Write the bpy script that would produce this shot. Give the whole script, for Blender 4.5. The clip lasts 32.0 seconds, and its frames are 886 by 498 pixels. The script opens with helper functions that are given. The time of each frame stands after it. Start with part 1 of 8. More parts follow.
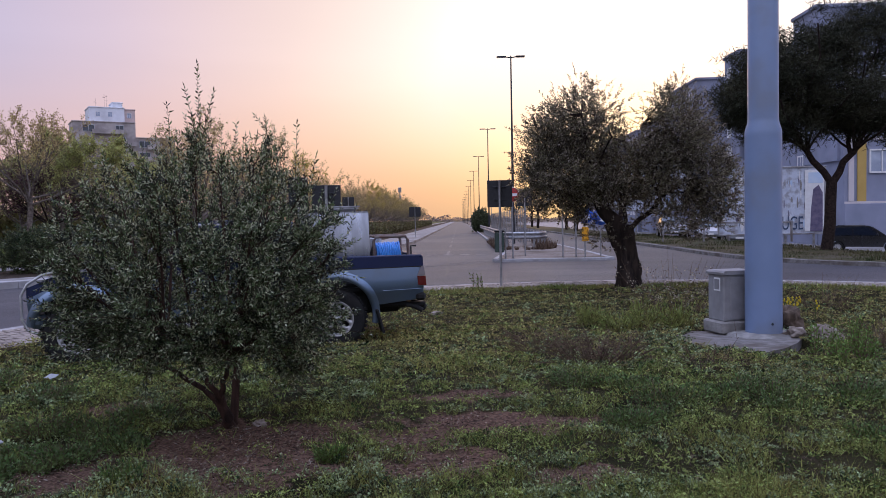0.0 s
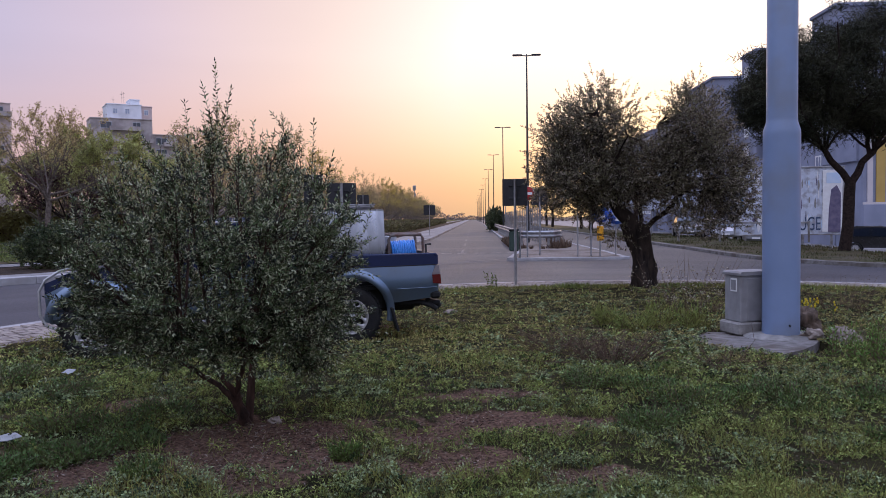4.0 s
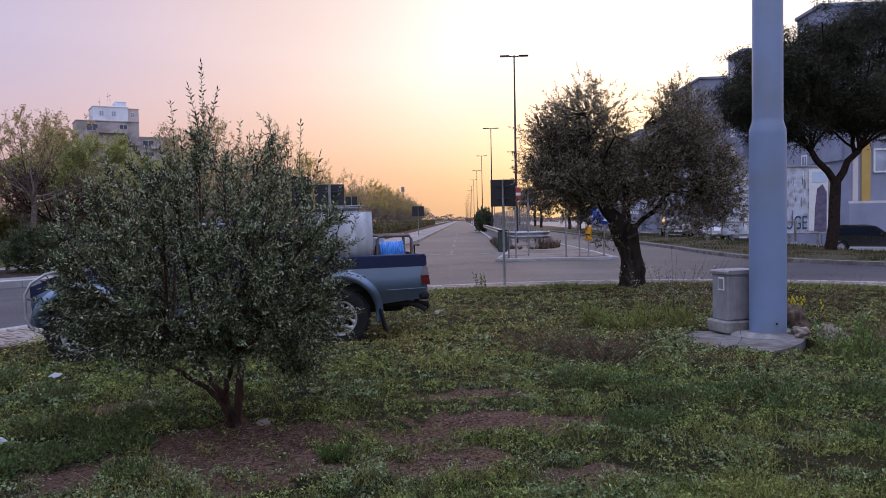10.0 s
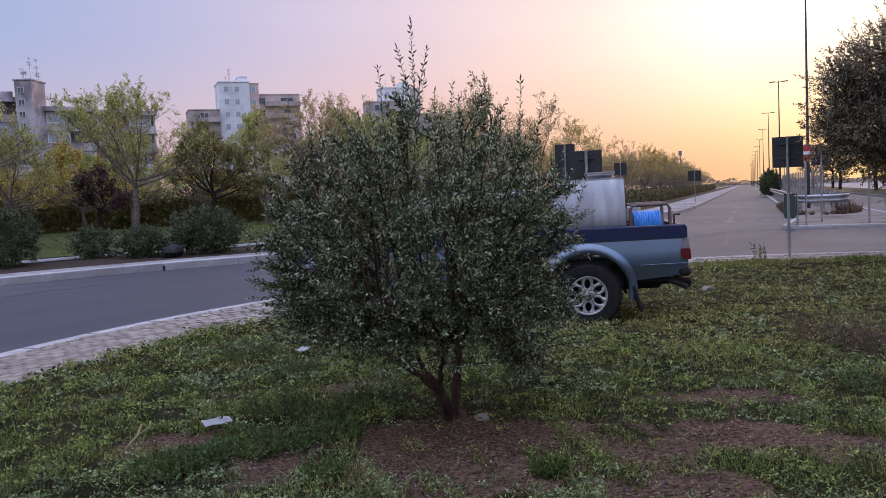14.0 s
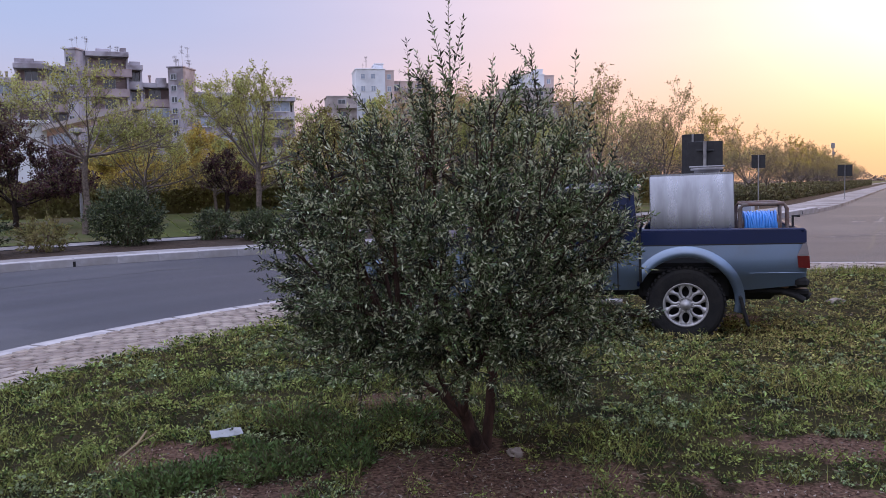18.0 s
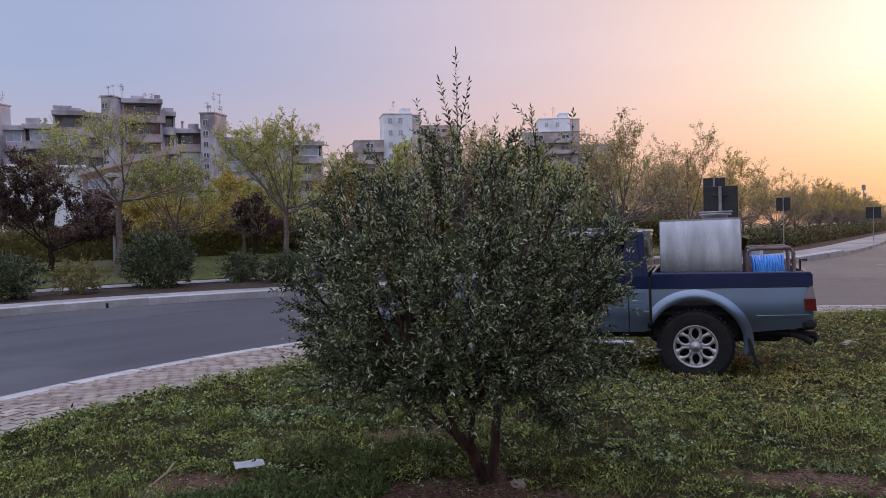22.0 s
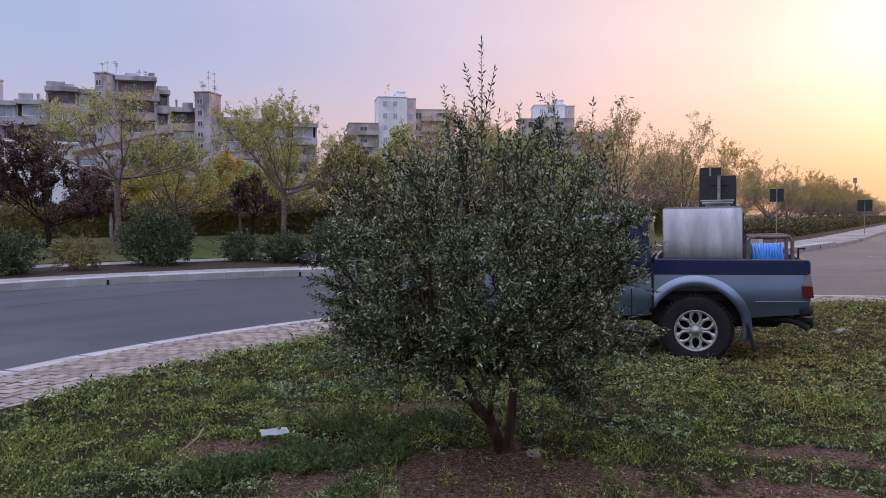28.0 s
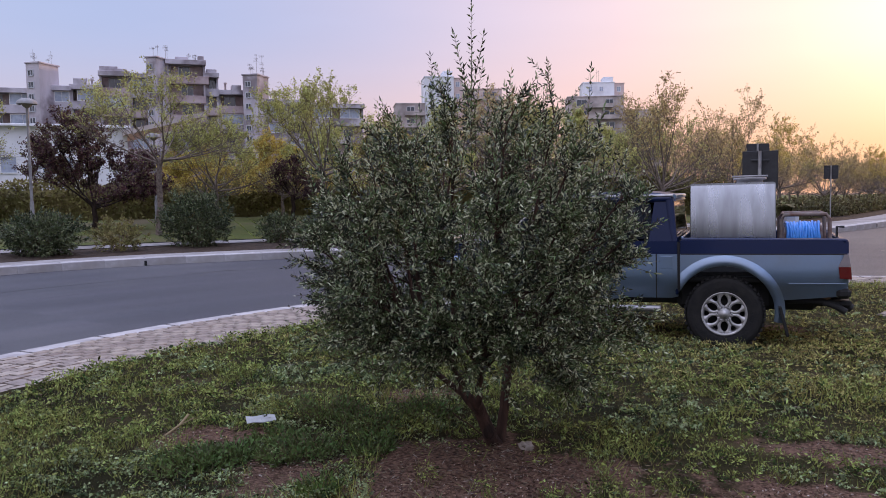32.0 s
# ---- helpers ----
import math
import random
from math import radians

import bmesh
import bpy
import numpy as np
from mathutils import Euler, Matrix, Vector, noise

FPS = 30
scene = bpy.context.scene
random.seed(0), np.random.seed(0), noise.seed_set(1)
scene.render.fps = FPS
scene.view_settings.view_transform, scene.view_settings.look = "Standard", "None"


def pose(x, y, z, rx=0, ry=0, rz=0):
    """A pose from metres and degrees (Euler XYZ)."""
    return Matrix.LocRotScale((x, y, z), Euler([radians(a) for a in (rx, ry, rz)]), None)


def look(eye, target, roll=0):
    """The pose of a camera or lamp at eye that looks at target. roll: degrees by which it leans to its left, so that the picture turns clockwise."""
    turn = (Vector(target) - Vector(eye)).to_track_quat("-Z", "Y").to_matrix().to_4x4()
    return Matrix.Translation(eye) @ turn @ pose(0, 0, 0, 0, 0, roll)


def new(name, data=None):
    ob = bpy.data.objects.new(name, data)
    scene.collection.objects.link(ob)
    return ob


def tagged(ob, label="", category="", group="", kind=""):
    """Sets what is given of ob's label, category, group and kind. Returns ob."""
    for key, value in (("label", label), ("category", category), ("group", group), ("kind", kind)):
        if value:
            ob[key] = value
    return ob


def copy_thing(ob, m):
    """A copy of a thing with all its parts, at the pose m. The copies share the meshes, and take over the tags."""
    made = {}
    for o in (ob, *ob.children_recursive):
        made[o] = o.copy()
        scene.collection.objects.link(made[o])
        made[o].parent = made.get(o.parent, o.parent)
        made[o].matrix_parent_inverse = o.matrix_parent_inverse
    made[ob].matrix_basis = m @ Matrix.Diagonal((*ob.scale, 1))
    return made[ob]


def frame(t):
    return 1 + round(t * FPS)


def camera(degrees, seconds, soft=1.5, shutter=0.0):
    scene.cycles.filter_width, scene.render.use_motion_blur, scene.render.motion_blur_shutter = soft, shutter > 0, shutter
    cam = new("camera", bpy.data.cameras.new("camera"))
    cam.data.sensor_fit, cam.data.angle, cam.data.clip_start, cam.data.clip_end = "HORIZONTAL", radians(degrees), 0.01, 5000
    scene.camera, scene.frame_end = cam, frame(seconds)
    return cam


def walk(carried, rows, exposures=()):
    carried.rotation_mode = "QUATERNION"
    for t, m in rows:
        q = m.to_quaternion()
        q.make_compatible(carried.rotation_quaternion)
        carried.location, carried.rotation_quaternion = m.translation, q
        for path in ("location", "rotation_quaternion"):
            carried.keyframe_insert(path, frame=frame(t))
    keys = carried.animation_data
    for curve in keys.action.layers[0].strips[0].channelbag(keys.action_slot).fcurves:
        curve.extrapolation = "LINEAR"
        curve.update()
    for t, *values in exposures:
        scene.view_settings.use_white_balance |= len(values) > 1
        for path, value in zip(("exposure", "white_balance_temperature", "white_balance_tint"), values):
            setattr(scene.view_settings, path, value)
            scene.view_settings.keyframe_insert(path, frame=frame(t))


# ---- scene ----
cam = camera(57.9, 32.0, soft=0.85)
METRES, EYE, TILT, LEAN, TURN = 3.779, 1.47, 0.0, 0.0, 2.2
ROWS = [
    (0.0, 0.0, 0.0, 0.0, -0.05, -2.56, 1.14),
    (0.5, -0.0011, 0.0007, -0.0002, -0.11, -2.58, 1.19),
    (1.0, -0.0018, 0.0014, 0.0002, -0.14, -2.65, 1.24),
    (1.5, -0.0015, 0.0013, 0.0003, -0.12, -2.69, 1.18),
    (2.0, -0.0028, 0.0001, 0.0004, 0.07, -2.65, 0.97),
    (2.5, -0.0032, 0.0012, 0.001, 0.22, -2.65, 0.73),
    (3.0, -0.0035, 0.0023, 0.0014, 0.49, -2.65, 0.53),
    (3.5, -0.0037, 0.0027, 0.0013, 0.81, -2.69, 0.6),
    (5.5, -0.0004, 0.0004, -0.0002, 1.09, -2.59, 1.06),
    (6.0, -0.0033, 0.0016, -0.0005, 1.06, -2.59, 1.01),
    (6.5, -0.0033, 0.0008, 0.0007, 0.96, -2.54, 0.93),
    (7.0, -0.0015, -0.0008, 0.0008, 0.82, -2.53, 0.96),
    (7.5, 0.0004, -0.0025, 0.0012, 0.75, -2.51, 1.08),
    (8.0, 0.0006, -0.0024, 0.0007, 0.65, -2.54, 1.04),
    (8.5, -0.0004, -0.0018, 0.0009, 0.59, -2.46, 1.02),
    (9.0, -0.0005, -0.0004, 0.0002, 0.48, -2.46, 1.0),
    (9.5, -0.0016, 0.0007, -0.0002, 0.3, -2.54, 1.08),
    (10.0, -0.0015, 0.0025, -0.0003, 0.17, -2.6, 1.11),
    (10.5, -0.0012, 0.0027, 0.0002, 0.04, -2.64, 1.14),
    (11.0, -0.0011, 0.002, -0.0003, 0.07, -2.8, 1.25),
    (11.5, 0.0024, 0.0073, -0.0036, 2.17, -3.11, 1.59),
    (12.0, 0.0327, 0.036, -0.0073, 10.23, -3.25, 2.58),
    (12.5, 0.0703, 0.0692, -0.0019, 17.25, -3.61, 2.99),
    (13.0, 0.073, 0.1007, -0.0035, 19.18, -3.97, 2.88),
    (13.5, 0.0535, 0.161, 0.0001, 19.46, -4.13, 2.79),
    (14.0, 0.0487, 0.2136, -0.0016, 19.54, -4.19, 2.82),
    (14.5, 0.0706, 0.2891, -0.0014, 22.37, -4.04, 2.64),
    (15.0, 0.0824, 0.343, 0.002, 24.69, -4.17, 2.32),
    (15.5, 0.0604, 0.3945, -0.0025, 25.34, -4.39, 1.89),
    (17.5, 0.1155, 0.4685, 0.0021, 28.4, -4.78, 1.52),
    (18.0, 0.1104, 0.4455, 0.002, 28.94, -4.69, 1.55),
    (18.5, 0.0924, 0.4082, 0.0004, 28.78, -4.74, 1.57),
    (19.0, 0.0943, 0.3851, 0.0056, 27.94, -4.56, 1.34),
    (19.5, 0.1161, 0.3823, 0.0084, 27.75, -3.91, 1.23),
    (20.0, 0.1535, 0.3816, 0.0088, 28.16, -3.25, 1.05),
    (20.5, 0.1762, 0.3794, 0.009, 29.36, -2.69, 1.13),
    (21.0, 0.1806, 0.3835, 0.0083, 30.06, -2.36, 1.26),
    (21.5, 0.1806, 0.383, 0.0096, 30.59, -1.91, 1.55),
    (22.0, 0.1789, 0.382, 0.0091, 30.85, -1.61, 1.62),
    (22.5, 0.1761, 0.3818, 0.009, 31.03, -1.46, 1.63),
    (23.0, 0.1752, 0.3821, 0.0034, 31.0, -1.91, 1.54),
    (23.5, 0.1812, 0.3843, -0.0066, 30.9, -3.85, 1.65),
    (24.0, 0.183, 0.3814, -0.0096, 30.85, -5.57, 1.61),
    (24.5, 0.1668, 0.3531, -0.0048, 30.87, -6.13, 1.45),
    (25.0, 0.1564, 0.3229, -0.0012, 30.92, -6.2, 1.12),
    (25.5, 0.1583, 0.3077, 0.0022, 30.88, -5.38, 0.96),
    (26.0, 0.1604, 0.3005, 0.0069, 30.68, -2.75, 0.87),
    (26.5, 0.1563, 0.3035, 0.0059, 30.2, -2.37, 0.98),
    (28.5, 0.1672, 0.3065, 0.0038, 30.44, -2.91, 0.34),
    (29.0, 0.1672, 0.3067, 0.0023, 30.55, -3.12, 0.22),
    (29.5, 0.1659, 0.3084, 0.0021, 30.57, -3.29, 0.09),
    (30.0, 0.1646, 0.3091, 0.0028, 30.56, -3.34, 0.16),
    (30.5, 0.1641, 0.3101, 0.0024, 30.54, -3.43, 0.27),
    (31.0, 0.1689, 0.3262, -0.0037, 30.67, -3.88, 0.51),
    (31.5, 0.1859, 0.3815, -0.0045, 31.75, -4.01, 0.74),
    (32.0, 0.2042, 0.4237, -0.0023, 33.76, -4.08, 0.85),
]
walk(cam, [(t, pose(0, 0, EYE, TILT, LEAN, TURN) @ pose(METRES * x, METRES * y, METRES * z, 90 + pitch, roll, yaw)) for t, x, y, z, yaw, pitch, roll in ROWS],
     exposures=[(0.0, 0.0, 6150, 15), (11.0, 0.0, 6150, 15), (13.0, 0.05, 6080, 13.5), (14.0, 0.13, 6200, 13), (15.0, 0.23, 6350, 13.5), (19.0, 0.34, 6550, 14), (20.5, 0.02, 6700, 12), (22.0, 0.05, 6700, 11.5), (23.0, 0.05, 6700, 11.5), (24.0, 0.42, 6600, 13.5), (25.0, 0.55, 6550, 13.5), (26.0, 0.10, 6600, 13.5), (28.5, 0.24, 6600, 13.5), (30.5, 0.25, 6600, 13.5), (32.0, 0.36, 6650, 13.5)])

# ---- world, sun ----
SUN_AZ, SUN_EL = -12.0, 7.0      # degrees left of +y, degrees above the horizon
sun_dir = Vector((-math.sin(radians(SUN_AZ)) * math.cos(radians(SUN_EL)), math.cos(radians(SUN_AZ)) * math.cos(radians(SUN_EL)), math.sin(radians(SUN_EL))))


def lin(r, g, b):
    """Linear colour from 0..255 values."""
    return tuple(((c / 255) / 12.92 if c / 255 < 0.04045 else ((c / 255 + 0.055) / 1.055) ** 2.4) for c in (r, g, b)) + (1.0,)


def ramp(nt, stops, mode="EASE"):
    n = nt.nodes.new("ShaderNodeValToRGB")
    n.color_ramp.interpolation = mode
    el = n.color_ramp.elements
    while len(el) < len(stops):
        el.new(0.5)
    for e, (p, c) in zip(el, stops):
        e.position = p
    for e, (p, c) in zip(el, stops):
        e.position, e.color = p, c
    return n


def build_world():
    w = bpy.data.worlds.new("sky")
    scene.world = w
    w.use_nodes = True
    nt = w.node_tree
    nt.nodes.clear()
    N, L = nt.nodes.new, nt.links.new
    tc = N("ShaderNodeTexCoord")
    nrm = N("ShaderNodeVectorMath")
    nrm.operation = "NORMALIZE"
    L(tc.outputs["Generated"], nrm.inputs[0])
    dot = N("ShaderNodeVectorMath")
    dot.operation = "DOT_PRODUCT"
    L(nrm.outputs[0], dot.inputs[0])
    dot.inputs[1].default_value = sun_dir
    ac = N("ShaderNodeMath")
    ac.operation = "ARCCOSINE"
    L(dot.outputs["Value"], ac.inputs[0])
    ang = N("ShaderNodeMath")
    ang.operation = "DIVIDE"
    ang.inputs[1].default_value = math.pi
    L(ac.outputs[0], ang.inputs[0])
    sep = N("ShaderNodeSeparateXYZ")
    L(nrm.outputs[0], sep.inputs[0])
    high = ramp(nt, [(0.0, (2.6, 2.45, 2.2, 1)), (10 / 180, (1.28, 1.22, 1.16, 1)), (17 / 180, (1.06, 0.97, 0.88, 1)), (25 / 180, lin(254, 226, 214)),
                     (36 / 180, lin(228, 206, 220)), (52 / 180, lin(184, 187, 220)), (72 / 180, lin(146, 170, 214)), (110 / 180, (0.62, 0.65, 0.86, 1)), (1.0, (0.62, 0.60, 0.70, 1))], "B_SPLINE")
    low = ramp(nt, [(0.0, (1.5, 1.05, 0.5, 1)), (8 / 180, lin(255, 218, 154)), (16 / 180, lin(250, 196, 146)), (30 / 180, lin(243, 188, 160)),
                    (50 / 180, lin(228, 190, 182)), (90 / 180, lin(196, 186, 200)), (1.0, lin(165, 170, 195))], "B_SPLINE")
    mr = N("ShaderNodeMapRange")
    mr.interpolation_type = "SMOOTHSTEP"
    mr.inputs["From Min"].default_value, mr.inputs["From Max"].default_value = -0.01, 0.21
    L(sep.outputs["Z"], mr.inputs["Value"])
    for r in (high, low):
        L(ang.outputs[0], r.inputs["Fac"])
    mix = N("ShaderNodeMix")
    mix.data_type = "RGBA"
    L(mr.outputs["Result"], mix.inputs["Factor"])
    L(low.outputs["Color"], mix.inputs["A"])
    L(high.outputs["Color"], mix.inputs["B"])
    # the sky overhead is brighter than the band above the horizon
    zen = N("ShaderNodeMapRange")
    zen.interpolation_type = "SMOOTHSTEP"
    for key, val in (("From Min", 0.35), ("From Max", 0.98), ("To Min", 1.0), ("To Max", ZENITH)):
        zen.inputs[key].default_value = val
    L(sep.outputs["Z"], zen.inputs["Value"])
    # thin streaks of high haze
    sc = N("ShaderNodeVectorMath")
    sc.operation = "MULTIPLY"
    sc.inputs[1].default_value = (1.5, 1.5, 9.0)
    L(nrm.outputs[0], sc.inputs[0])
    nz = N("ShaderNodeTexNoise")
    nz.inputs["Scale"].default_value = 2.0
    nz.inputs["Detail"].default_value = 3.0
    L(sc.outputs[0], nz.inputs["Vector"])
    hz = N("ShaderNodeMapRange")
    hz.inputs["To Min"].default_value, hz.inputs["To Max"].default_value = 0.95, 1.05
    L(nz.outputs["Fac"], hz.inputs["Value"])
    mul = N("ShaderNodeVectorMath")
    mul.operation = "SCALE"
    L(mix.outputs["Result"], mul.inputs[0])
    lift = N("ShaderNodeMath")
    lift.operation = "MULTIPLY"
    L(hz.outputs["Result"], lift.inputs[0])
    L(zen.outputs["Result"], lift.inputs[1])
    L(lift.outputs[0], mul.inputs["Scale"])
    # the physical sky under it
    sky = N("ShaderNodeTexSky")
    sky.sky_type, sky.sun_disc = "NISHITA", False
    sky.sun_elevation, sky.sun_rotation = radians(SUN_EL), radians(-SUN_AZ)
    sky.dust_density, sky.air_density = 4.0, 1.5
    skym = N("ShaderNodeVectorMath")
    skym.operation = "SCALE"
    skym.inputs["Scale"].default_value = 0.12
    L(sky.outputs[0], skym.inputs[0])
    both = N("ShaderNodeMix")
    both.data_type = "RGBA"
    both.inputs["Factor"].default_value = 0.88
    L(skym.outputs[0], both.inputs["A"])
    L(mul.outputs[0], both.inputs["B"])
    bg = N("ShaderNodeBackground")
    bg.inputs["Strength"].default_value = SKY_STRENGTH
    L(both.outputs["Result"], bg.inputs["Color"])
    out = N("ShaderNodeOutputWorld")
    L(bg.outputs[0], out.inputs["Surface"])


SKY_STRENGTH, ZENITH = 1.0, 3.6
build_world()
sun = new("sun", bpy.data.lights.new("sun", "SUN"))
sun.data.energy, sun.data.angle, sun.data.color = 0.9, radians(2.0), (1.0, 0.62, 0.34)
sun.matrix_world = look(sun_dir * 100, (0, 0, 0))


# ---- materials ----
MATS = {}


def mat(name, col, col2=None, rough=0.8, scale=8.0, bump=0.0, bscale=None, metal=0.0, coat=0.0, island=0.0, trans=0.0, spec=0.5, stain=None, stain_scale=0.6, detail=6.0, stretch=(1, 1, 1), objrand=0.0, emit=None, pale=None, pale_share=0.3, spread=0.18):
    """A procedural surface: two tones of grain, an optional larger stain, fine relief, variation by piece."""
    m = bpy.data.materials.new(name)
    m.use_nodes = True
    nt = m.node_tree
    N, L = nt.nodes.new, nt.links.new
    p = nt.nodes["Principled BSDF"]
    tc = N("ShaderNodeTexCoord")
    mp = N("ShaderNodeMapping")
    mp.inputs["Scale"].default_value = stretch
    L(tc.outputs["Object"], mp.inputs["Vector"])
    nz = N("ShaderNodeTexNoise")
    nz.inputs["Scale"].default_value, nz.inputs["Detail"].default_value = scale, detail
    L(mp.outputs[0], nz.inputs["Vector"])
    col = tuple(col[:3]) + (1,)
    col2 = tuple(col2[:3]) + (1,) if col2 else tuple(c * 0.75 for c in col[:3]) + (1,)
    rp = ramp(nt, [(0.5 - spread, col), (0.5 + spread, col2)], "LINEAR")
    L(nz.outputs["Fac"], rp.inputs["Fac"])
    out = rp.outputs["Color"]
    if stain:
        n2 = N("ShaderNodeTexNoise")
        n2.inputs["Scale"].default_value, n2.inputs["Detail"].default_value = stain_scale, 4.0
        L(tc.outputs["Object"], n2.inputs["Vector"])
        r2 = ramp(nt, [(0.45, (0, 0, 0, 1)), (0.66, (1, 1, 1, 1))])
        L(n2.outputs["Fac"], r2.inputs["Fac"])
        mx = N("ShaderNodeMix")
        mx.data_type = "RGBA"
        L(r2.outputs["Color"], mx.inputs["Factor"])
        L(out, mx.inputs["A"])
        mx.inputs["B"].default_value = tuple(stain[:3]) + (1,)
        out = mx.outputs["Result"]
    if island or objrand:
        if island:
            src = N("ShaderNodeNewGeometry").outputs["Random Per Island"]
        else:
            src = N("ShaderNodeObjectInfo").outputs["Random"]
        hs = N("ShaderNodeHueSaturation")
        a = N("ShaderNodeMapRange")
        k = island or objrand
        a.inputs["To Min"].default_value, a.inputs["To Max"].default_value = 1 - k, 1 + k
        L(src, a.inputs["Value"])
        L(a.outputs["Result"], hs.inputs["Value"])
        b = N("ShaderNodeMapRange")
        b.inputs["To Min"].default_value, b.inputs["To Max"].default_value = 0.5 - 0.06 * k, 0.5 + 0.06 * k
        L(src, b.inputs["Value"])
        L(b.outputs["Result"], hs.inputs["Hue"])
        L(out, hs.inputs["Color"])
        out = hs.outputs["Color"]
    if pale:
        # a share of the pieces turns pale: leaf undersides, and highlights put into colour
        mu, fr, gt, mp2 = N("ShaderNodeMath"), N("ShaderNodeMath"), N("ShaderNodeMath"), N("ShaderNodeMix")
        mu.operation, fr.operation, gt.operation, mp2.data_type = "MULTIPLY", "FRACT", "LESS_THAN", "RGBA"
        L(N("ShaderNodeNewGeometry").outputs["Random Per Island"], mu.inputs[0])
        mu.inputs[1].default_value, gt.inputs[1].default_value = 37.7, pale_share
        L(mu.outputs[0], fr.inputs[0])
        L(fr.outputs[0], gt.inputs[0])
        L(gt.outputs[0], mp2.inputs["Factor"])
        L(out, mp2.inputs["A"])
        mp2.inputs["B"].default_value = tuple(pale[:3]) + (1,)
        out = mp2.outputs["Result"]
    L(out, p.inputs["Base Color"])
    rr = N("ShaderNodeMapRange")
    rr.inputs["To Min"].default_value, rr.inputs["To Max"].default_value = max(0.02, rough - 0.1), min(1, rough + 0.1)
    L(nz.outputs["Fac"], rr.inputs["Value"])
    L(rr.outputs["Result"], p.inputs["Roughness"])
    p.inputs["Metallic"].default_value = metal
    p.inputs["Specular IOR Level"].default_value = spec
    if coat:
        p.inputs["Coat Weight"].default_value, p.inputs["Coat Roughness"].default_value = coat, 0.08
    if bump:
        nb = N("ShaderNodeTexNoise")
        nb.inputs["Scale"].default_value, nb.inputs["Detail"].default_value = bscale or scale * 3, 5.0
        L(mp.outputs[0], nb.inputs["Vector"])
        bp = N("ShaderNodeBump")
        bp.inputs["Strength"].default_value, bp.inputs["Distance"].default_value = bump, 0.02
        L(nb.outputs["Fac"], bp.inputs["Height"])
        L(bp.outputs[0], p.inputs["Normal"])
    if emit:
        p.inputs["Emission Color"].default_value, p.inputs["Emission Strength"].default_value = tuple(emit[:3]) + (1,), emit[3]
    if trans:
        tb = N("ShaderNodeBsdfTranslucent")
        L(out, tb.inputs["Color"])
        ms = N("ShaderNodeMixShader")
        ms.inputs[0].default_value = trans
        L(p.outputs[0], ms.inputs[1])
        L(tb.outputs[0], ms.inputs[2])
        L(ms.outputs[0], nt.nodes["Material Output"].inputs["Surface"])
    MATS[name] = m
    return m


def glass(name, tint, rough=0.03):
    m = bpy.data.materials.new(name)
    m.use_nodes = True
    p = m.node_tree.nodes["Principled BSDF"]
    p.inputs["Base Color"].default_value = tuple(tint) + (1,)
    p.inputs["Roughness"].default_value = rough
    p.inputs["Specular IOR Level"].default_value = 0.8
    p.inputs["Coat Weight"].default_value = 0.6
    p.inputs["Coat Roughness"].default_value = 0.03
    return m


# blackish blotches paint the crown's shaded hollows, pale leaves its highlights and undersides
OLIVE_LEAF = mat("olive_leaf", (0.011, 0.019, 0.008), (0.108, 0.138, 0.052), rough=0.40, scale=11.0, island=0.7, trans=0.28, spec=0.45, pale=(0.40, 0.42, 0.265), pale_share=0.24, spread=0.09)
OLIVE_BARK = mat("olive_bark", (0.085, 0.046, 0.034), (0.026, 0.017, 0.014), rough=0.95, scale=22, bump=0.9, bscale=45, stretch=(1, 1, 0.3), spec=0.15)
OLD_BARK = mat("old_olive_bark", (0.050, 0.036, 0.028), (0.014, 0.011, 0.010), rough=1.0, scale=9, bump=1.0, bscale=20, stretch=(1, 1, 0.35), spec=0.15)
OLIVE_LEAF_OLD = mat("old_olive_leaf", (0.068, 0.056, 0.036), (0.178, 0.150, 0.090), rough=0.45, scale=1.5, island=0.7, trans=0.45, spec=0.35, pale=(0.33, 0.285, 0.22), pale_share=0.20)
SPRING_LEAF = mat("spring_leaf", (0.47, 0.46, 0.165), (0.31, 0.31, 0.115), rough=0.6, scale=0.5, island=0.5, trans=0.5, spec=0.15)
PALE_LEAF = mat("pale_spring_leaf", (0.47, 0.36, 0.17), (0.31, 0.24, 0.12), rough=0.6, scale=0.4, island=0.4, trans=0.45, spec=0.15)
YELLOW_LEAF = mat("yellow_shrub_leaf", (0.55, 0.42, 0.11), (0.36, 0.28, 0.08), rough=0.6, scale=0.6, island=0.4, trans=0.5, spec=0.15)
PLUM_LEAF = mat("plum_leaf", (0.042, 0.015, 0.024), (0.118, 0.056, 0.060), rough=0.55, scale=3.0, spread=0.10, island=0.5, trans=0.25, spec=0.25, pale=(0.17, 0.15, 0.075), pale_share=0.22)
GREEN_LEAF = mat("dark_green_leaf", (0.026, 0.040, 0.016), (0.080, 0.092, 0.038), rough=0.45, scale=1.2, island=0.7, trans=0.15, spec=0.35, pale=(0.17, 0.19, 0.095), pale_share=0.14)
DARK_HEDGE = mat("dark_hedge_leaf", (0.075, 0.075, 0.036), (0.140, 0.118, 0.058), rough=0.6, scale=0.6, island=0.5, trans=0.3, spec=0.15)
HEDGE_LEAF = mat("hedge_leaf", (0.140, 0.130, 0.050), (0.250, 0.205, 0.085), rough=0.6, scale=0.6, island=0.5, trans=0.42, spec=0.15)
PINE_NEEDLE = mat("pine_needle", (0.020, 0.023, 0.013), (0.058, 0.055, 0.033), rough=0.7, scale=1.0, island=0.5, trans=0.1, spec=0.15)
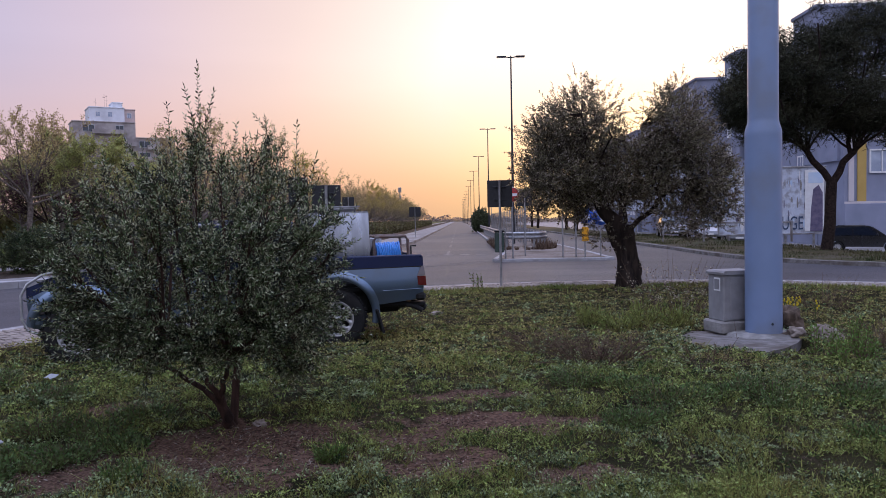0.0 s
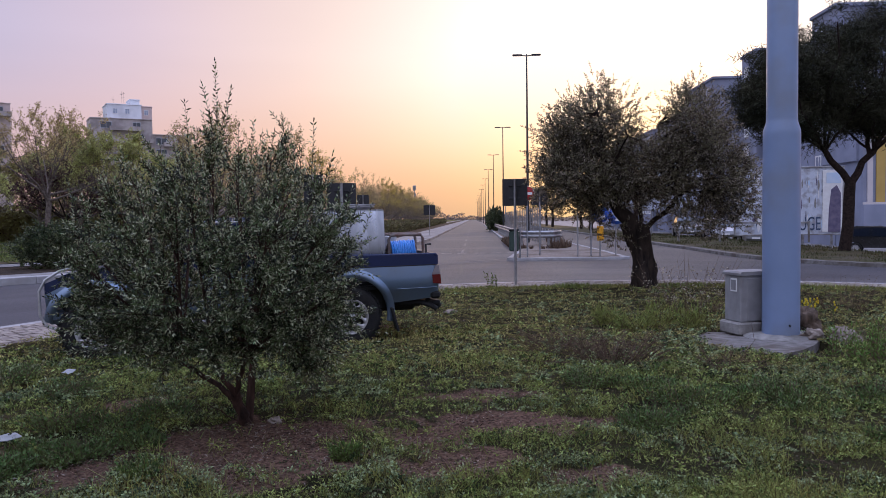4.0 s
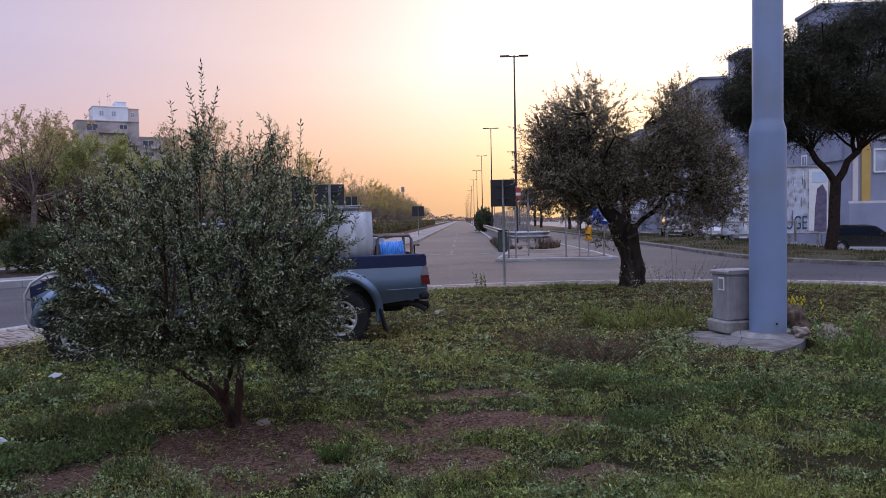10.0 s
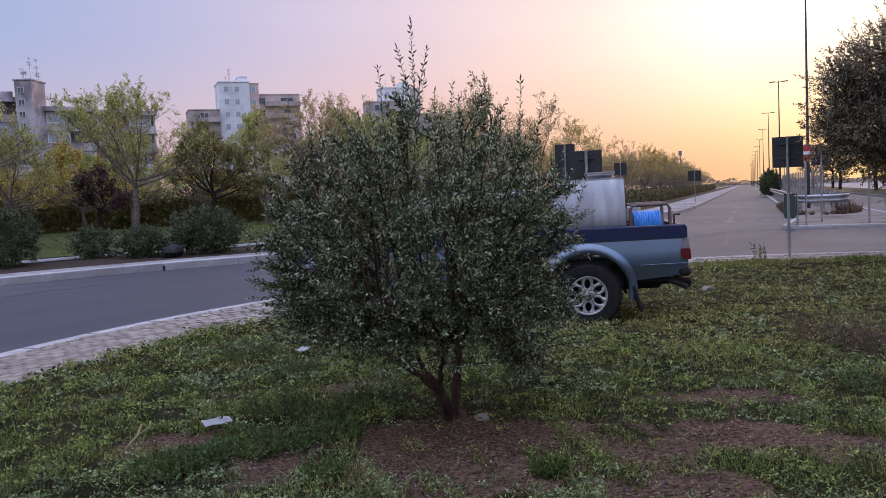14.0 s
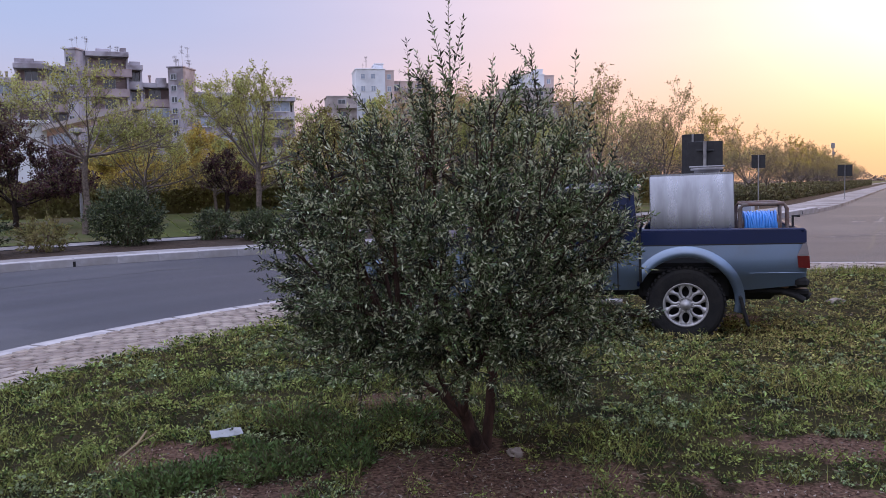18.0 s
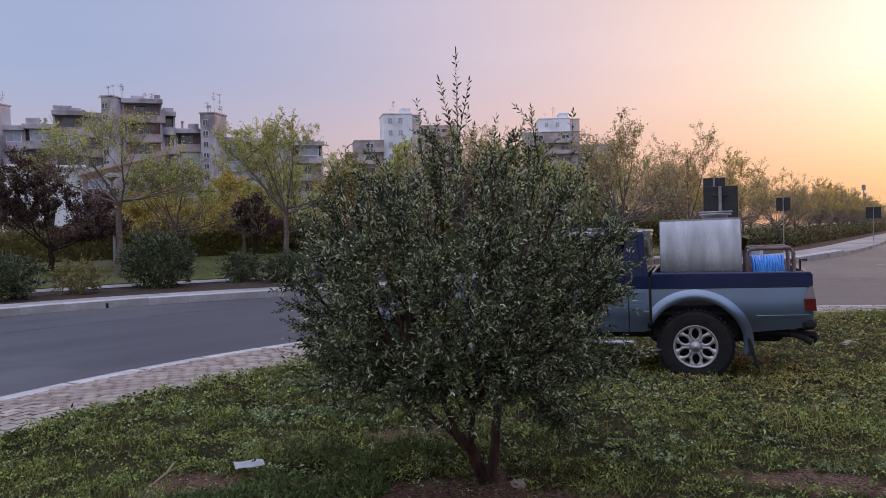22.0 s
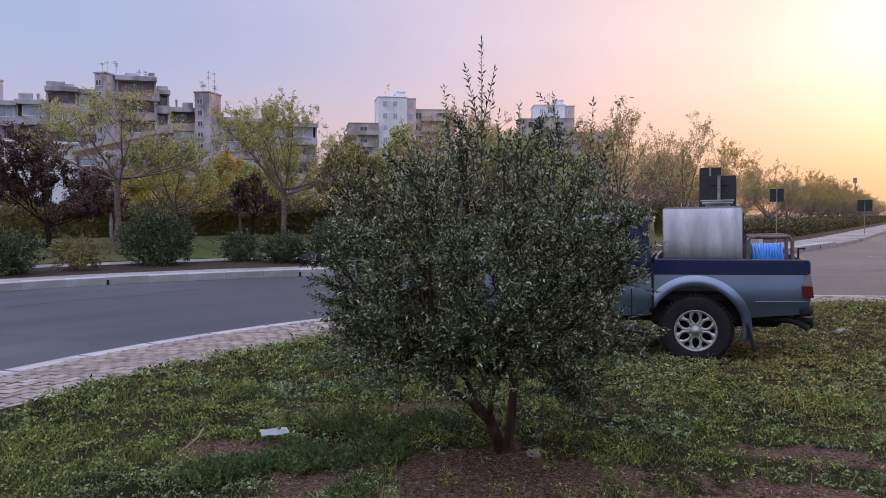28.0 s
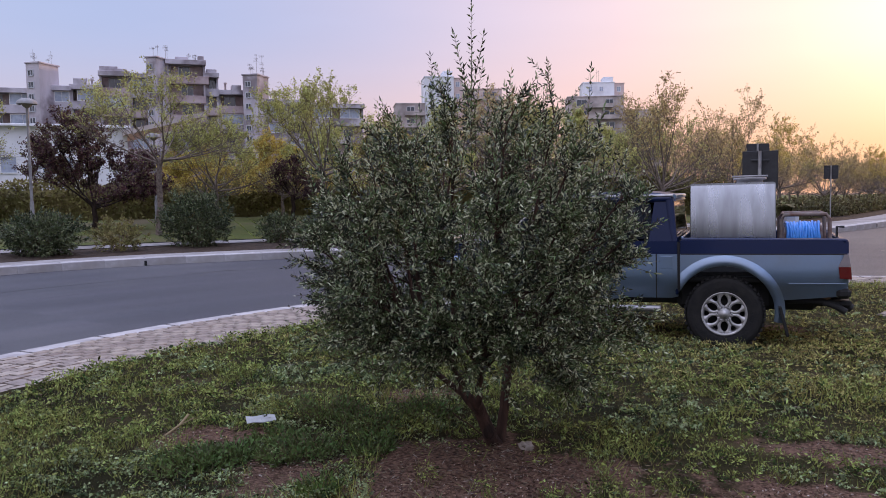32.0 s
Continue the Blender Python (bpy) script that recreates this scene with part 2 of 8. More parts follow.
TREE_BARK = mat("pale_bark", (0.215, 0.175, 0.15), (0.09, 0.072, 0.062), rough=0.95, scale=14, bump=0.6, spec=0.08)
DARK_BARK = mat("dark_bark", (0.045, 0.032, 0.027), (0.018, 0.013, 0.012), rough=1.0, scale=12, bump=0.8, spec=0.08)
TWIG = mat("dry_twig", (0.17, 0.115, 0.08), (0.085, 0.058, 0.042), rough=0.95, scale=10, island=0.3, spec=0.15)
GRASS = mat("grass_blade", (0.110, 0.145, 0.034), (0.240, 0.215, 0.065), rough=0.6, scale=0.9, island=0.7, trans=0.3, spec=0.15)
# clover and herb: near-black blotches in the leaf colour stand in for shaded gaps
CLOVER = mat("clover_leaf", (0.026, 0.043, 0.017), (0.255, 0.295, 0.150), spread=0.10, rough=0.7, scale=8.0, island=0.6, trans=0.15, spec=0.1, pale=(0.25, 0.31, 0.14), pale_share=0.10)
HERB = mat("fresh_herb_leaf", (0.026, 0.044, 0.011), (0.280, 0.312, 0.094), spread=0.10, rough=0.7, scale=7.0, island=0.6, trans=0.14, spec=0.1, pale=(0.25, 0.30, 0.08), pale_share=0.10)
SWARD = mat("dry_sward_leaf", (0.122, 0.106, 0.036), (0.375, 0.318, 0.122), spread=0.11, rough=0.7, scale=6.0, island=0.6, trans=0.15, spec=0.15)
WEED = mat("weed_leaf", (0.055, 0.095, 0.026), (0.120, 0.155, 0.040), rough=0.55, scale=2, island=0.5, trans=0.25, spec=0.15)
DOCK = mat("rank_dark_leaf", (0.055, 0.090, 0.026), (0.120, 0.150, 0.048), rough=0.55, scale=2, island=0.65, trans=0.2, spec=0.2)
STRAW_GREEN = mat("verge_blade", (0.042, 0.055, 0.020), (0.115, 0.095, 0.045), rough=0.8, scale=0.7, island=0.5, trans=0.2, spec=0.15)
STRAW = mat("dry_stem", (0.24, 0.19, 0.11), (0.13, 0.095, 0.06), rough=0.9, scale=4, island=0.4, spec=0.08)
LITTER = mat("dry_leaf_litter", (0.135, 0.093, 0.070), (0.055, 0.038, 0.030), rough=0.9, scale=6, island=0.6, spec=0.1, pale=(0.20, 0.17, 0.145), pale_share=0.07)
ASPHALT = mat("asphalt", (0.034, 0.033, 0.043), (0.022, 0.0215, 0.029), rough=0.58, scale=60, bump=0.3, bscale=140, stain=(0.056, 0.054, 0.060), stain_scale=0.12, detail=8, spec=0.38)


def wear_lanes(m, centre):
    """Paler streaks worn by traffic that circles round a centre, fading out along the straight roads."""
    nt = m.node_tree
    N, L = nt.nodes.new, nt.links.new
    p = nt.nodes["Principled BSDF"]
    link = p.inputs["Base Color"].links[0].from_socket
    tc, off, ln = N("ShaderNodeTexCoord"), N("ShaderNodeVectorMath"), N("ShaderNodeVectorMath")
    off.operation, ln.operation = "SUBTRACT", "LENGTH"
    off.inputs[1].default_value = (centre[0], centre[1], -0.3)
    L(tc.outputs["Object"], off.inputs[0])
    L(off.outputs[0], ln.inputs[0])
    sep, xyz = N("ShaderNodeSeparateXYZ"), N("ShaderNodeCombineXYZ")
    L(off.outputs[0], sep.inputs[0])
    at = N("ShaderNodeMath")
    at.operation = "ARCTAN2"
    L(sep.outputs["Y"], at.inputs[0])
    L(sep.outputs["X"], at.inputs[1])
    L(ln.outputs["Value"], xyz.inputs["X"])
    L(at.outputs[0], xyz.inputs["Y"])
    nz = N("ShaderNodeTexNoise")
    nz.inputs["Scale"].default_value, nz.inputs["Detail"].default_value = 1.1, 6
    L(xyz.outputs[0], nz.inputs["Vector"])
    r = ramp(nt, [(0.34, (0.74, 0.73, 0.75, 1)), (0.52, (1.0, 1.0, 1.0, 1)), (0.70, (1.38, 1.33, 1.33, 1))], "LINEAR")
    L(nz.outputs["Fac"], r.inputs["Fac"])
    mx = N("ShaderNodeMix")
    mx.data_type, mx.blend_type = "RGBA", "MULTIPLY"
    fade = N("ShaderNodeMapRange")
    fade.inputs["From Min"].default_value, fade.inputs["From Max"].default_value = 21.0, 27.0
    fade.inputs["To Min"].default_value, fade.inputs["To Max"].default_value = 1.0, 0.15
    L(ln.outputs["Value"], fade.inputs["Value"])
    L(fade.outputs["Result"], mx.inputs["Factor"])
    L(link, mx.inputs["A"])
    L(r.outputs["Color"], mx.inputs["B"])
    L(mx.outputs["Result"], p.inputs["Base Color"])


wear_lanes(ASPHALT, (3.0, 7.8))
ROAD_PAINT = mat("worn_road_paint", (0.20, 0.195, 0.195), (0.07, 0.068, 0.07), rough=0.8, scale=6, detail=9)
KERB_STONE = mat("pale_kerb_stone", (0.39, 0.38, 0.385), (0.27, 0.26, 0.265), rough=0.9, scale=5, bump=0.25, stain=(0.27, 0.255, 0.245), objrand=0.08, spec=0.15)
SETT = mat("limestone_sett", (0.27, 0.23, 0.20), (0.18, 0.15, 0.13), rough=0.85, scale=8, bump=0.3, objrand=0.22, spec=0.08)
SETT_ISLAND = mat("limestone_sett_joined", (0.27, 0.23, 0.20), (0.18, 0.15, 0.13), rough=0.85, scale=8, bump=0.3, island=0.22)
MORTAR = mat("sett_joint", (0.21, 0.18, 0.155), (0.14, 0.12, 0.10), rough=0.95, scale=20, bump=0.4, spec=0.08)
PAVING = mat("concrete_paving", (0.295, 0.28, 0.28), (0.205, 0.195, 0.195), rough=0.9, scale=3, bump=0.2, stain=(0.17, 0.155, 0.145), stain_scale=0.5, spec=0.08)
CONCRETE = mat("rough_concrete", (0.30, 0.285, 0.27), (0.20, 0.19, 0.18), rough=0.9, scale=12, bump=0.4, stain=(0.14, 0.13, 0.12), stain_scale=2.0, spec=0.08)
SLAB = mat("dirty_concrete", (0.215, 0.20, 0.19), (0.11, 0.098, 0.09), rough=0.95, scale=9, bump=0.4, stain=(0.095, 0.080, 0.068), stain_scale=1.6, spec=0.08)
SOIL = mat("bare_soil", (0.060, 0.043, 0.033), (0.032, 0.025, 0.020), rough=1.0, scale=6, bump=0.8, bscale=30, spec=0.08)
CRUMB = mat("dry_red_earth", (0.190, 0.115, 0.085), (0.075, 0.042, 0.031), rough=1.0, scale=14, island=0.45, spec=0.08, pale=(0.32, 0.26, 0.22), pale_share=0.18)
LAWN = mat("far_lawn", (0.055, 0.072, 0.020), (0.088, 0.092, 0.032), rough=0.95, scale=1.2, bump=0.7, bscale=12, stain=(0.085, 0.070, 0.042), stain_scale=0.25, spec=0.08)
VERGE = mat("dry_verge", (0.040, 0.044, 0.018), (0.078, 0.060, 0.036), rough=1.0, scale=1.6, bump=0.8, bscale=14, stain=(0.085, 0.07, 0.05), stain_scale=0.35, spec=0.08)
FIELD = mat("far_field", (0.12, 0.12, 0.06), (0.17, 0.14, 0.085), rough=1.0, scale=0.05, spec=0.08)
POLE_PAINT = mat("blue_grey_pole_paint", (0.185, 0.250, 0.395), (0.165, 0.225, 0.355), rough=0.42, scale=2.5, bump=0.05, stain=(0.17, 0.205, 0.28), stain_scale=1.2, coat=0.1)
CABINET_PAINT = mat("grey_cabinet_plastic", (0.26, 0.255, 0.26), (0.20, 0.195, 0.20), rough=0.7, scale=6, bump=0.1, stain=(0.15, 0.14, 0.135), stain_scale=2.2)
ROCK = mat("weathered_rock", (0.34, 0.29, 0.25), (0.075, 0.055, 0.042), rough=0.95, scale=7, bump=1.0, bscale=14, spec=0.08)
STEEL = mat("galvanised_steel", (0.40, 0.40, 0.41), (0.28, 0.28, 0.29), rough=0.45, scale=9, metal=0.8, stain=(0.22, 0.20, 0.19), stain_scale=1.5)
SIGN_BACK = mat("dark_sign_back", (0.022, 0.023, 0.027), (0.014, 0.014, 0.017), rough=0.6, scale=10)
SIGN_RED = mat("sign_red", (0.42, 0.022, 0.022), (0.36, 0.02, 0.02), rough=0.45, scale=6)
SIGN_WHITE = mat("sign_white", (0.72, 0.72, 0.72), (0.64, 0.63, 0.62), rough=0.5, scale=6)
SIGN_BLUE = mat("sign_blue", (0.02, 0.10, 0.45), (0.02, 0.085, 0.38), rough=0.45, scale=6)
SIGN_YELLOW = mat("sign_yellow", (0.75, 0.36, 0.01), (0.66, 0.30, 0.01), rough=0.45, scale=6)
BIN_GREEN = mat("green_bin", (0.035, 0.06, 0.045), (0.022, 0.04, 0.03), rough=0.6, scale=8)
PAINT_SILVER = mat("silver_blue_car_paint", (0.150, 0.215, 0.310), (0.140, 0.200, 0.285), rough=0.36, scale=3, metal=0.4, coat=0.5, stain=(0.14, 0.18, 0.23), stain_scale=1.8)
PAINT_BLUE = mat("dark_blue_car_paint", (0.003, 0.010, 0.048), (0.0026, 0.009, 0.040), rough=0.4, scale=3, metal=0.0, coat=0.2, spec=0.2)
PAINT_BLACK = mat("black_car_paint", (0.010, 0.010, 0.012), rough=0.25, coat=0.8)
PAINT_WHITE = mat("white_car_paint", (0.40, 0.41, 0.44), rough=0.3, coat=0.7)
PAINT_GREY = mat("grey_car_paint", (0.20, 0.21, 0.22), rough=0.3, coat=0.7)
TYRE = mat("tyre_rubber", (0.012, 0.012, 0.013), (0.022, 0.021, 0.020), rough=0.9, scale=14, bump=0.3, spec=0.2)
ALLOY = mat("alloy_rim", (0.46, 0.45, 0.45), (0.33, 0.325, 0.32), rough=0.5, scale=12, metal=0.7)
BLACK_PLASTIC = mat("black_plastic", (0.012, 0.012, 0.013), (0.02, 0.02, 0.02), rough=0.7, scale=12, spec=0.25)
TANK_STEEL = mat("brushed_tank_steel", (0.45, 0.48, 0.54), (0.30, 0.315, 0.35), spread=0.16, rough=0.28, scale=4, metal=0.95, stretch=(2, 2, 0.25))
HOSE_BLUE = mat("blue_hose", (0.03, 0.22, 0.62), (0.025, 0.17, 0.52), rough=0.4, scale=12)
RUST = mat("rusty_tube", (0.10, 0.042, 0.028), (0.17, 0.15, 0.14), rough=0.7, scale=14, metal=0.2)
LIGHT_RED = mat("tail_lamp_red", (0.12, 0.008, 0.010), (0.095, 0.006, 0.008), rough=0.15, coat=0.8)
LIGHT_CLEAR = mat("lamp_clear", (0.24, 0.21, 0.22), (0.18, 0.16, 0.165), rough=0.15, coat=0.8)
GLASS_DARK = glass("dark_car_glass", (0.012, 0.016, 0.026))
GLASS_WINDOW = glass("window_glass", (0.035, 0.045, 0.06), 0.08)
RENDER_GREY = mat("grey_render", (0.61, 0.56, 0.565), (0.51, 0.465, 0.47), rough=0.95, scale=0.8, stain=(0.40, 0.36, 0.36), stain_scale=0.25)
RENDER_DARK = mat("brown_grey_render", (0.49, 0.43, 0.41), (0.40, 0.345, 0.33), rough=0.95, scale=0.8, stain=(0.29, 0.25, 0.24), stain_scale=0.3)
RENDER_WHITE = mat("white_render", (0.74, 0.75, 0.78), (0.66, 0.67, 0.70), rough=0.95, scale=0.6, stain=(0.55, 0.55, 0.57), stain_scale=0.2)
RENDER_PINK_AND_SUNLIT = mat("pink_and_sunlit_render", (0.64, 0.51, 0.47), (0.55, 0.43, 0.40), rough=0.95, scale=0.8, stain=(0.43, 0.34, 0.32), stain_scale=0.25)
FLATS_GREY = mat("weathered_violet_grey_render", (0.50, 0.465, 0.51), (0.40, 0.37, 0.405), rough=0.95, scale=0.8, stain=(0.23, 0.20, 0.215), stain_scale=0.3, stretch=(1, 1, 0.35))
FLATS_ROSE = mat("faded_rose_render", (0.48, 0.385, 0.385), (0.38, 0.305, 0.31), rough=0.95, scale=0.7, stain=(0.26, 0.19, 0.19), stain_scale=0.3)
RENDER_BLUE = mat("cool_grey_render", (0.27, 0.29, 0.385), (0.215, 0.235, 0.31), rough=0.95, scale=0.8, stain=(0.19, 0.20, 0.25), stain_scale=0.25)
MEDIAN_GRAVEL = mat("pale_gravel", (0.26, 0.215, 0.185), (0.16, 0.135, 0.115), rough=1.0, scale=9, bump=0.7, bscale=40, stain=(0.12, 0.095, 0.075), stain_scale=0.7, spec=0.08)
RENDER_OCHRE = mat("ochre_panel", (0.50, 0.34, 0.10), (0.42, 0.28, 0.08), rough=0.9, scale=1.0)
# window panes with the reflected sky painted in as pale blue
SKY_GLAZING = mat("sky_tinted_glazing", (0.42, 0.47, 0.56), (0.26, 0.30, 0.38), rough=0.25, scale=1.3, spec=0.5)
SHUTTER = mat("pale_shutter", (0.50, 0.52, 0.56), (0.42, 0.43, 0.46), rough=0.7, scale=2)
ANTENNA = mat("aerial_metal", (0.20, 0.18, 0.18), rough=0.6, metal=0.4)
POSTER = mat("torn_poster_paper", (0.56, 0.60, 0.68), (0.42, 0.46, 0.55), rough=0.85, scale=3, stain=(0.30, 0.30, 0.33), stain_scale=2.6)
POSTER_BLUE = mat("poster_blue", (0.10, 0.26, 0.50), (0.16, 0.33, 0.55), rough=0.8, scale=3)
POSTER_PALE = mat("poster_pale_blue", (0.42, 0.54, 0.70), (0.52, 0.60, 0.70), rough=0.8, scale=3)
POSTER_VIOLET = mat("poster_violet", (0.08, 0.07, 0.13), (0.16, 0.13, 0.19), rough=0.85, scale=4)
POSTER_INK = mat("poster_ink", (0.03, 0.05, 0.10), (0.06, 0.09, 0.16), rough=0.85, scale=6)
PAPER = mat("litter_paper", (0.30, 0.315, 0.32), (0.23, 0.24, 0.245), rough=0.8, scale=9)
SEED_POD = mat("pale_seed_pod", (0.40, 0.33, 0.28), (0.16, 0.15, 0.09), rough=0.8, scale=9, island=0.7, trans=0.25, spec=0.1)
SPIKE = mat("fresh_weed_leaf", (0.085, 0.150, 0.034), (0.180, 0.250, 0.060), rough=0.6, scale=3, island=0.5, trans=0.25, spec=0.15)
BOULDER = mat("brown_boulder", (0.17, 0.125, 0.095), (0.045, 0.034, 0.027), rough=0.95, scale=9, bump=1.0, bscale=18, spec=0.08)
FLOWER = mat("yellow_flower", (0.65, 0.50, 0.02), (0.55, 0.42, 0.02), rough=0.7, scale=9, trans=0.3)


# ---- mesh tools ----
class B:
    """A mesh in the making: vertices and faces."""

    def __init__(self):
        self.v, self.f, self.s = [], [], []

    def add(self, v, f, smooth=False):
        k = len(self.v)
        self.v += [tuple(p) for p in v]
        self.f += [tuple(i + k for i in q) for q in f]
        self.s += [smooth] * len(f)
        return self

    def box(self, c, s, b=0.0, m=None):
        """A box of centre c and size s, with its edges cut by b."""
        hx, hy, hz = (d / 2 for d in s)
        b = min(b, hx * 0.9, hy * 0.9, hz * 0.9)
        v, f = [], []
        if b <= 0:
            v = [(x, y, z) for x in (-hx, hx) for y in (-hy, hy) for z in (-hz, hz)]
            f = [(0, 1, 3, 2), (4, 6, 7, 5), (0, 4, 5, 1), (2, 3, 7, 6), (0, 2, 6, 4), (1, 5, 7, 3)]
        else:
            idx = {}
            for sx in (-1, 1):
                for sy in (-1, 1):
                    for sz in (-1, 1):
                        for a in range(3):
                            p = [sx * (hx - b), sy * (hy - b), sz * (hz - b)]
                            p[a] = (sx * hx, sy * hy, sz * hz)[a]
                            idx[sx, sy, sz, a] = len(v)
                            v.append(p)
            for a in range(3):
                o = [i for i in range(3) if i != a]
                for s0 in (-1, 1):
                    q = []
                    for u, w in ((-1, -1), (1, -1), (1, 1), (-1, 1)):
                        sg = [0, 0, 0]
                        sg[a], sg[o[0]], sg[o[1]] = s0, u, w
                        q.append(idx[(*sg, a)])
                    f.append(q if (s0 > 0) == (a != 1) else q[::-1])
                for u in (-1, 1):
                    for w in (-1, 1):
                        q = []
                        for s0, k in ((-1, 0), (-1, 1), (1, 1), (1, 0)):
                            sg = [0, 0, 0]
                            sg[a], sg[o[0]], sg[o[1]] = s0, u, w
                            q.append(idx[(*sg, o[k])])
                        f.append(q)
            for sx in (-1, 1):
                for sy in (-1, 1):
                    for sz in (-1, 1):
                        f.append([idx[sx, sy, sz, a] for a in range(3)])
        c = Vector(c)
        self.add([(m @ Vector(p) + c) if m else Vector(p) + c for p in v], f)
        return self

    def tube(self, pts, radii, n=8, caps=True, smooth=True):
        """A round tube along a line of points."""
        pts = [Vector(p) for p in pts]
        if not hasattr(radii, "__len__"):
            radii = [radii] * len(pts)
        k0, v, f = 0, [], []
        side = None
        for i, p in enumerate(pts):
            d = (pts[min(i + 1, len(pts) - 1)] - pts[max(i - 1, 0)]).normalized()
            if side is None:
                side = d.orthogonal().normalized()
            side = (side - d * side.dot(d)).normalized()
            up = d.cross(side)
            for j in range(n):
                a = 2 * math.pi * j / n
                v.append(p + (side * math.cos(a) + up * math.sin(a)) * radii[i])
        for i in range(len(pts) - 1):
            for j in range(n):
                f.append((i * n + j, i * n + (j + 1) % n, (i + 1) * n + (j + 1) % n, (i + 1) * n + j))
        self.add(v, f, smooth)
        if caps:
            self.add(v[:n], [tuple(range(n))[::-1]])
            self.add(v[-n:], [tuple(range(n))])
        return self

    def lathe(self, prof, n=24, axis="z", c=(0, 0, 0), smooth=True):
        """A turned shape: prof is a list of (radius, height)."""
        v, f = [], []
        for r, h in prof:
            for j in range(n):
                a = 2 * math.pi * j / n
                x, y = r * math.cos(a), r * math.sin(a)
                p = {"z": (x, y, h), "y": (x, h, -y), "x": (h, x, y)}[axis]
                v.append(Vector(p) + Vector(c))
        for i in range(len(prof) - 1):
            for j in range(n):
                f.append((i * n + j, i * n + (j + 1) % n, (i + 1) * n + (j + 1) % n, (i + 1) * n + j))
        self.add(v, f, smooth)
        return self

    def prism(self, prof, y0, y1, taper=None, smooth=False):
        """A side profile (x, z) drawn out along y; taper: how far the profile's points move in y at both ends."""
        n = len(prof)
        t = taper or [0] * n
        v = [(x, y0 + t[i], z) for i, (x, z) in enumerate(prof)] + [(x, y1 - t[i], z) for i, (x, z) in enumerate(prof)]
        f = [(i, (i + 1) % n, (i + 1) % n + n, i + n) for i in range(n)] + [tuple(range(n))[::-1], tuple(range(n, 2 * n))]
        self.add(v, f, smooth)
        return self

    def obj(self, name, material, parent=None):
        me = bpy.data.meshes.new(name)
        me.from_pydata(self.v, [], self.f)
        me.polygons.foreach_set("use_smooth", self.s)
        me.materials.append(material)
        bm = bmesh.new()
        bm.from_mesh(me)
        if len(bm.faces) < 30000:
            bmesh.ops.recalc_face_normals(bm, faces=bm.faces[:])
            bm.to_mesh(me)
        bm.free()
        ob = new(name, me)
        ob.parent = parent
        return ob


def part(name, b, material, parent, label=""):
    """One part of a thing."""
    ob = b.obj(name, material, parent)
    if label:
        ob["label"] = label
    return ob


def thing(name, label, category, m=None, group="", kind=""):
    """An Empty that carries the parts of one thing."""
    ob = new(name)
    ob.empty_display_size = 0.2
    if m is not None:
        ob.matrix_basis = m
    return tagged(ob, label, category, group, kind)


def solo(name, b, material, label, category, m=None, group="", kind=""):
    """A thing that is one mesh."""
    ob = b.obj(name, material)
    if m is not None:
        ob.matrix_basis = m
    return tagged(ob, label, category, group, kind)


def quads(name, V, material, parent=None, per=4):
    """A mesh of many small separate faces, V of shape (n, per, 3)."""
    n = len(V)
    me = bpy.data.meshes.new(name)
    me.vertices.add(n * per)
    me.vertices.foreach_set("co", np.asarray(V, dtype=np.float32).ravel())
    me.loops.add(n * per)
    me.loops.foreach_set("vertex_index", np.arange(n * per, dtype=np.int32))
    me.polygons.add(n)
    me.polygons.foreach_set("loop_start", np.arange(0, n * per, per, dtype=np.int32))
    me.polygons.foreach_set("loop_total", np.full(n, per, dtype=np.int32))
    me.update(calc_edges=True)
    me.materials.append(material)
    ob = new(name, me)
    ob.parent = parent
    return ob


def unit(a):
    return a / np.maximum(np.linalg.norm(a, axis=-1, keepdims=True), 1e-9)


def leaf_quads(rng, P, D, length, width, fold=0.25):
    """Leaves: narrow rhombs with a folded midrib at points P along directions D."""
    n = len(P)
    D = unit(D)
    S = unit(np.cross(D, unit(rng.normal(size=(n, 3)))))
    U = np.cross(S, D)
    ln = (length * rng.uniform(0.7, 1.25, n))[:, None]
    wd = (width * rng.uniform(0.75, 1.2, n))[:, None] * 0.5
    mid = P + D * ln * 0.45
    return np.stack([P, mid + S * wd + U * wd * fold, P + D * ln, mid - S * wd + U * wd * fold], axis=1)


# ---- the lie of the land ----
ISLE, ISLE_R = Vector((3.0, 7.8)), 11.17
ROAD_Z = -0.30
KERB_LEFT = [(-12.0, -14.0), (-15.5, -6.0), (-17.4, 0.0), (-18.2, 5.0), (-18.4, 9.0), (-18.2, 11.2), (-17.5, 13.5), (-16.3, 15.7), (-14.6, 18.0), (-12.5, 20.4), (-9.8, 23.5), (-7.4, 27.3),
             (-5.6, 32.0), (-4.4, 39.0), (-3.7, 48.0), (-4.1, 70.0), (-4.9, 120.0), (-8.2, 310.0), (-13.0, 580.0)]
KERB_RIGHT = [(22.0, 12.0), (18.5, 17.2), (15.0, 20.2), (11.9, 22.8), (10.2, 24.7), (9.2, 27.0), (8.7, 30.0), (8.4, 38.0), (8.1, 60.0), (6.9, 120.0), (3.6, 310.0), (-1.2, 580.0)]
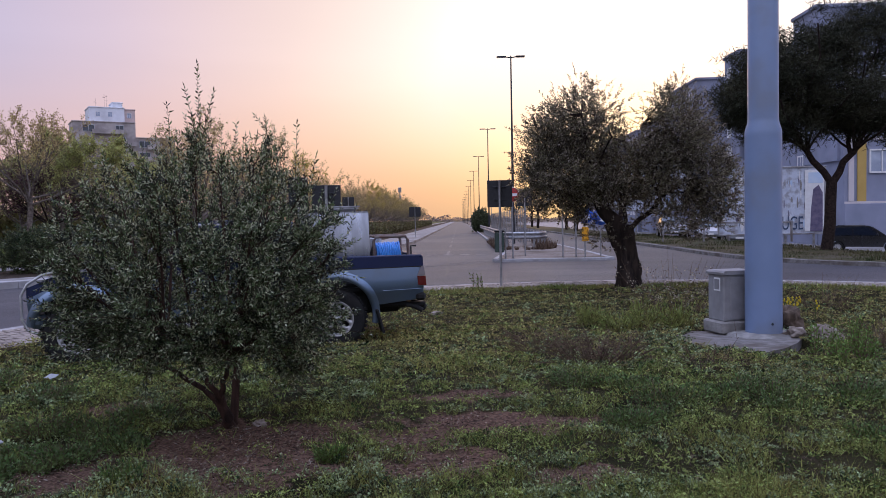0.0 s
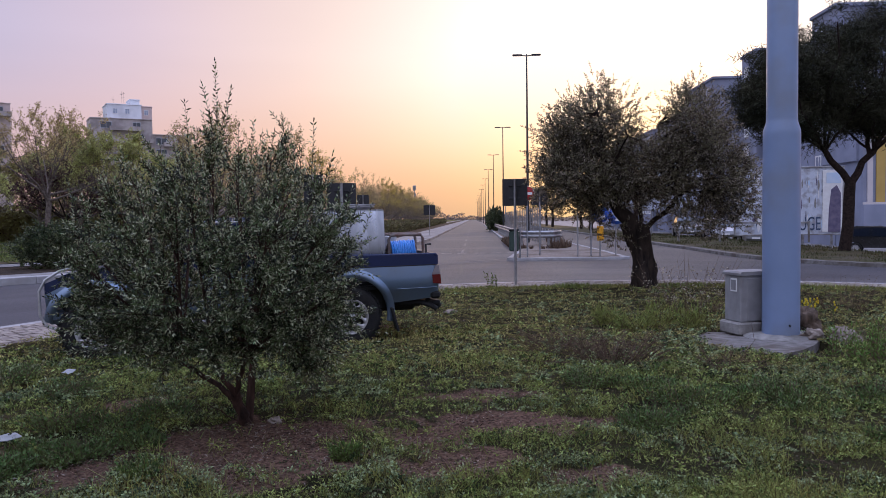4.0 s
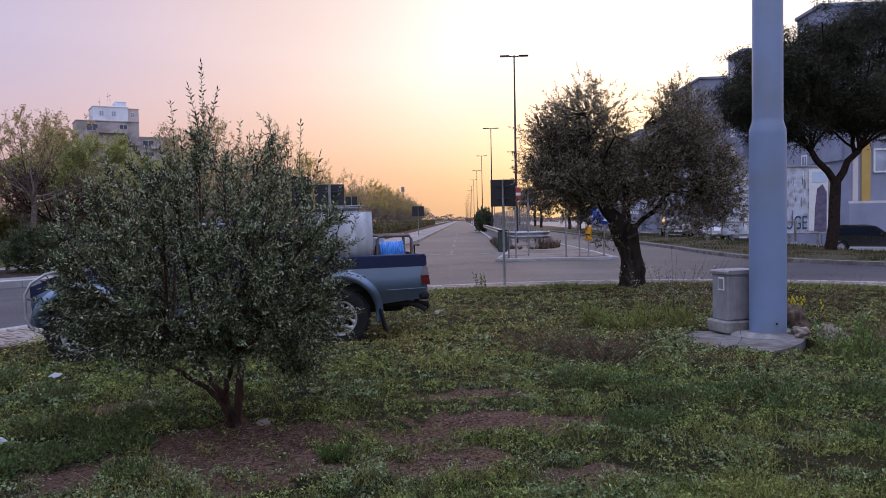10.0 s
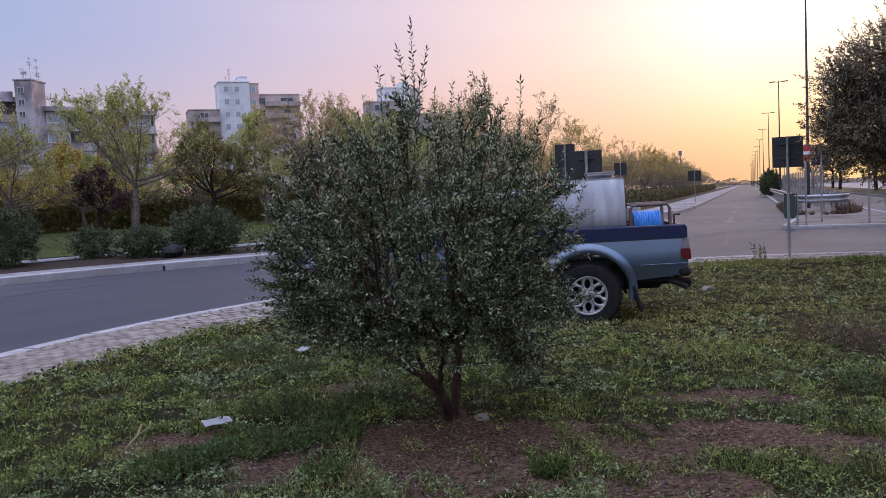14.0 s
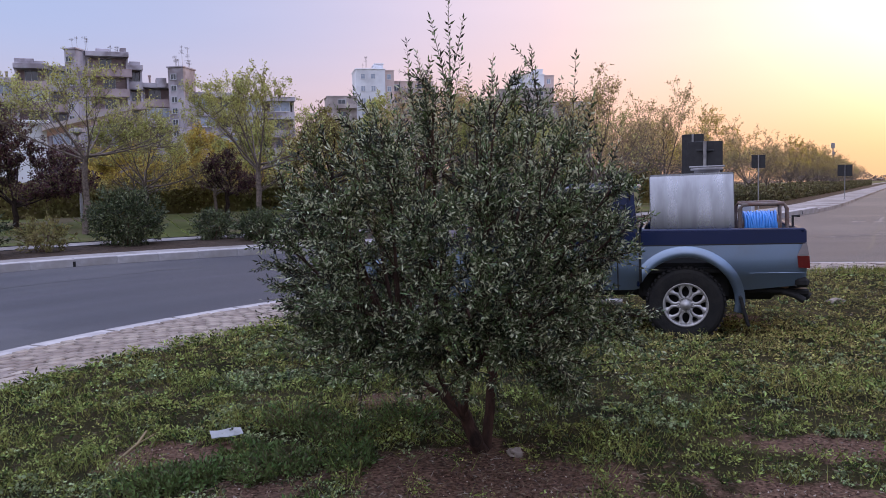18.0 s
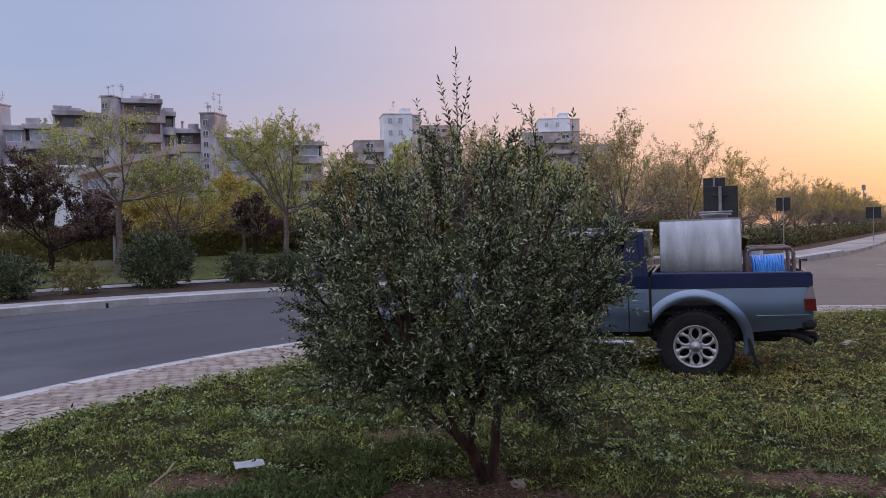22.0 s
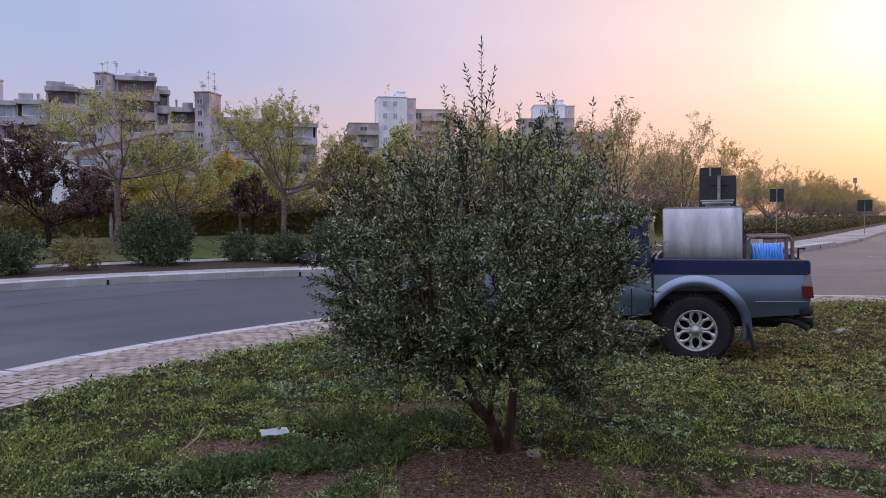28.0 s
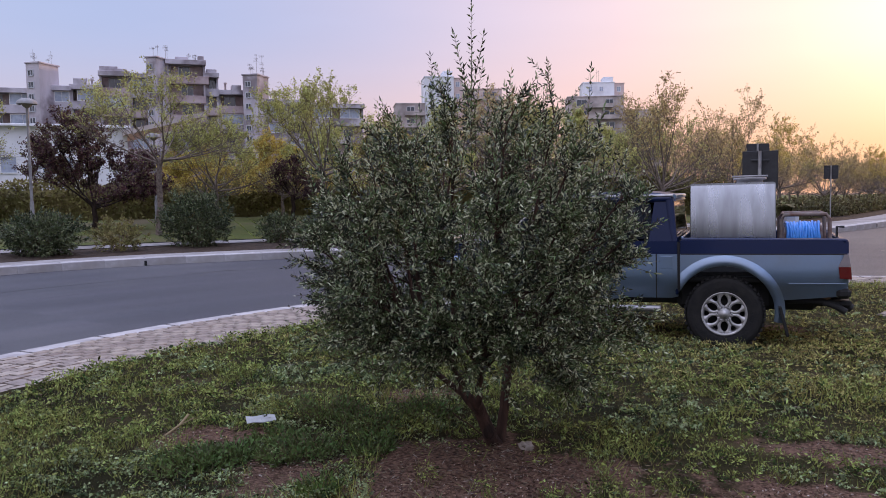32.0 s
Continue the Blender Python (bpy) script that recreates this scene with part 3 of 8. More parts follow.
SOIL_SPOTS = [(-1.42, 5.02, 0.66, 0.50), (-0.05, 6.28, 0.40, 0.14), (0.00, 5.38, 0.54, 0.28), (0.46, 5.36, 0.32, 0.18), (-0.26, 4.42, 0.42, 0.25), (0.50, 4.20, 0.28, 0.15), (-0.40, 4.90, 0.24, 0.12), (-2.9, 6.3, 0.3, 0.18), (-3.3, 4.7, 0.35, 0.2),
              (-1.7, 11.3, 0.5, 0.22), (-1.35, 4.50, 0.46, 0.34), (-1.80, 4.95, 0.38, 0.36), (-2.3, 4.4, 0.3, 0.25), (-0.2, 3.5, 0.3, 0.2)]


def dip(y):
    """How far the land has fallen at y, along the avenue."""
    return -0.0085 * max(0.0, y - 35.0)


def gz(x, y):
    """Height of the island's turf."""
    d = 0.07 - 0.005 * ((x - 1.0) ** 2 + (y - 3.5) ** 2)
    k = 0.06
    return -0.185 + k * math.log1p(math.exp((d + 0.185) / k))


def gza(x, y):
    d = 0.07 - 0.005 * ((x - 1.0) ** 2 + (y - 3.5) ** 2)
    return -0.185 + 0.06 * np.log1p(np.exp(np.minimum((d + 0.185) / 0.06, 50)))


def soil_at(x, y):
    """How bare the turf is, 0 to 1."""
    x, y = np.asarray(x, float), np.asarray(y, float)
    s = np.zeros_like(x)
    w = 0.34 * np.sin(x * 7.1 + 1.3) * np.cos(y * 6.3) + 0.24 * np.sin(x * 17 + y * 13) + 0.18 * np.cos(x * 31 - y * 27)
    for cx, cy, rx, ry in SOIL_SPOTS:
        d = np.hypot((x - cx) / rx, (y - cy) / ry) + w
        s = np.maximum(s, np.clip(1.35 - d, 0, 1))
    return s


def turf_material():
    m = bpy.data.materials.new("turf")
    m.use_nodes = True
    nt = m.node_tree
    N, L = nt.nodes.new, nt.links.new
    p = nt.nodes["Principled BSDF"]
    tc = N("ShaderNodeTexCoord")
    at = N("ShaderNodeAttribute")
    at.attribute_name = "soil"
    n1 = N("ShaderNodeTexNoise")
    n1.inputs["Scale"].default_value, n1.inputs["Detail"].default_value = 9, 8
    n2 = N("ShaderNodeTexNoise")
    n2.inputs["Scale"].default_value, n2.inputs["Detail"].default_value = 1.1, 5
    n3 = N("ShaderNodeTexNoise")
    n3.inputs["Scale"].default_value, n3.inputs["Detail"].default_value = 45, 6
    for n in (n1, n2, n3):
        L(tc.outputs["Object"], n.inputs["Vector"])
    green = ramp(nt, [(0.3, (0.014, 0.014, 0.007, 1)), (0.55, (0.030, 0.027, 0.013, 1)), (0.75, (0.066, 0.050, 0.027, 1))])
    L(n2.outputs["Fac"], green.inputs["Fac"])
    earth = ramp(nt, [(0.3, (0.050, 0.030, 0.021, 1)), (0.7, (0.160, 0.099, 0.072, 1))])
    L(n3.outputs["Fac"], earth.inputs["Fac"])
    add = N("ShaderNodeMath")
    add.operation = "MULTIPLY_ADD"
    L(n1.outputs["Fac"], add.inputs[0])
    add.inputs[1].default_value = 0.9
    L(at.outputs["Fac"], add.inputs[2])
    r = ramp(nt, [(0.55, (0, 0, 0, 1)), (0.85, (1, 1, 1, 1))])
    L(add.outputs[0], r.inputs["Fac"])
    mx = N("ShaderNodeMix")
    mx.data_type = "RGBA"
    L(r.outputs["Color"], mx.inputs["Factor"])
    L(green.outputs["Color"], mx.inputs["A"])
    L(earth.outputs["Color"], mx.inputs["B"])
    L(mx.outputs["Result"], p.inputs["Base Color"])
    p.inputs["Roughness"].default_value = 1.0
    p.inputs["Specular IOR Level"].default_value = 0.02
    bp = N("ShaderNodeBump")
    bp.inputs["Strength"].default_value, bp.inputs["Distance"].default_value = 1.0, 0.03
    L(n3.outputs["Fac"], bp.inputs["Height"])
    L(bp.outputs[0], p.inputs["Normal"])
    return m


def build_ground():
    # the sheet that reaches the horizon
    b = B()
    n, R = 48, 3200
    ring = [(math.cos(2 * math.pi * i / n), math.sin(2 * math.pi * i / n)) for i in range(n)]
    rs = [0, 60, 200, 700, R]
    v = [(0, 60, -1.5 + dip(60))]
    f = []
    for r in rs[1:]:
        v += [(x * r, 60 + y * r, -1.5 + dip(60 + y * r)) for x, y in ring]
    f += [(0, 1 + i, 1 + (i + 1) % n) for i in range(n)]
    for k in range(len(rs) - 2):
        f += [(1 + k * n + i, 1 + (k + 1) * n + i, 1 + (k + 1) * n + (i + 1) % n, 1 + k * n + (i + 1) % n) for i in range(n)]
    b.add(v, f)
    tagged(b.obj("ground", FIELD), "dry grass plain that reaches the horizon", "ground", kind="structure")
    # asphalt of roundabout and avenue
    b = B()
    ys = [-30, -10, 10, 14, 20, 27, 35, 60, 120, 240, 420, 620]
    east = [40, 40, 27, 24, 18.5, 12.5, 11, 11, 11, 11, 11, 11]
    v = [(-34 + (e + 34) * k / 5 - max(0, y - 48) * 0.0175, y, ROAD_Z + dip(y)) for y, e in zip(ys, east) for k in range(6)]
    b.add(v, [(j * 6 + i, j * 6 + i + 1, (j + 1) * 6 + i + 1, (j + 1) * 6 + i) for j in range(len(ys) - 1) for i in range(5)])
    tagged(b.obj("road", ASPHALT), "worn grey asphalt of a roundabout and a straight avenue", "road", kind="structure")
    # turf of the island
    nr, na = 76, 200
    r = np.linspace(0, 9.60, nr)[1:]
    a = np.linspace(0, 2 * math.pi, na, endpoint=False)
    X = ISLE.x + np.outer(r, np.cos(a)).ravel()
    Y = ISLE.y + np.outer(r, np.sin(a)).ravel()
    Z = gza(X, Y) + 0.012 * np.sin(X * 5.1 + Y * 2.3) * np.cos(Y * 4.7 - X) + 0.008 * np.sin(X * 13 + 2) * np.sin(Y * 11)
    Z -= 0.10 * (np.hypot((X - 3.22) / 0.72, (Y - 9.6) / 1.10) < 1)
    v = [(ISLE.x, ISLE.y, gz(ISLE.x, ISLE.y))] + list(zip(X, Y, Z))
    f = [(0, 1 + i, 1 + (i + 1) % na) for i in range(na)]
    for k in range(nr - 2):
        f += [(1 + k * na + i, 1 + (k + 1) * na + i, 1 + (k + 1) * na + (i + 1) % na, 1 + k * na + (i + 1) % na) for i in range(na)]
    b = B()
    b.add(v, f, True)
    ob = b.obj("island_turf", turf_material())
    at = ob.data.attributes.new("soil", "FLOAT", "POINT")
    at.data.foreach_set("value", np.concatenate([[0.0], soil_at(X, Y)]).astype(np.float32))
    tagged(ob, "weedy turf of the roundabout island with bare reddish soil", "ground", kind="structure")


def offset_line(line, d):
    """A line shifted sideways by d, to its left as it runs."""
    out = []
    for i, p in enumerate(line):
        q0, q1 = line[max(i - 1, 0)], line[min(i + 1, len(line) - 1)]
        t = Vector((q1[0] - q0[0], q1[1] - q0[1])).normalized()
        out.append((p[0] - t.y * d, p[1] + t.x * d))
    return out


def resample(line, step, start=0.0, end=1e9):
    pts, acc, out, want = [Vector(p) for p in line], 0.0, [], start
    for p, q in zip(pts, pts[1:]):
        l = (q - p).length
        while want <= acc + l and want <= end:
            out.append(p + (q - p) * ((want - acc) / l))
            want += step
        acc += l
    return out


def smooth_line(line, times=2):
    for _ in range(times):
        out = [line[0]]
        for p, q in zip(line, line[1:]):
            out += [(p[0] * 0.75 + q[0] * 0.25, p[1] * 0.75 + q[1] * 0.25), (p[0] * 0.25 + q[0] * 0.75, p[1] * 0.25 + q[1] * 0.75)]
        line = out + [line[-1]]
    return line


KL, KR = smooth_line(KERB_LEFT), smooth_line(KERB_RIGHT)


def park_z(d):
    """Height of the park at d metres behind the kerb."""
    return -0.15 + 0.021 * min(max(d - 1.0, 0), 26)


def strip(b, line, offs, zs):
    """A sheet along a line, through the offsets with their heights."""
    rows = [offset_line(line, o) for o in offs]
    n = len(line)
    v = [(p[0], p[1], z + dip(p[1])) for row, z in zip(rows, zs) for p in row]
    f = [(k * n + i, k * n + i + 1, (k + 1) * n + i + 1, (k + 1) * n + i) for k in range(len(offs) - 1) for i in range(n - 1)]
    b.add(v, f)
    return b


def build_verges():
    offs = [0.3, 1.2, 3.1, 3.3, 6, 10, 16, 22, 30, 60, 160]
    tagged(strip(B(), KL, [0.42, 1.75], [-0.150, -0.140]).obj("pavement_kerbside", PAVING), "narrow pale paved strip behind the kerb", "pavement", kind="structure")
    tagged(strip(B(), KL, [1.75, 2.8, 4.8], [-0.145, -0.135, -0.105]).obj("pavement_west", SOIL), "bare earth strip behind the kerb", "ground", kind="structure")
    tagged(strip(B(), KL, [4.8, 6.2], [-0.085, -0.075]).obj("pavement_path", PAVING), "pale paved footpath through the park", "path", kind="structure")
    o2 = [6.2, 8, 10, 16, 22, 30, 60, 170]
    tagged(strip(B(), KL, o2, [park_z(o) - 0.01 for o in o2]).obj("ground_park", LAWN), "mown park lawn rising gently from the path", "lawn", kind="structure")
    tagged(strip(B(), KR, [-0.35, -3, -6.2, -7.6, -9.1], [-0.18, -0.22, -0.33, -0.58, -0.78]).obj("ground_verge", VERGE), "rough grass verge beside the avenue", "verge", kind="structure")
    tagged(strip(B(), KR, [-9.0, -14, -22, -70], [-0.75, -0.98, -1.12, -1.2]).obj("ground_parking", PAVING), "worn grey paving of a parking area beyond the verge", "pavement", kind="structure")
    # kerb stones on the park side: the near ones singly
    stone = B().box((0, 0, 0), (0.992, 0.42, 0.26), 0.012)
    first = None
    kerb = thing("kerb_west", "long pale stone kerb along the park", "kerb", kind="structure")
    pts = resample(offset_line(KL, 0.2), 1.0, 12, 62)
    for p, q in zip(pts, pts[1:]):
        c, d = (p + q) / 2, q - p
        if first is None:
            first = stone.obj("kerb_stone", KERB_STONE, kerb)
            ob = first
        else:
            ob = first.copy()
            scene.collection.objects.link(ob)
        ob.location, ob.rotation_euler = (c.x, c.y, ROAD_Z + 0.06 + 0.004 * math.sin(c.x * 9)), (0, 0, math.atan2(d.y, d.x))
    for p, q in list(zip(pts, pts[1:]))[2::5]:
        d = q - p
        part("drain_slot", B().box((p.x + d.y * 0.215, p.y - d.x * 0.215, ROAD_Z + 0.06), (0.06, 0.03, 0.13), 0.0, Matrix.Rotation(math.atan2(d.y, d.x), 3, "Z")), BLACK_PLASTIC, kerb)
    far = [tuple(p) for p in resample(offset_line(KL, 0.0), 6.0, 62, 620)]
    part("kerb_run", strip(B(), far, [0, 0.02, 0.40, 0.42], [ROAD_Z - 0.05, -0.14, -0.135, ROAD_Z]), PAVING, kerb)
    kr = thing("kerb_east", "low stone kerb of the verge", "kerb", kind="structure")
    part("kerb_run", strip(B(), KR, [0.0, -0.02, -0.33, -0.36], [ROAD_Z - 0.05, -0.185, -0.18, ROAD_Z]), SLAB, kr)
    # avenue pavement on the far side
    far = [p for p in KL if p[1] > 26]
    tagged(strip(B(), far, [0.44, 2.4], [-0.13, -0.12]).obj("pavement_avenue", PAVING), "pale concrete pavement along the avenue", "pavement", kind="structure")


def build_island_edge():
    """White kerb ring and the apron of setts inside it."""
    kerb = thing("kerb_island", "pale stone kerb ring round the island", "kerb", kind="structure")
    n = 72
    step = 2 * math.pi / n
    r0, r1 = 10.97, 11.25
    v = []
    for k in (0.02, 0.98):
        a = step * k
        for r, z in ((r0, -0.05), (r0, 0.10), (r1 - 0.02, 0.10), (r1, 0.08), (r1, -0.05)):
            v.append((r * math.cos(a) - 11, r * math.sin(a), z))
    f = [(i, (i + 1) % 5, (i + 1) % 5 + 5, i + 5) for i in range(5)] + [(4, 3, 2, 1, 0), (5, 6, 7, 8, 9)]
    st = B().add(v, f)
    first = st.obj("kerb_stone", KERB_STONE, kerb)
    for i in range(n):
        ob = first if i == 0 else first.copy()
        if i:
            scene.collection.objects.link(ob)
        a = i * step
        ob.location = (ISLE.x + 11 * math.cos(a), ISLE.y + 11 * math.sin(a), ROAD_Z + 0.01)
        ob.rotation_euler = (0, 0, a)
    apron = thing("sett_apron", "ring of worn limestone setts inside the kerb", "paving", kind="structure")
    m = 160
    bed = B()
    v, f = [], []
    for i in range(m):
        a = 2 * math.pi * i / m
        for r, z in ((9.30, -0.205), (10.97, -0.215)):
            v.append((ISLE.x + r * math.cos(a), ISLE.y + r * math.sin(a), z))
    bed.add(v, [(2 * i, 2 * i + 1, (2 * i + 3) % (2 * m), (2 * i + 2) % (2 * m)) for i in range(m)])
    part("joint_bed", bed, MORTAR, apron)
    rng = random.Random(4)
    sizes = [B().box((0, 0, 0), (0.095 + 0.012 * k, 0.165 + 0.014 * (k % 3), 0.06), 0.012).obj("sett", SETT, apron) for k in range(4)]
    made = 0
    joined = B()
    used = set()
    for row in range(13):
        r = 9.49 + row * 0.118
        na = int(2 * math.pi * r / 0.195)
        for i in range(na):
            a = 2 * math.pi * (i + 0.5 * (row % 2)) / na
            deg = math.degrees(a)
            p = (ISLE.x + r * math.cos(a) + rng.uniform(-0.01, 0.01), ISLE.y + r * math.sin(a) + rng.uniform(-0.01, 0.01), -0.207 + rng.uniform(-0.005, 0.005))
            rot = a + rng.uniform(-0.10, 0.10)
            if 170 < deg < 190 and made < 300:
                k = rng.randrange(4)
                if k not in used:
                    ob = sizes[k]
                    used.add(k)
                else:
                    ob = sizes[k].copy()
                    scene.collection.objects.link(ob)
                ob.location, ob.rotation_euler = p, (rng.uniform(-0.02, 0.02), rng.uniform(-0.02, 0.02), rot)
                made += 1
            else:
                mm = Matrix.Rotation(rot, 3, "Z") @ Matrix.Rotation(rng.uniform(-0.02, 0.02), 3, "X")
                joined.box(p, (0.10 + rng.uniform(-0.01, 0.03), 0.165 + rng.uniform(-0.015, 0.02), 0.06), 0, mm)
    ob = part("sett_field", joined, SETT_ISLAND, apron)
    ob["kind"] = "stuff"


def build_markings():
    b = B()
    z = ROAD_Z + 0.006
    for i in range(30):
        y = 34 + i * 9.0
        x = -1.35 - (y - 48) * 0.0175
        z0, z1 = z + dip(y), z + dip(y + 3.5)
        b.add([(x - 0.06, y, z0), (x + 0.06, y, z0), (x + 0.0, y + 3.5, z1), (x - 0.12, y + 3.5, z1)], [(0, 1, 2, 3)])
    for k in range(5):                                    # give-way blocks
        x = -2.0 + k * 0.70
        b.add([(x, 33.6, z), (x + 0.45, 33.6, z), (x + 0.45, 34.1, z), (x, 34.1, z)], [(0, 1, 2, 3)])
    for s in (0, 1):
        p, q = ((-0.9, 27.9), (0.6, 29.4)) if s else ((-2.4, 25.9), (0.7, 28.5))
        b.add([(p[0], p[1], z), (q[0], q[1], z), (q[0], q[1] + 0.14, z), (p[0], p[1] + 0.14, z)], [(0, 1, 2, 3)])
    tagged(b.obj("road_marking", ROAD_PAINT), "worn white road paint on the avenue", "marking", kind="structure")
    # dark skid and tar marks
    b = B()
    for a0, a1, r, w in ((157, 164, 18.3, 0.06), (164, 200, 17.9, 0.022), (150, 186, 16.2, 0.008), (110, 122, 18.6, 0.03)):
        v = []
        n = 14
        for i in range(n + 1):
            a = radians(a0 + (a1 - a0) * i / n)
            rr = r + 0.10 * math.sin(i * 0.9)
            ww = w * (0.4 + abs(math.sin(i * 1.7)))
            for q in (rr - ww, rr + ww):
                v.append((ISLE.x + q * math.cos(a), ISLE.y + q * math.sin(a), z - 0.002))
        b.add(v, [(2 * i, 2 * i + 1, 2 * i + 3, 2 * i + 2) for i in range(n)])
    v, n = [], 24                                          # a long crack along the middle of the avenue
    for i in range(n + 1):
        y = 22.3 + 1.9 * i
        x = -0.80 - 0.021 * (y - 22.3) + 0.06 * math.sin(i * 1.9) + 0.03 * math.sin(i * 4.1)
        w = 0.022 + 0.020 * abs(math.sin(i * 1.3))
        v += [(x - w, y, z - 0.002 + dip(y)), (x + w, y, z - 0.002 + dip(y))]
    b.add(v, [(2 * i, 2 * i + 1, 2 * i + 3, 2 * i + 2) for i in range(n)])
    tagged(b.obj("tar_seam", mat("tar", (0.02, 0.02, 0.021), (0.03, 0.03, 0.03), rough=0.6, scale=12)), "dark tar seams in the asphalt", "marking", kind="structure")


def build_splitter():
    """Kerbed nose of the median, which runs on along the avenue."""
    ys = [28.5, 28.75, 29.1, 33.5, 38, 48, 62, 120, 240, 420, 600]
    west = [float(np.interp(y, [28.5, 28.75, 29.1, 33.5, 38, 62, 600], [1.1, 0.75, 0.8, 1.3, 1.2, 0.9, -7.5])) for y in ys]
    east = [float(np.interp(y, [28.5, 28.75, 29.1, 40, 60, 600], [4.6, 4.95, 4.85, 4.4, 3.9, -5.0])) for y in ys]
    b = B()
    v = [(x, y, -0.215 + dip(y)) for a, c, y in zip(west, east, ys) for x in (a, c)]
    b.add(v, [(2 * i, 2 * i + 1, 2 * i + 3, 2 * i + 2) for i in range(len(ys) - 1)])
    tagged(b.obj("ground_median", MEDIAN_GRAVEL), "bare gravelly median strip with dry stalks", "median", kind="structure")
    k = B()
    line = list(zip(west, ys))[::-1] + list(zip(east, ys))
    for p, q in zip(line, line[1:]):
        d = Vector((q[0] - p[0], q[1] - p[1]))
        zp, zq = dip(p[1]), dip(q[1])
        m = Matrix.Rotation(math.atan2(d.y, d.x), 3, "Z") @ Matrix.Rotation(math.atan2(zp - zq, d.length), 3, "Y")
        k.box(((p[0] + q[0]) / 2, (p[1] + q[1]) / 2, -0.265 + (zp + zq) / 2), (d.length + 0.1, 0.16, 0.13), 0.015, m)
    tagged(k.obj("kerb_median", KERB_STONE), "pale stone kerb of the median", "kerb", kind="structure")


build_ground()
build_verges()
build_markings()
build_splitter()


# ---- plants ----
def twig_leaves(rng, S, D, ln, pairs, leaf, width, bend=0.15):
    """Leaf pairs along many twigs that start at S and run along D. Gives leaf faces and twig lines."""
    out, lines = [], []
    D = unit(D)
    n = len(S)
    t = (np.arange(pairs) + 0.6) / pairs
    drop = np.array([0, 0, 1.0])
    side = unit(np.cross(D, unit(rng.normal(size=(n, 3)))))
    other = np.cross(D, side)
    for k, tk in enumerate(t):
        base = S + D * (ln * tk)[:, None] + drop * (bend * ln * tk * tk)[:, None]
        s = side if k % 2 else other
        for sg in (-1, 1):
            d = D * 0.75 + s * sg * 0.85 + rng.normal(size=(n, 3)) * 0.22
            out.append(leaf_quads(rng, base, d, leaf * (1 - 0.25 * tk), width))
    tip = S + D * ln[:, None] + drop * (bend * ln)[:, None]
    out.append(leaf_quads(rng, tip, D + rng.normal(size=(n, 3)) * 0.15, leaf, width))
    return np.concatenate(out), tip


def thin_lines(P, Q, r, rng):
    """Twigs as three-sided slivers, two crossed faces each."""
    d = unit(Q - P)
    s = unit(np.cross(d, unit(rng.normal(size=P.shape))))
    u = np.cross(d, s)
    a = np.stack([P + s * r, P - s * r, Q - s * r * 0.4, Q + s * r * 0.4], axis=1)
    b = np.stack([P + u * r, P - u * r, Q - u * r * 0.4, Q + u * r * 0.4], axis=1)
    return np.concatenate([a, b])


def limb(b, rng, p, q, r0, r1, n=5, wob=0.06, sides=7, sag=0.0):
    """A crooked limb from p to q."""
    p, q = Vector(p), Vector(q)
    pts = []
    for i in range(n + 1):
        t = i / n
        w = wob * math.sin(math.pi * t) * (q - p).length
        pts.append(p.lerp(q, t) + Vector((rng.uniform(-w, w), rng.uniform(-w, w), rng.uniform(-w, w) * 0.5 + sag * math.sin(math.pi * t))))
    b.tube(pts, [r0 + (r1 - r0) * i / n for i in range(n + 1)], sides)
    return pts


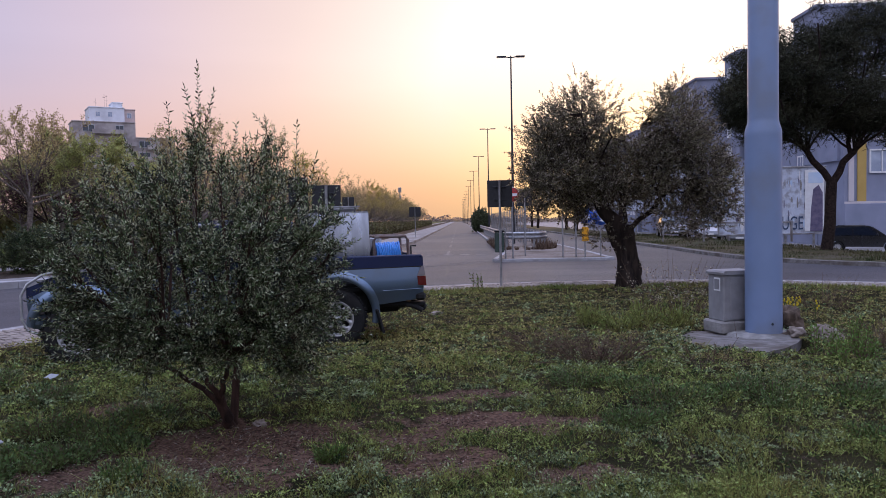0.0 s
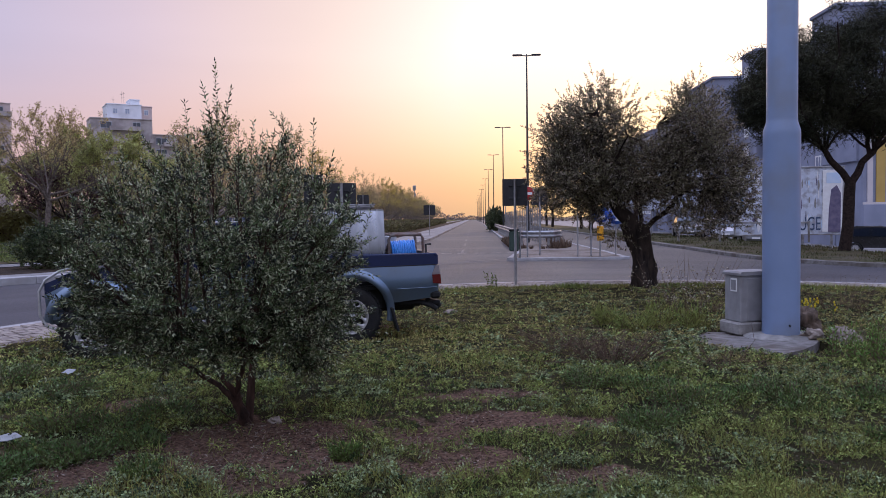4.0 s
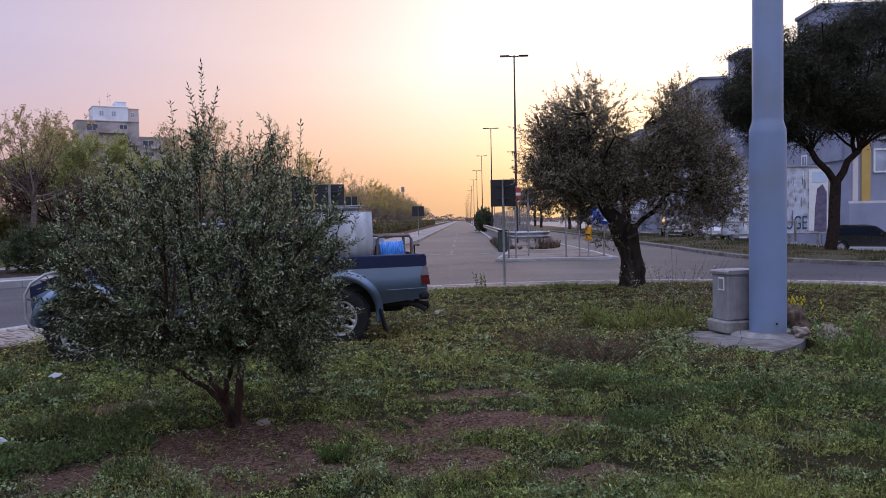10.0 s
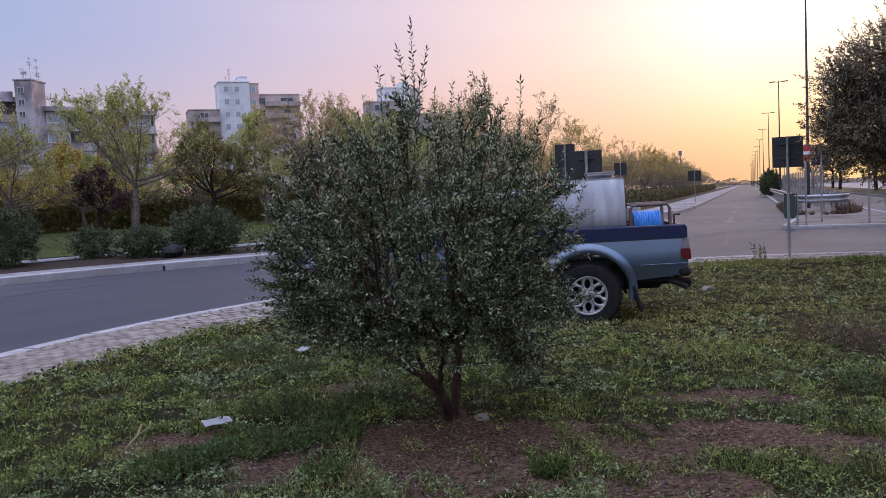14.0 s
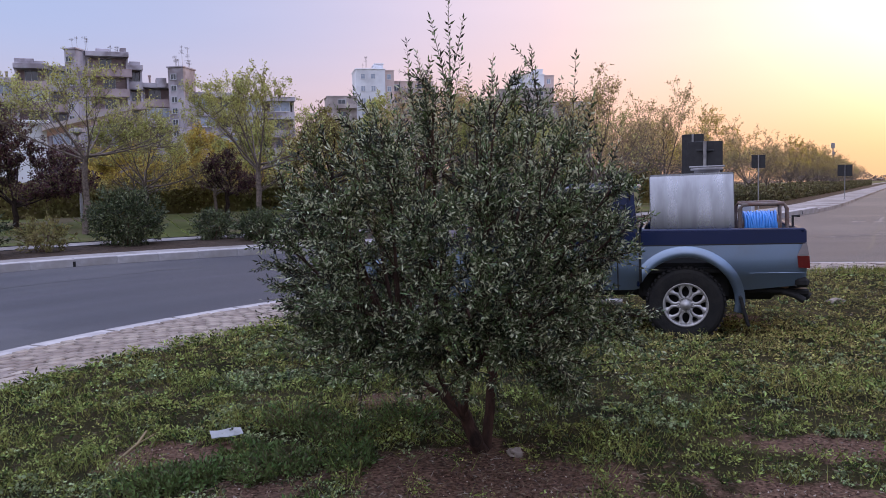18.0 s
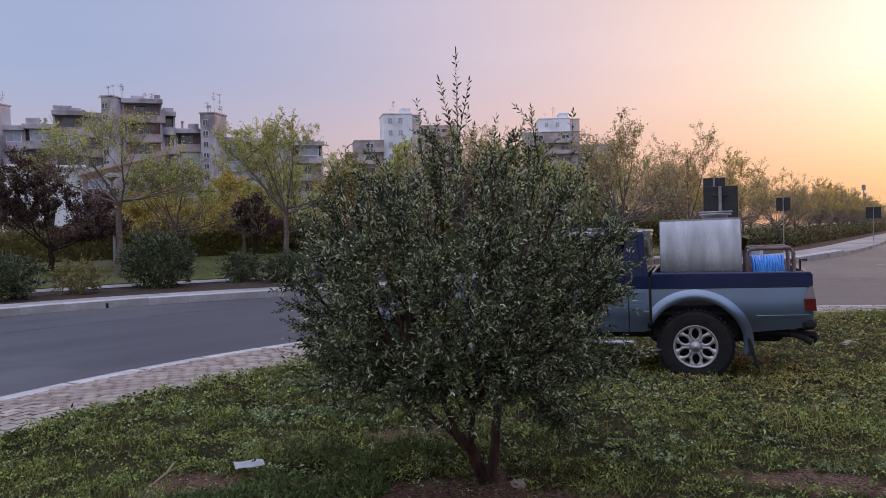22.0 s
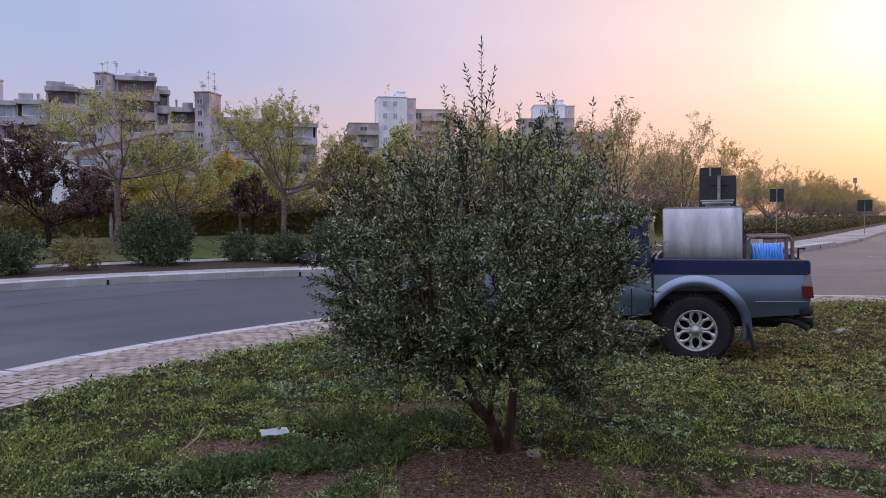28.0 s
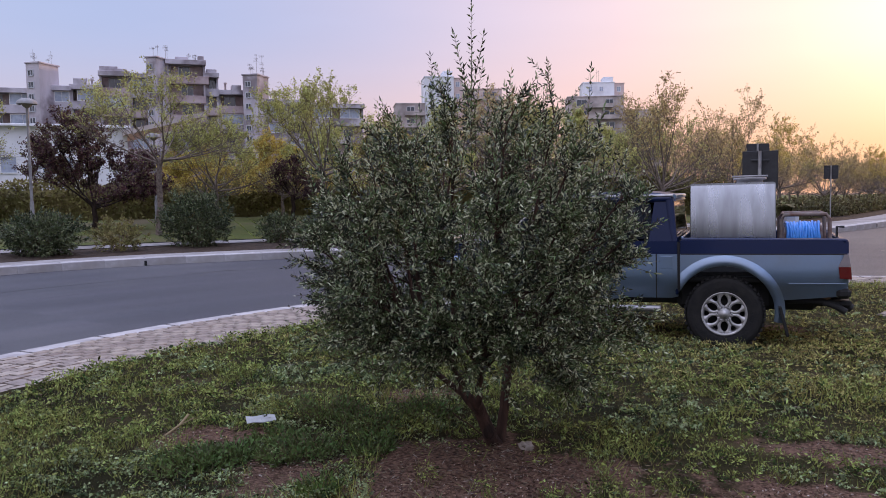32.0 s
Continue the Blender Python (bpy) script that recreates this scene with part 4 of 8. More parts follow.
def young_olive():
    """A bushy young olive: two short stems, leaders that fan out to a wide dome, side shoots and leafy twigs on them."""
    rng, pr = np.random.default_rng(11), random.Random(11)
    bx, by = -1.70, 5.47
    th = thing("olive_tree", "young bushy olive tree with silvery green leaves on the turf", "tree", pose(bx, by, gz(bx, by)))
    tr = B()
    limb(tr, pr, (0.01, 0.0, -0.08), (-0.03, -0.19, 0.27), 0.046, 0.032, 6, 0.07, 10)
    part("trunk", tr, OLIVE_BARK, th, "reddish brown leaning trunk")
    tr = B()
    limb(tr, pr, (0.015, 0.01, -0.06), (0.0, 0.06, 0.48), 0.032, 0.024, 6, 0.07, 9)
    part("trunk", tr, OLIVE_BARK, th)
    for p, q, r0, r1 in (((-0.045, -0.15, 0.21), (-0.37, -0.22, 0.47), 0.021, 0.014), ((-0.03, -0.19, 0.25), (-0.13, -0.27, 0.48), 0.022, 0.014),
                         ((-0.02, -0.19, 0.26), (0.09, -0.30, 0.50), 0.020, 0.013), ((-0.02, 0.02, 0.0), (-0.16, -0.04, 0.22), 0.006, 0.004), ((-0.03, -0.02, 0.0), (-0.26, -0.10, 0.16), 0.005, 0.003)):
        br = B()
        limb(br, pr, p, q, r0, r1, 5, 0.08, 7)
        part("branch", br, OLIVE_BARK, th)
    heads = [Vector((-0.37, -0.22, 0.47)), Vector((-0.13, -0.27, 0.48)), Vector((0.09, -0.30, 0.50)), Vector((0.0, 0.06, 0.48))]
    C = Vector((-0.16, 0.0, 1.12))
    S, D, L, side_p, side_q = [], [], [], [], []
    n = 46
    for k in range(n):
        up = -0.78 + 1.78 * (k + 0.5) / n
        az = k * 2.39996 + pr.uniform(-0.2, 0.2)
        flat = math.sqrt(max(0.0, 1 - up * up))
        w = pr.uniform(0.80, 1.06)
        e = C + Vector((0.90 * flat * math.cos(az), 0.88 * flat * math.sin(az), up * (0.84 if up > 0 else 0.80))) * w
        st = min(heads, key=lambda h: (h - e).to_2d().length)
        c = st.lerp(e, 0.55) + Vector((0, 0, 0.10 * (1 - up) - 0.06))
        pts = [st * (1 - t) ** 2 + c * (2 * t * (1 - t)) + e * (t * t) for t in (i / 7 for i in range(8))]
        br = B()
        br.tube(pts, [0.014 - 0.0015 * i for i in range(8)], 6, False)
        part("branch", br, OLIVE_BARK, th)
        for j in range(13):
            t = 0.24 + 0.76 * (j + pr.random()) / 13
            i = min(int(t * 7), 6)
            p = pts[i].lerp(pts[i + 1], t * 7 - i)
            tan = (pts[i + 1] - pts[i]).normalized()
            d = tan * 0.55 + (p - C).normalized() * 0.35 + Vector((pr.gauss(0, 1), pr.gauss(0, 1), pr.gauss(0, 0.8))) * 0.42 + Vector((0, 0, 0.18 if p.z > 0.9 else -0.02))
            d.normalize()
            ln = (0.40 - 0.20 * t) * pr.uniform(0.65, 1.2)
            q = p + d * ln
            side_p.append(tuple(p))
            side_q.append(tuple(q))
            thin = 0.34 if q.z > 1.55 else 0.15
            for m in range(13):
                if pr.random() < thin:
                    continue
                a = 0.18 + 0.82 * (m + pr.random()) / 13
                S.append(tuple(p + d * (ln * a)))
                g = d * 0.75 + Vector((pr.gauss(0, 1), pr.gauss(0, 1), pr.gauss(0, 1))) * 0.42 + Vector((0, 0, 0.12))
                D.append(tuple(g))
                L.append(pr.uniform(0.06, 0.15))
    S, D, L = np.array(S), np.array(D), np.array(L)
    Q1, T1 = twig_leaves(rng, S, D, L, 8, 0.035, 0.0094, 0.05)
    # upright shoots on the dome
    m = 120
    a, rr = rng.uniform(0, 6.2832, m), 0.98 * np.sqrt(rng.random(m))
    S2 = np.stack([rr * np.cos(a) - 0.14, rr * np.sin(a), 1.84 - 0.42 * rr ** 2 + rng.uniform(-0.18, 0.05, m)], 1)
    D2 = np.stack([rng.normal(0, 0.14, m) + 0.3 * np.cos(a) * rr, rng.normal(0, 0.14, m) + 0.3 * np.sin(a) * rr, np.ones(m)], 1)
    Q2, T2 = twig_leaves(rng, S2, D2, rng.uniform(0.08, 0.24, m), 11, 0.037, 0.0098, 0.02)
    # the tallest leaders, forked near their tips
    tips = np.array([[-0.18, 0.03, 2.51], [-0.24, -0.06, 2.34], [-0.05, -0.045, 2.31], [-0.32, -0.18, 2.21], [0.08, 0.03, 2.10], [0.45, 0.27, 2.12], [-0.16, 0.0, 2.20], [-0.22, 0.0, 2.14], [-0.10, 0.02, 2.16], [0.20, 0.10, 2.02], [0.02, -0.12, 2.04], [-0.46, -0.05, 2.00], [-0.62, 0.10, 1.96], [0.62, 0.05, 1.86], [-0.28, 0.20, 2.04], [0.30, -0.15, 1.94]])
    feet = np.array([[-0.17, 0.0, 1.60], [-0.18, -0.02, 1.98], [-0.15, -0.02, 1.98], [-0.30, -0.16, 1.70], [0.04, 0.03, 1.65], [0.42, 0.26, 1.62], [-0.17, 0.0, 1.70], [-0.17, 0.0, 1.85], [-0.16, 0.0, 1.82], [0.16, 0.08, 1.62], [0.0, -0.10, 1.66], [-0.42, -0.04, 1.66], [-0.56, 0.08, 1.60], [0.56, 0.04, 1.50], [-0.26, 0.18, 1.66], [0.26, -0.13, 1.60]])
    run = np.linalg.norm(tips - feet, axis=1)
    leaders = []
    for f, t, r in zip(feet, tips, run):
        q, _ = twig_leaves(rng, f[None], (t - f)[None], np.array([r]), max(8, int(r / 0.021)), 0.046, 0.0115, 0.0)
        leaders.append(q)
    # long low sprays at the sides
    k = 90
    sa = rng.uniform(0, 6.2832, k)
    S4 = np.stack([rng.uniform(0.56, 0.82, k) * np.cos(sa) - 0.16, rng.uniform(0.54, 0.80, k) * np.sin(sa), rng.uniform(0.42, 1.30, k)], 1)
    D4 = np.stack([np.cos(sa), np.sin(sa), rng.uniform(-0.35, 0.45, k)], 1)
    sa = rng.uniform(2.9, 4.0, 26)                  # a fuller skirt on one side
    S4 = np.concatenate([S4, np.stack([0.72 * np.cos(sa) - 0.16, 0.66 * np.sin(sa), rng.uniform(0.42, 0.95, 26)], 1)])
    D4 = np.concatenate([D4, np.stack([np.cos(sa), np.sin(sa), rng.uniform(-0.25, 0.2, 26)], 1)])
    Q4, T4 = twig_leaves(rng, S4, D4, np.concatenate([rng.uniform(0.20, 0.40, k), rng.uniform(0.26, 0.48, 26)]), 15, 0.038, 0.0100, 0.1)
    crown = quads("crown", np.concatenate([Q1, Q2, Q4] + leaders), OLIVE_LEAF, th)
    crown["label"] = "narrow silvery green olive leaves"
    P = np.concatenate([S, S2, feet, S4])
    T = np.concatenate([T1, T2, tips, T4])
    quads("twig_growth", np.concatenate([thin_lines(P, T, 0.0022, rng), thin_lines(np.array(side_p), np.array(side_q), 0.0042, rng)]), OLIVE_BARK, th)["kind"] = "stuff"


def old_olive():
    rng, pr = np.random.default_rng(5), random.Random(5)
    x, y = 3.28, 17.1
    th = thing("olive_tree", "old gnarled olive tree with a thick dark trunk", "tree", pose(x, y, gz(x, y)))
    b = B()
    n = 22
    v, rings = [], 11
    for i in range(rings):
        t = i / (rings - 1)
        r = 0.225 - 0.015 * t + 0.10 * max(0, 0.15 - t) * 2
        cx = 0.05 * math.sin(t * 3) - 0.20 * t
        for j in range(n):
            a = 2 * math.pi * j / n
            k = (1 + 0.22 * math.sin(a * 3 + t * 5) + 0.14 * math.sin(a * 7 - t * 6) + pr.uniform(-0.10, 0.10)) * (1 + 0.22 * max(0, t - 0.6) + 0.12 * math.sin(t * 9))
            v.append((cx + r * k * math.cos(a), r * k * math.sin(a), -0.08 + 1.42 * t))
    b.add(v, [(i * n + j, i * n + (j + 1) % n, (i + 1) * n + (j + 1) % n, (i + 1) * n + j) for i in range(rings - 1) for j in range(n)], True)
    b.add(v[-n:], [tuple(range(n))])
    part("trunk", b, OLD_BARK, th)
    tips = []
    heads = [((-0.16, 0, 1.05), (-0.62, 0.0, 1.84), 0.205, 0.125), ((-0.02, 0, 1.15), (0.80, -0.1, 2.0), 0.06, 0.04), ((-0.12, 0.05, 1.2), (0.0, 0.2, 1.95), 0.05, 0.04)]
    for p, q, r0, r1 in heads:
        main = B()
        limb(main, pr, p, q, r0, r1, 6, 0.09, 10)
        part("limb", main, OLD_BARK, th)
        for k in range(6):
            br = B()
            a = pr.uniform(0, 6.28)
            e = (q[0] * 1.5 + 0.9 * math.cos(a), q[1] + 0.9 * math.sin(a), pr.uniform(2.0, 3.6))
            pts = limb(br, pr, q, e, r1 * 0.42, 0.012, 5, 0.12, 6)
            part("branch", br, OLD_BARK, th)
            tips += pts[2:]
    lobes = [((-1.00, 0, 3.42), (0.84, 0.95, 0.74), 1150), ((-1.72, 0, 2.98), (0.60, 0.7, 0.56), 520), ((-1.32, 0, 2.30), (1.00, 1.1, 0.68), 1900), ((1.00, 0, 3.28), (0.58, 0.8, 0.80), 1150), ((1.10, 0, 2.40), (0.98, 1.0, 0.78), 1150), ((1.92, 0.1, 1.95), (0.50, 0.8, 0.80), 430), ((0.15, 0, 2.45), (0.80, 0.9, 0.58), 760), ((-0.75, 0, 1.85), (1.0, 0.9, 0.36), 460), ((1.25, -0.1, 1.5), (0.95, 0.7, 0.36), 300), ((-0.55, -0.1, 1.15), (0.35, 0.4, 0.30), 60), ((0.18, 0, 3.2), (0.12, 0.2, 0.34), 26), ((-0.95, 0, 4.14), (0.25, 0.3, 0.10), 30), ((0.95, 0, 4.05), (0.16, 0.3, 0.08), 24)]
    Ss, Ds = [], []
    for c, s, m in lobes:
        q = max(4, m // 16)                       # twigs stand in clumps with gaps between
        g = unit(rng.normal(size=(q, 3))) * (rng.uniform(0.10, 1.0, q) ** 0.5)[:, None]
        w = rng.integers(0, q, m)
        o = g[w] * np.array(s) + rng.normal(size=(m, 3)) * 0.135
        Ss.append(np.array(c) + o)
        Ds.append(unit(o) * 0.8 + np.array([0, 0, 0.3]) + rng.normal(size=(m, 3)) * 0.5)
    S, D = np.concatenate(Ss), np.concatenate(Ds)
    Q, T = twig_leaves(rng, S, D, rng.uniform(0.11, 0.28, len(S)), 6, 0.066, 0.024)
    quads("crown", Q, OLIVE_LEAF_OLD, th)["label"] = "dull green olive leaves"
    E = np.array([tuple(e) for e in tips])
    inner = np.array([E[np.argmin(((E - p) ** 2).sum(1))] for p in S])
    quads("twig_growth", np.concatenate([thin_lines(S, T, 0.003, rng), thin_lines(inner[::4], S[::4], 0.005, rng)]), OLD_BARK, th)["kind"] = "stuff"


def park_tree(name, label, x, y, z, h, trunk_h, r, spread, leaf_mat, bark, seed, leaves=3500, leaf=0.10, lean=0.0, twig_n=3, group="park trees"):
    """A round-headed tree: limbs that part again and again towards the outline of the crown, tufts of leaves on the last twigs."""
    rng, pr = np.random.default_rng(seed), random.Random(seed)
    th = thing(name, label, "tree", pose(x, y, z), group)
    b = B()
    top = Vector((lean, 0, trunk_h))
    limb(b, pr, (0, 0, -0.1), top, r, r * 0.74, 5, 0.03, 9)
    part("trunk", b, bark, th)
    up = (h - trunk_h) * 0.98

    def rim(az, el, k):
        """A point of the crown's outline, k from its middle to its edge."""
        w = 1 + 0.10 * math.sin(az * 3 + seed) + pr.uniform(-0.1, 0.1)
        return top + Vector((spread * k * w * math.cos(el) * math.cos(az), spread * k * w * math.cos(el) * math.sin(az), up * k * (0.06 + 0.88 * math.sin(el)) * pr.uniform(0.94, 1.03)))

    def curve(p, q, rise):
        m1 = p.lerp(q, 0.35) + Vector((0, 0, -rise * 0.4)) + Vector((pr.uniform(-1, 1), pr.uniform(-1, 1), 0)) * rise * 0.5
        m2 = p.lerp(q, 0.7) + Vector((0, 0, -rise * 0.3)) + Vector((pr.uniform(-1, 1), pr.uniform(-1, 1), 0)) * rise * 0.35
        return [p, m1, m2, q]

    tp, tq = [], []
    for k in range(8):
        br = B()
        az, el = k * 2.4 + pr.uniform(-0.3, 0.3), (0.22, 0.62, 1.05)[k % 3] + pr.uniform(-0.15, 0.15)
        main = curve(top - Vector((0, 0, pr.uniform(0.0, 0.35))), rim(az, el, 0.84), 0.26)
        br.tube(main, [r * 0.40, r * 0.27, r * 0.17, r * 0.08], 6)
        for j in range(7):
            t = 0.25 + 0.75 * j / 6
            i = min(int(t * 3), 2)
            p = main[i].lerp(main[i + 1], t * 3 - i)
            q = rim(az + pr.uniform(-0.75, 0.75), max(0.02, el + pr.uniform(-0.5, 0.5)), pr.uniform(0.72, 1.0))
            if (q - p).length > spread * 0.75:
                q = p.lerp(q, 0.62)
            side = curve(p, q, 0.14)
            br.tube(side, [r * 0.125, r * 0.09, r * 0.065, r * 0.035], 4, False)
            for n in range(6):
                a = side[1 + n // 3].lerp(side[2 + n // 3], (n % 3) / 3 + pr.uniform(0, 0.3))
                d = (a - top).normalized() * 0.7 + Vector((pr.uniform(-1, 1), pr.uniform(-1, 1), pr.uniform(-0.2, 1.1))) * 0.8
                e = a + d.normalized() * pr.uniform(0.16, 0.36) * spread
                tp.append(tuple(a))
                tq.append(tuple(e))
        part("branch", br, bark, th)
    P, Q = np.array(tp), np.array(tq)
    i = rng.integers(0, len(P), len(P) * (twig_n - 1))
    t = rng.uniform(0.25, 0.9, len(i))[:, None]
    S2 = P[i] + (Q[i] - P[i]) * t
    T2 = S2 + unit(unit(Q[i] - P[i]) + rng.normal(size=S2.shape) * 0.6 + np.array([0, 0, 0.25])) * (rng.uniform(0.06, 0.17, len(i)) * spread)[:, None]
    S, T = np.concatenate([P, S2]), np.concatenate([Q, T2])
    quads("twig_growth", np.concatenate([thin_lines(P, Q, r * 0.045, rng), thin_lines(S2, T2, r * 0.032, rng)]), bark, th)["kind"] = "stuff"
    share = np.clip((S[:, 2] - trunk_h) / up * 1.7 - 0.25, 0.06, 1) if bark is TREE_BARK else np.ones(len(S))
    k = rng.choice(len(S), leaves, p=share / share.sum())
    t = rng.beta(2.2, 1.1, leaves)[:, None]
    t = np.round(t * 4) / 4 + rng.normal(size=t.shape) * 0.04
    L = S[k] + (T[k] - S[k]) * t + rng.normal(size=(leaves, 3)) * leaf * 0.45
    quads("crown", leaf_quads(rng, L, rng.normal(size=(leaves, 3)) + np.array([0, 0, 0.3]), leaf, leaf * 0.55), leaf_mat, th)
    return th


def bush(name, label, x, y, z, rx, ry, h, leaf_mat, seed, twigs=420, leaf=0.11, wid=0.034, group="oleander bushes"):
    """A rounded shrub of many leafy stems rising from its foot."""
    rng, pr = np.random.default_rng(seed), random.Random(seed)
    th = thing(name, label, "bush", pose(x, y, z), group)
    st = B()
    for k in range(9):
        a = k * 0.7 + pr.uniform(-0.2, 0.2)
        limb(st, pr, (0.06 * math.cos(a), 0.06 * math.sin(a), -0.05), (rx * 0.6 * math.cos(a), ry * 0.6 * math.sin(a), h * pr.uniform(0.5, 0.8)), 0.018, 0.007, 4, 0.08, 5)
    part("stem_growth", st, TWIG, th)["kind"] = "stuff"
    u = unit(rng.normal(size=(twigs, 3)))
    r = rng.uniform(0.15, 1.0, twigs) ** 0.5 * np.where(rng.random(twigs) < 0.12, 1.16, 1.0)
    lump = 1 + 0.16 * np.sin(u[:, 0] * 6 + seed) * np.cos(u[:, 2] * 5) + 0.14 * np.cos(u[:, 1] * 9 + u[:, 2] * 4)
    S = np.array([0, 0, h * 0.46]) + u * (r * lump)[:, None] * np.array([rx, ry, h * 0.44])
    S[:, 2] = np.maximum(S[:, 2], 0.05)
    D = u + np.array([0, 0, 0.4]) + rng.normal(size=S.shape) * 0.35
    Q, T = twig_leaves(rng, S, D, rng.uniform(0.10, 0.2, twigs), 6, leaf, wid)
    quads("foliage", Q, leaf_mat, th)
    return th


def hedge(name, label, line, z0, h, w, leaf_mat, seed, per_m=160, leaf=0.10, category="hedge"):
    """A clipped hedge along a line: a dense core of leaves and some stems."""
    rng, pr = np.random.default_rng(seed), random.Random(seed)
    pts = resample(line, 0.5)
    th = thing(name, label, category)
    n = int(len(pts) * 0.5 * per_m)
    k = rng.integers(0, len(pts) - 1, n)
    A = np.array([tuple(p) for p in pts])
    t = rng.random(n)[:, None]
    P2 = A[k] * (1 - t) + A[k + 1] * t
    d = unit(A[k + 1] - A[k])
    off = rng.uniform(-1, 1, n) * w * 0.5
    s = np.sign(off) * np.abs(off / (w * 0.5)) ** 0.4 * w * 0.5
    zz = rng.random(n) ** 0.75 * h * (1 + 0.10 * np.sin(P2[:, 0] * 1.3 + P2[:, 1] * 0.9) + 0.06 * np.sin(P2[:, 0] * 4.1))
    P = np.stack([P2[:, 0] - d[:, 1] * s, P2[:, 1] + d[:, 0] * s, z0 + zz + np.array([dip(v) for v in P2[:, 1]])], 1)
    quads("foliage", leaf_quads(rng, P, rng.normal(size=(n, 3)) + np.array([0, 0, 0.4]), leaf, leaf * 0.6), leaf_mat, th)
    core = [tuple(p) for p in pts[::2]]
    part("core", strip(B(), core, [-w * 0.22, -w * 0.3, 0.0, w * 0.3, w * 0.22], [z0 - 0.1, z0 + h * 0.62, z0 + h * 0.78, z0 + h * 0.62, z0 - 0.1]), leaf_mat, th)
    c = B()
    for p in pts[::3]:
        x0, y0 = p.x + pr.uniform(-0.15, 0.15), p.y + pr.uniform(-0.15, 0.15)
        limb(c, pr, (x0, y0, z0 - 0.25 + dip(y0)), (x0 + pr.uniform(-0.2, 0.2), y0 + pr.uniform(-0.2, 0.2), z0 + h * 0.8 + dip(y0)), 0.03, 0.012, 3, 0.08, 4)
    part("stem_row", c, DARK_BARK, th)["kind"] = "stuff"
    return th


def pine(x, y, z):
    rng, pr = np.random.default_rng(9), random.Random(9)
    th = thing("pine_tree", "tall dark umbrella pine with a forked trunk on the verge", "tree", pose(x, y, z))
    b = B()
    limb(b, pr, (0, 0, -0.15), (0.22, 0, 2.75), 0.235, 0.20, 5, 0.02, 12)
    part("trunk", b, DARK_BARK, th)
    nodes = []
    for e, r in (((-1.5, 0, 4.9), 0.150), ((1.7, 0.2, 4.8), 0.155), ((1.5, 1.4, 6.2), 0.09)):
        br = B()
        p = limb(br, pr, (0.22, 0, 2.62) if r > 0.1 else (1.0, 0.1, 3.75), e, r, r * 0.6, 5, 0.04, 9)
        for k in range(9):
            a = k * 2.4
            q = p[-1] + Vector((2.3 * math.cos(a), 2.3 * math.sin(a), pr.uniform(0.3, 3.6)))
            pts = limb(br, pr, p[pr.randrange(3, 6)], q, r * 0.35, 0.03, 4, 0.06, 6)
            nodes += pts[2:]
        part("limb", br, DARK_BARK, th)
    lobes = [((-2.0, 0, 6.4), (2.1, 2.2, 1.6)), ((1.3, 0, 8.4), (2.5, 2.6, 1.9)), ((2.6, 0.2, 6.6), (2.4, 2.4, 1.9)), ((-0.6, 0, 6.8), (2.2, 2.2, 1.6)), ((1.2, -0.8, 5.9), (2.4, 2.0, 1.1)), ((3.4, 0.2, 4.9), (1.5, 1.5, 0.9)), ((-1.9, -0.2, 5.0), (1.5, 1.3, 0.8)), ((0.9, 0.4, 5.3), (1.3, 1.3, 0.7)), ((-3.4, 0.2, 6.0), (0.8, 1.1, 1.1)), ((2.4, 0, 9.0), (1.8, 1.8, 1.4)), ((-0.7, 0, 7.7), (1.5, 2.0, 1.3)), ((-2.6, -0.3, 6.9), (1.3, 1.4, 1.2))]
    P = []
    for c, s in lobes:
        m, q = 600, 56
        g = unit(rng.normal(size=(q, 3))) * (rng.uniform(0.15, 1, q) ** 0.42)[:, None] * np.array(s)
        o = rng.normal(size=(m, 3)) * np.array([0.30, 0.30, 0.17])
        P.append(np.array(c) + g[rng.integers(0, q, m)] + o)
    P = np.concatenate(P)
    k = 14
    D = np.repeat(unit(rng.normal(size=P.shape) + np.array([0, 0, 0.6])), k, 0) * 0.5 + rng.normal(size=(len(P) * k, 3)) * 0.6
    Q = leaf_quads(rng, np.repeat(P, k, 0) + rng.normal(size=(len(P) * k, 3)) * 0.10, D, 0.27, 0.028)
    quads("crown", Q, PINE_NEEDLE, th)["label"] = "dense dark pine needles"


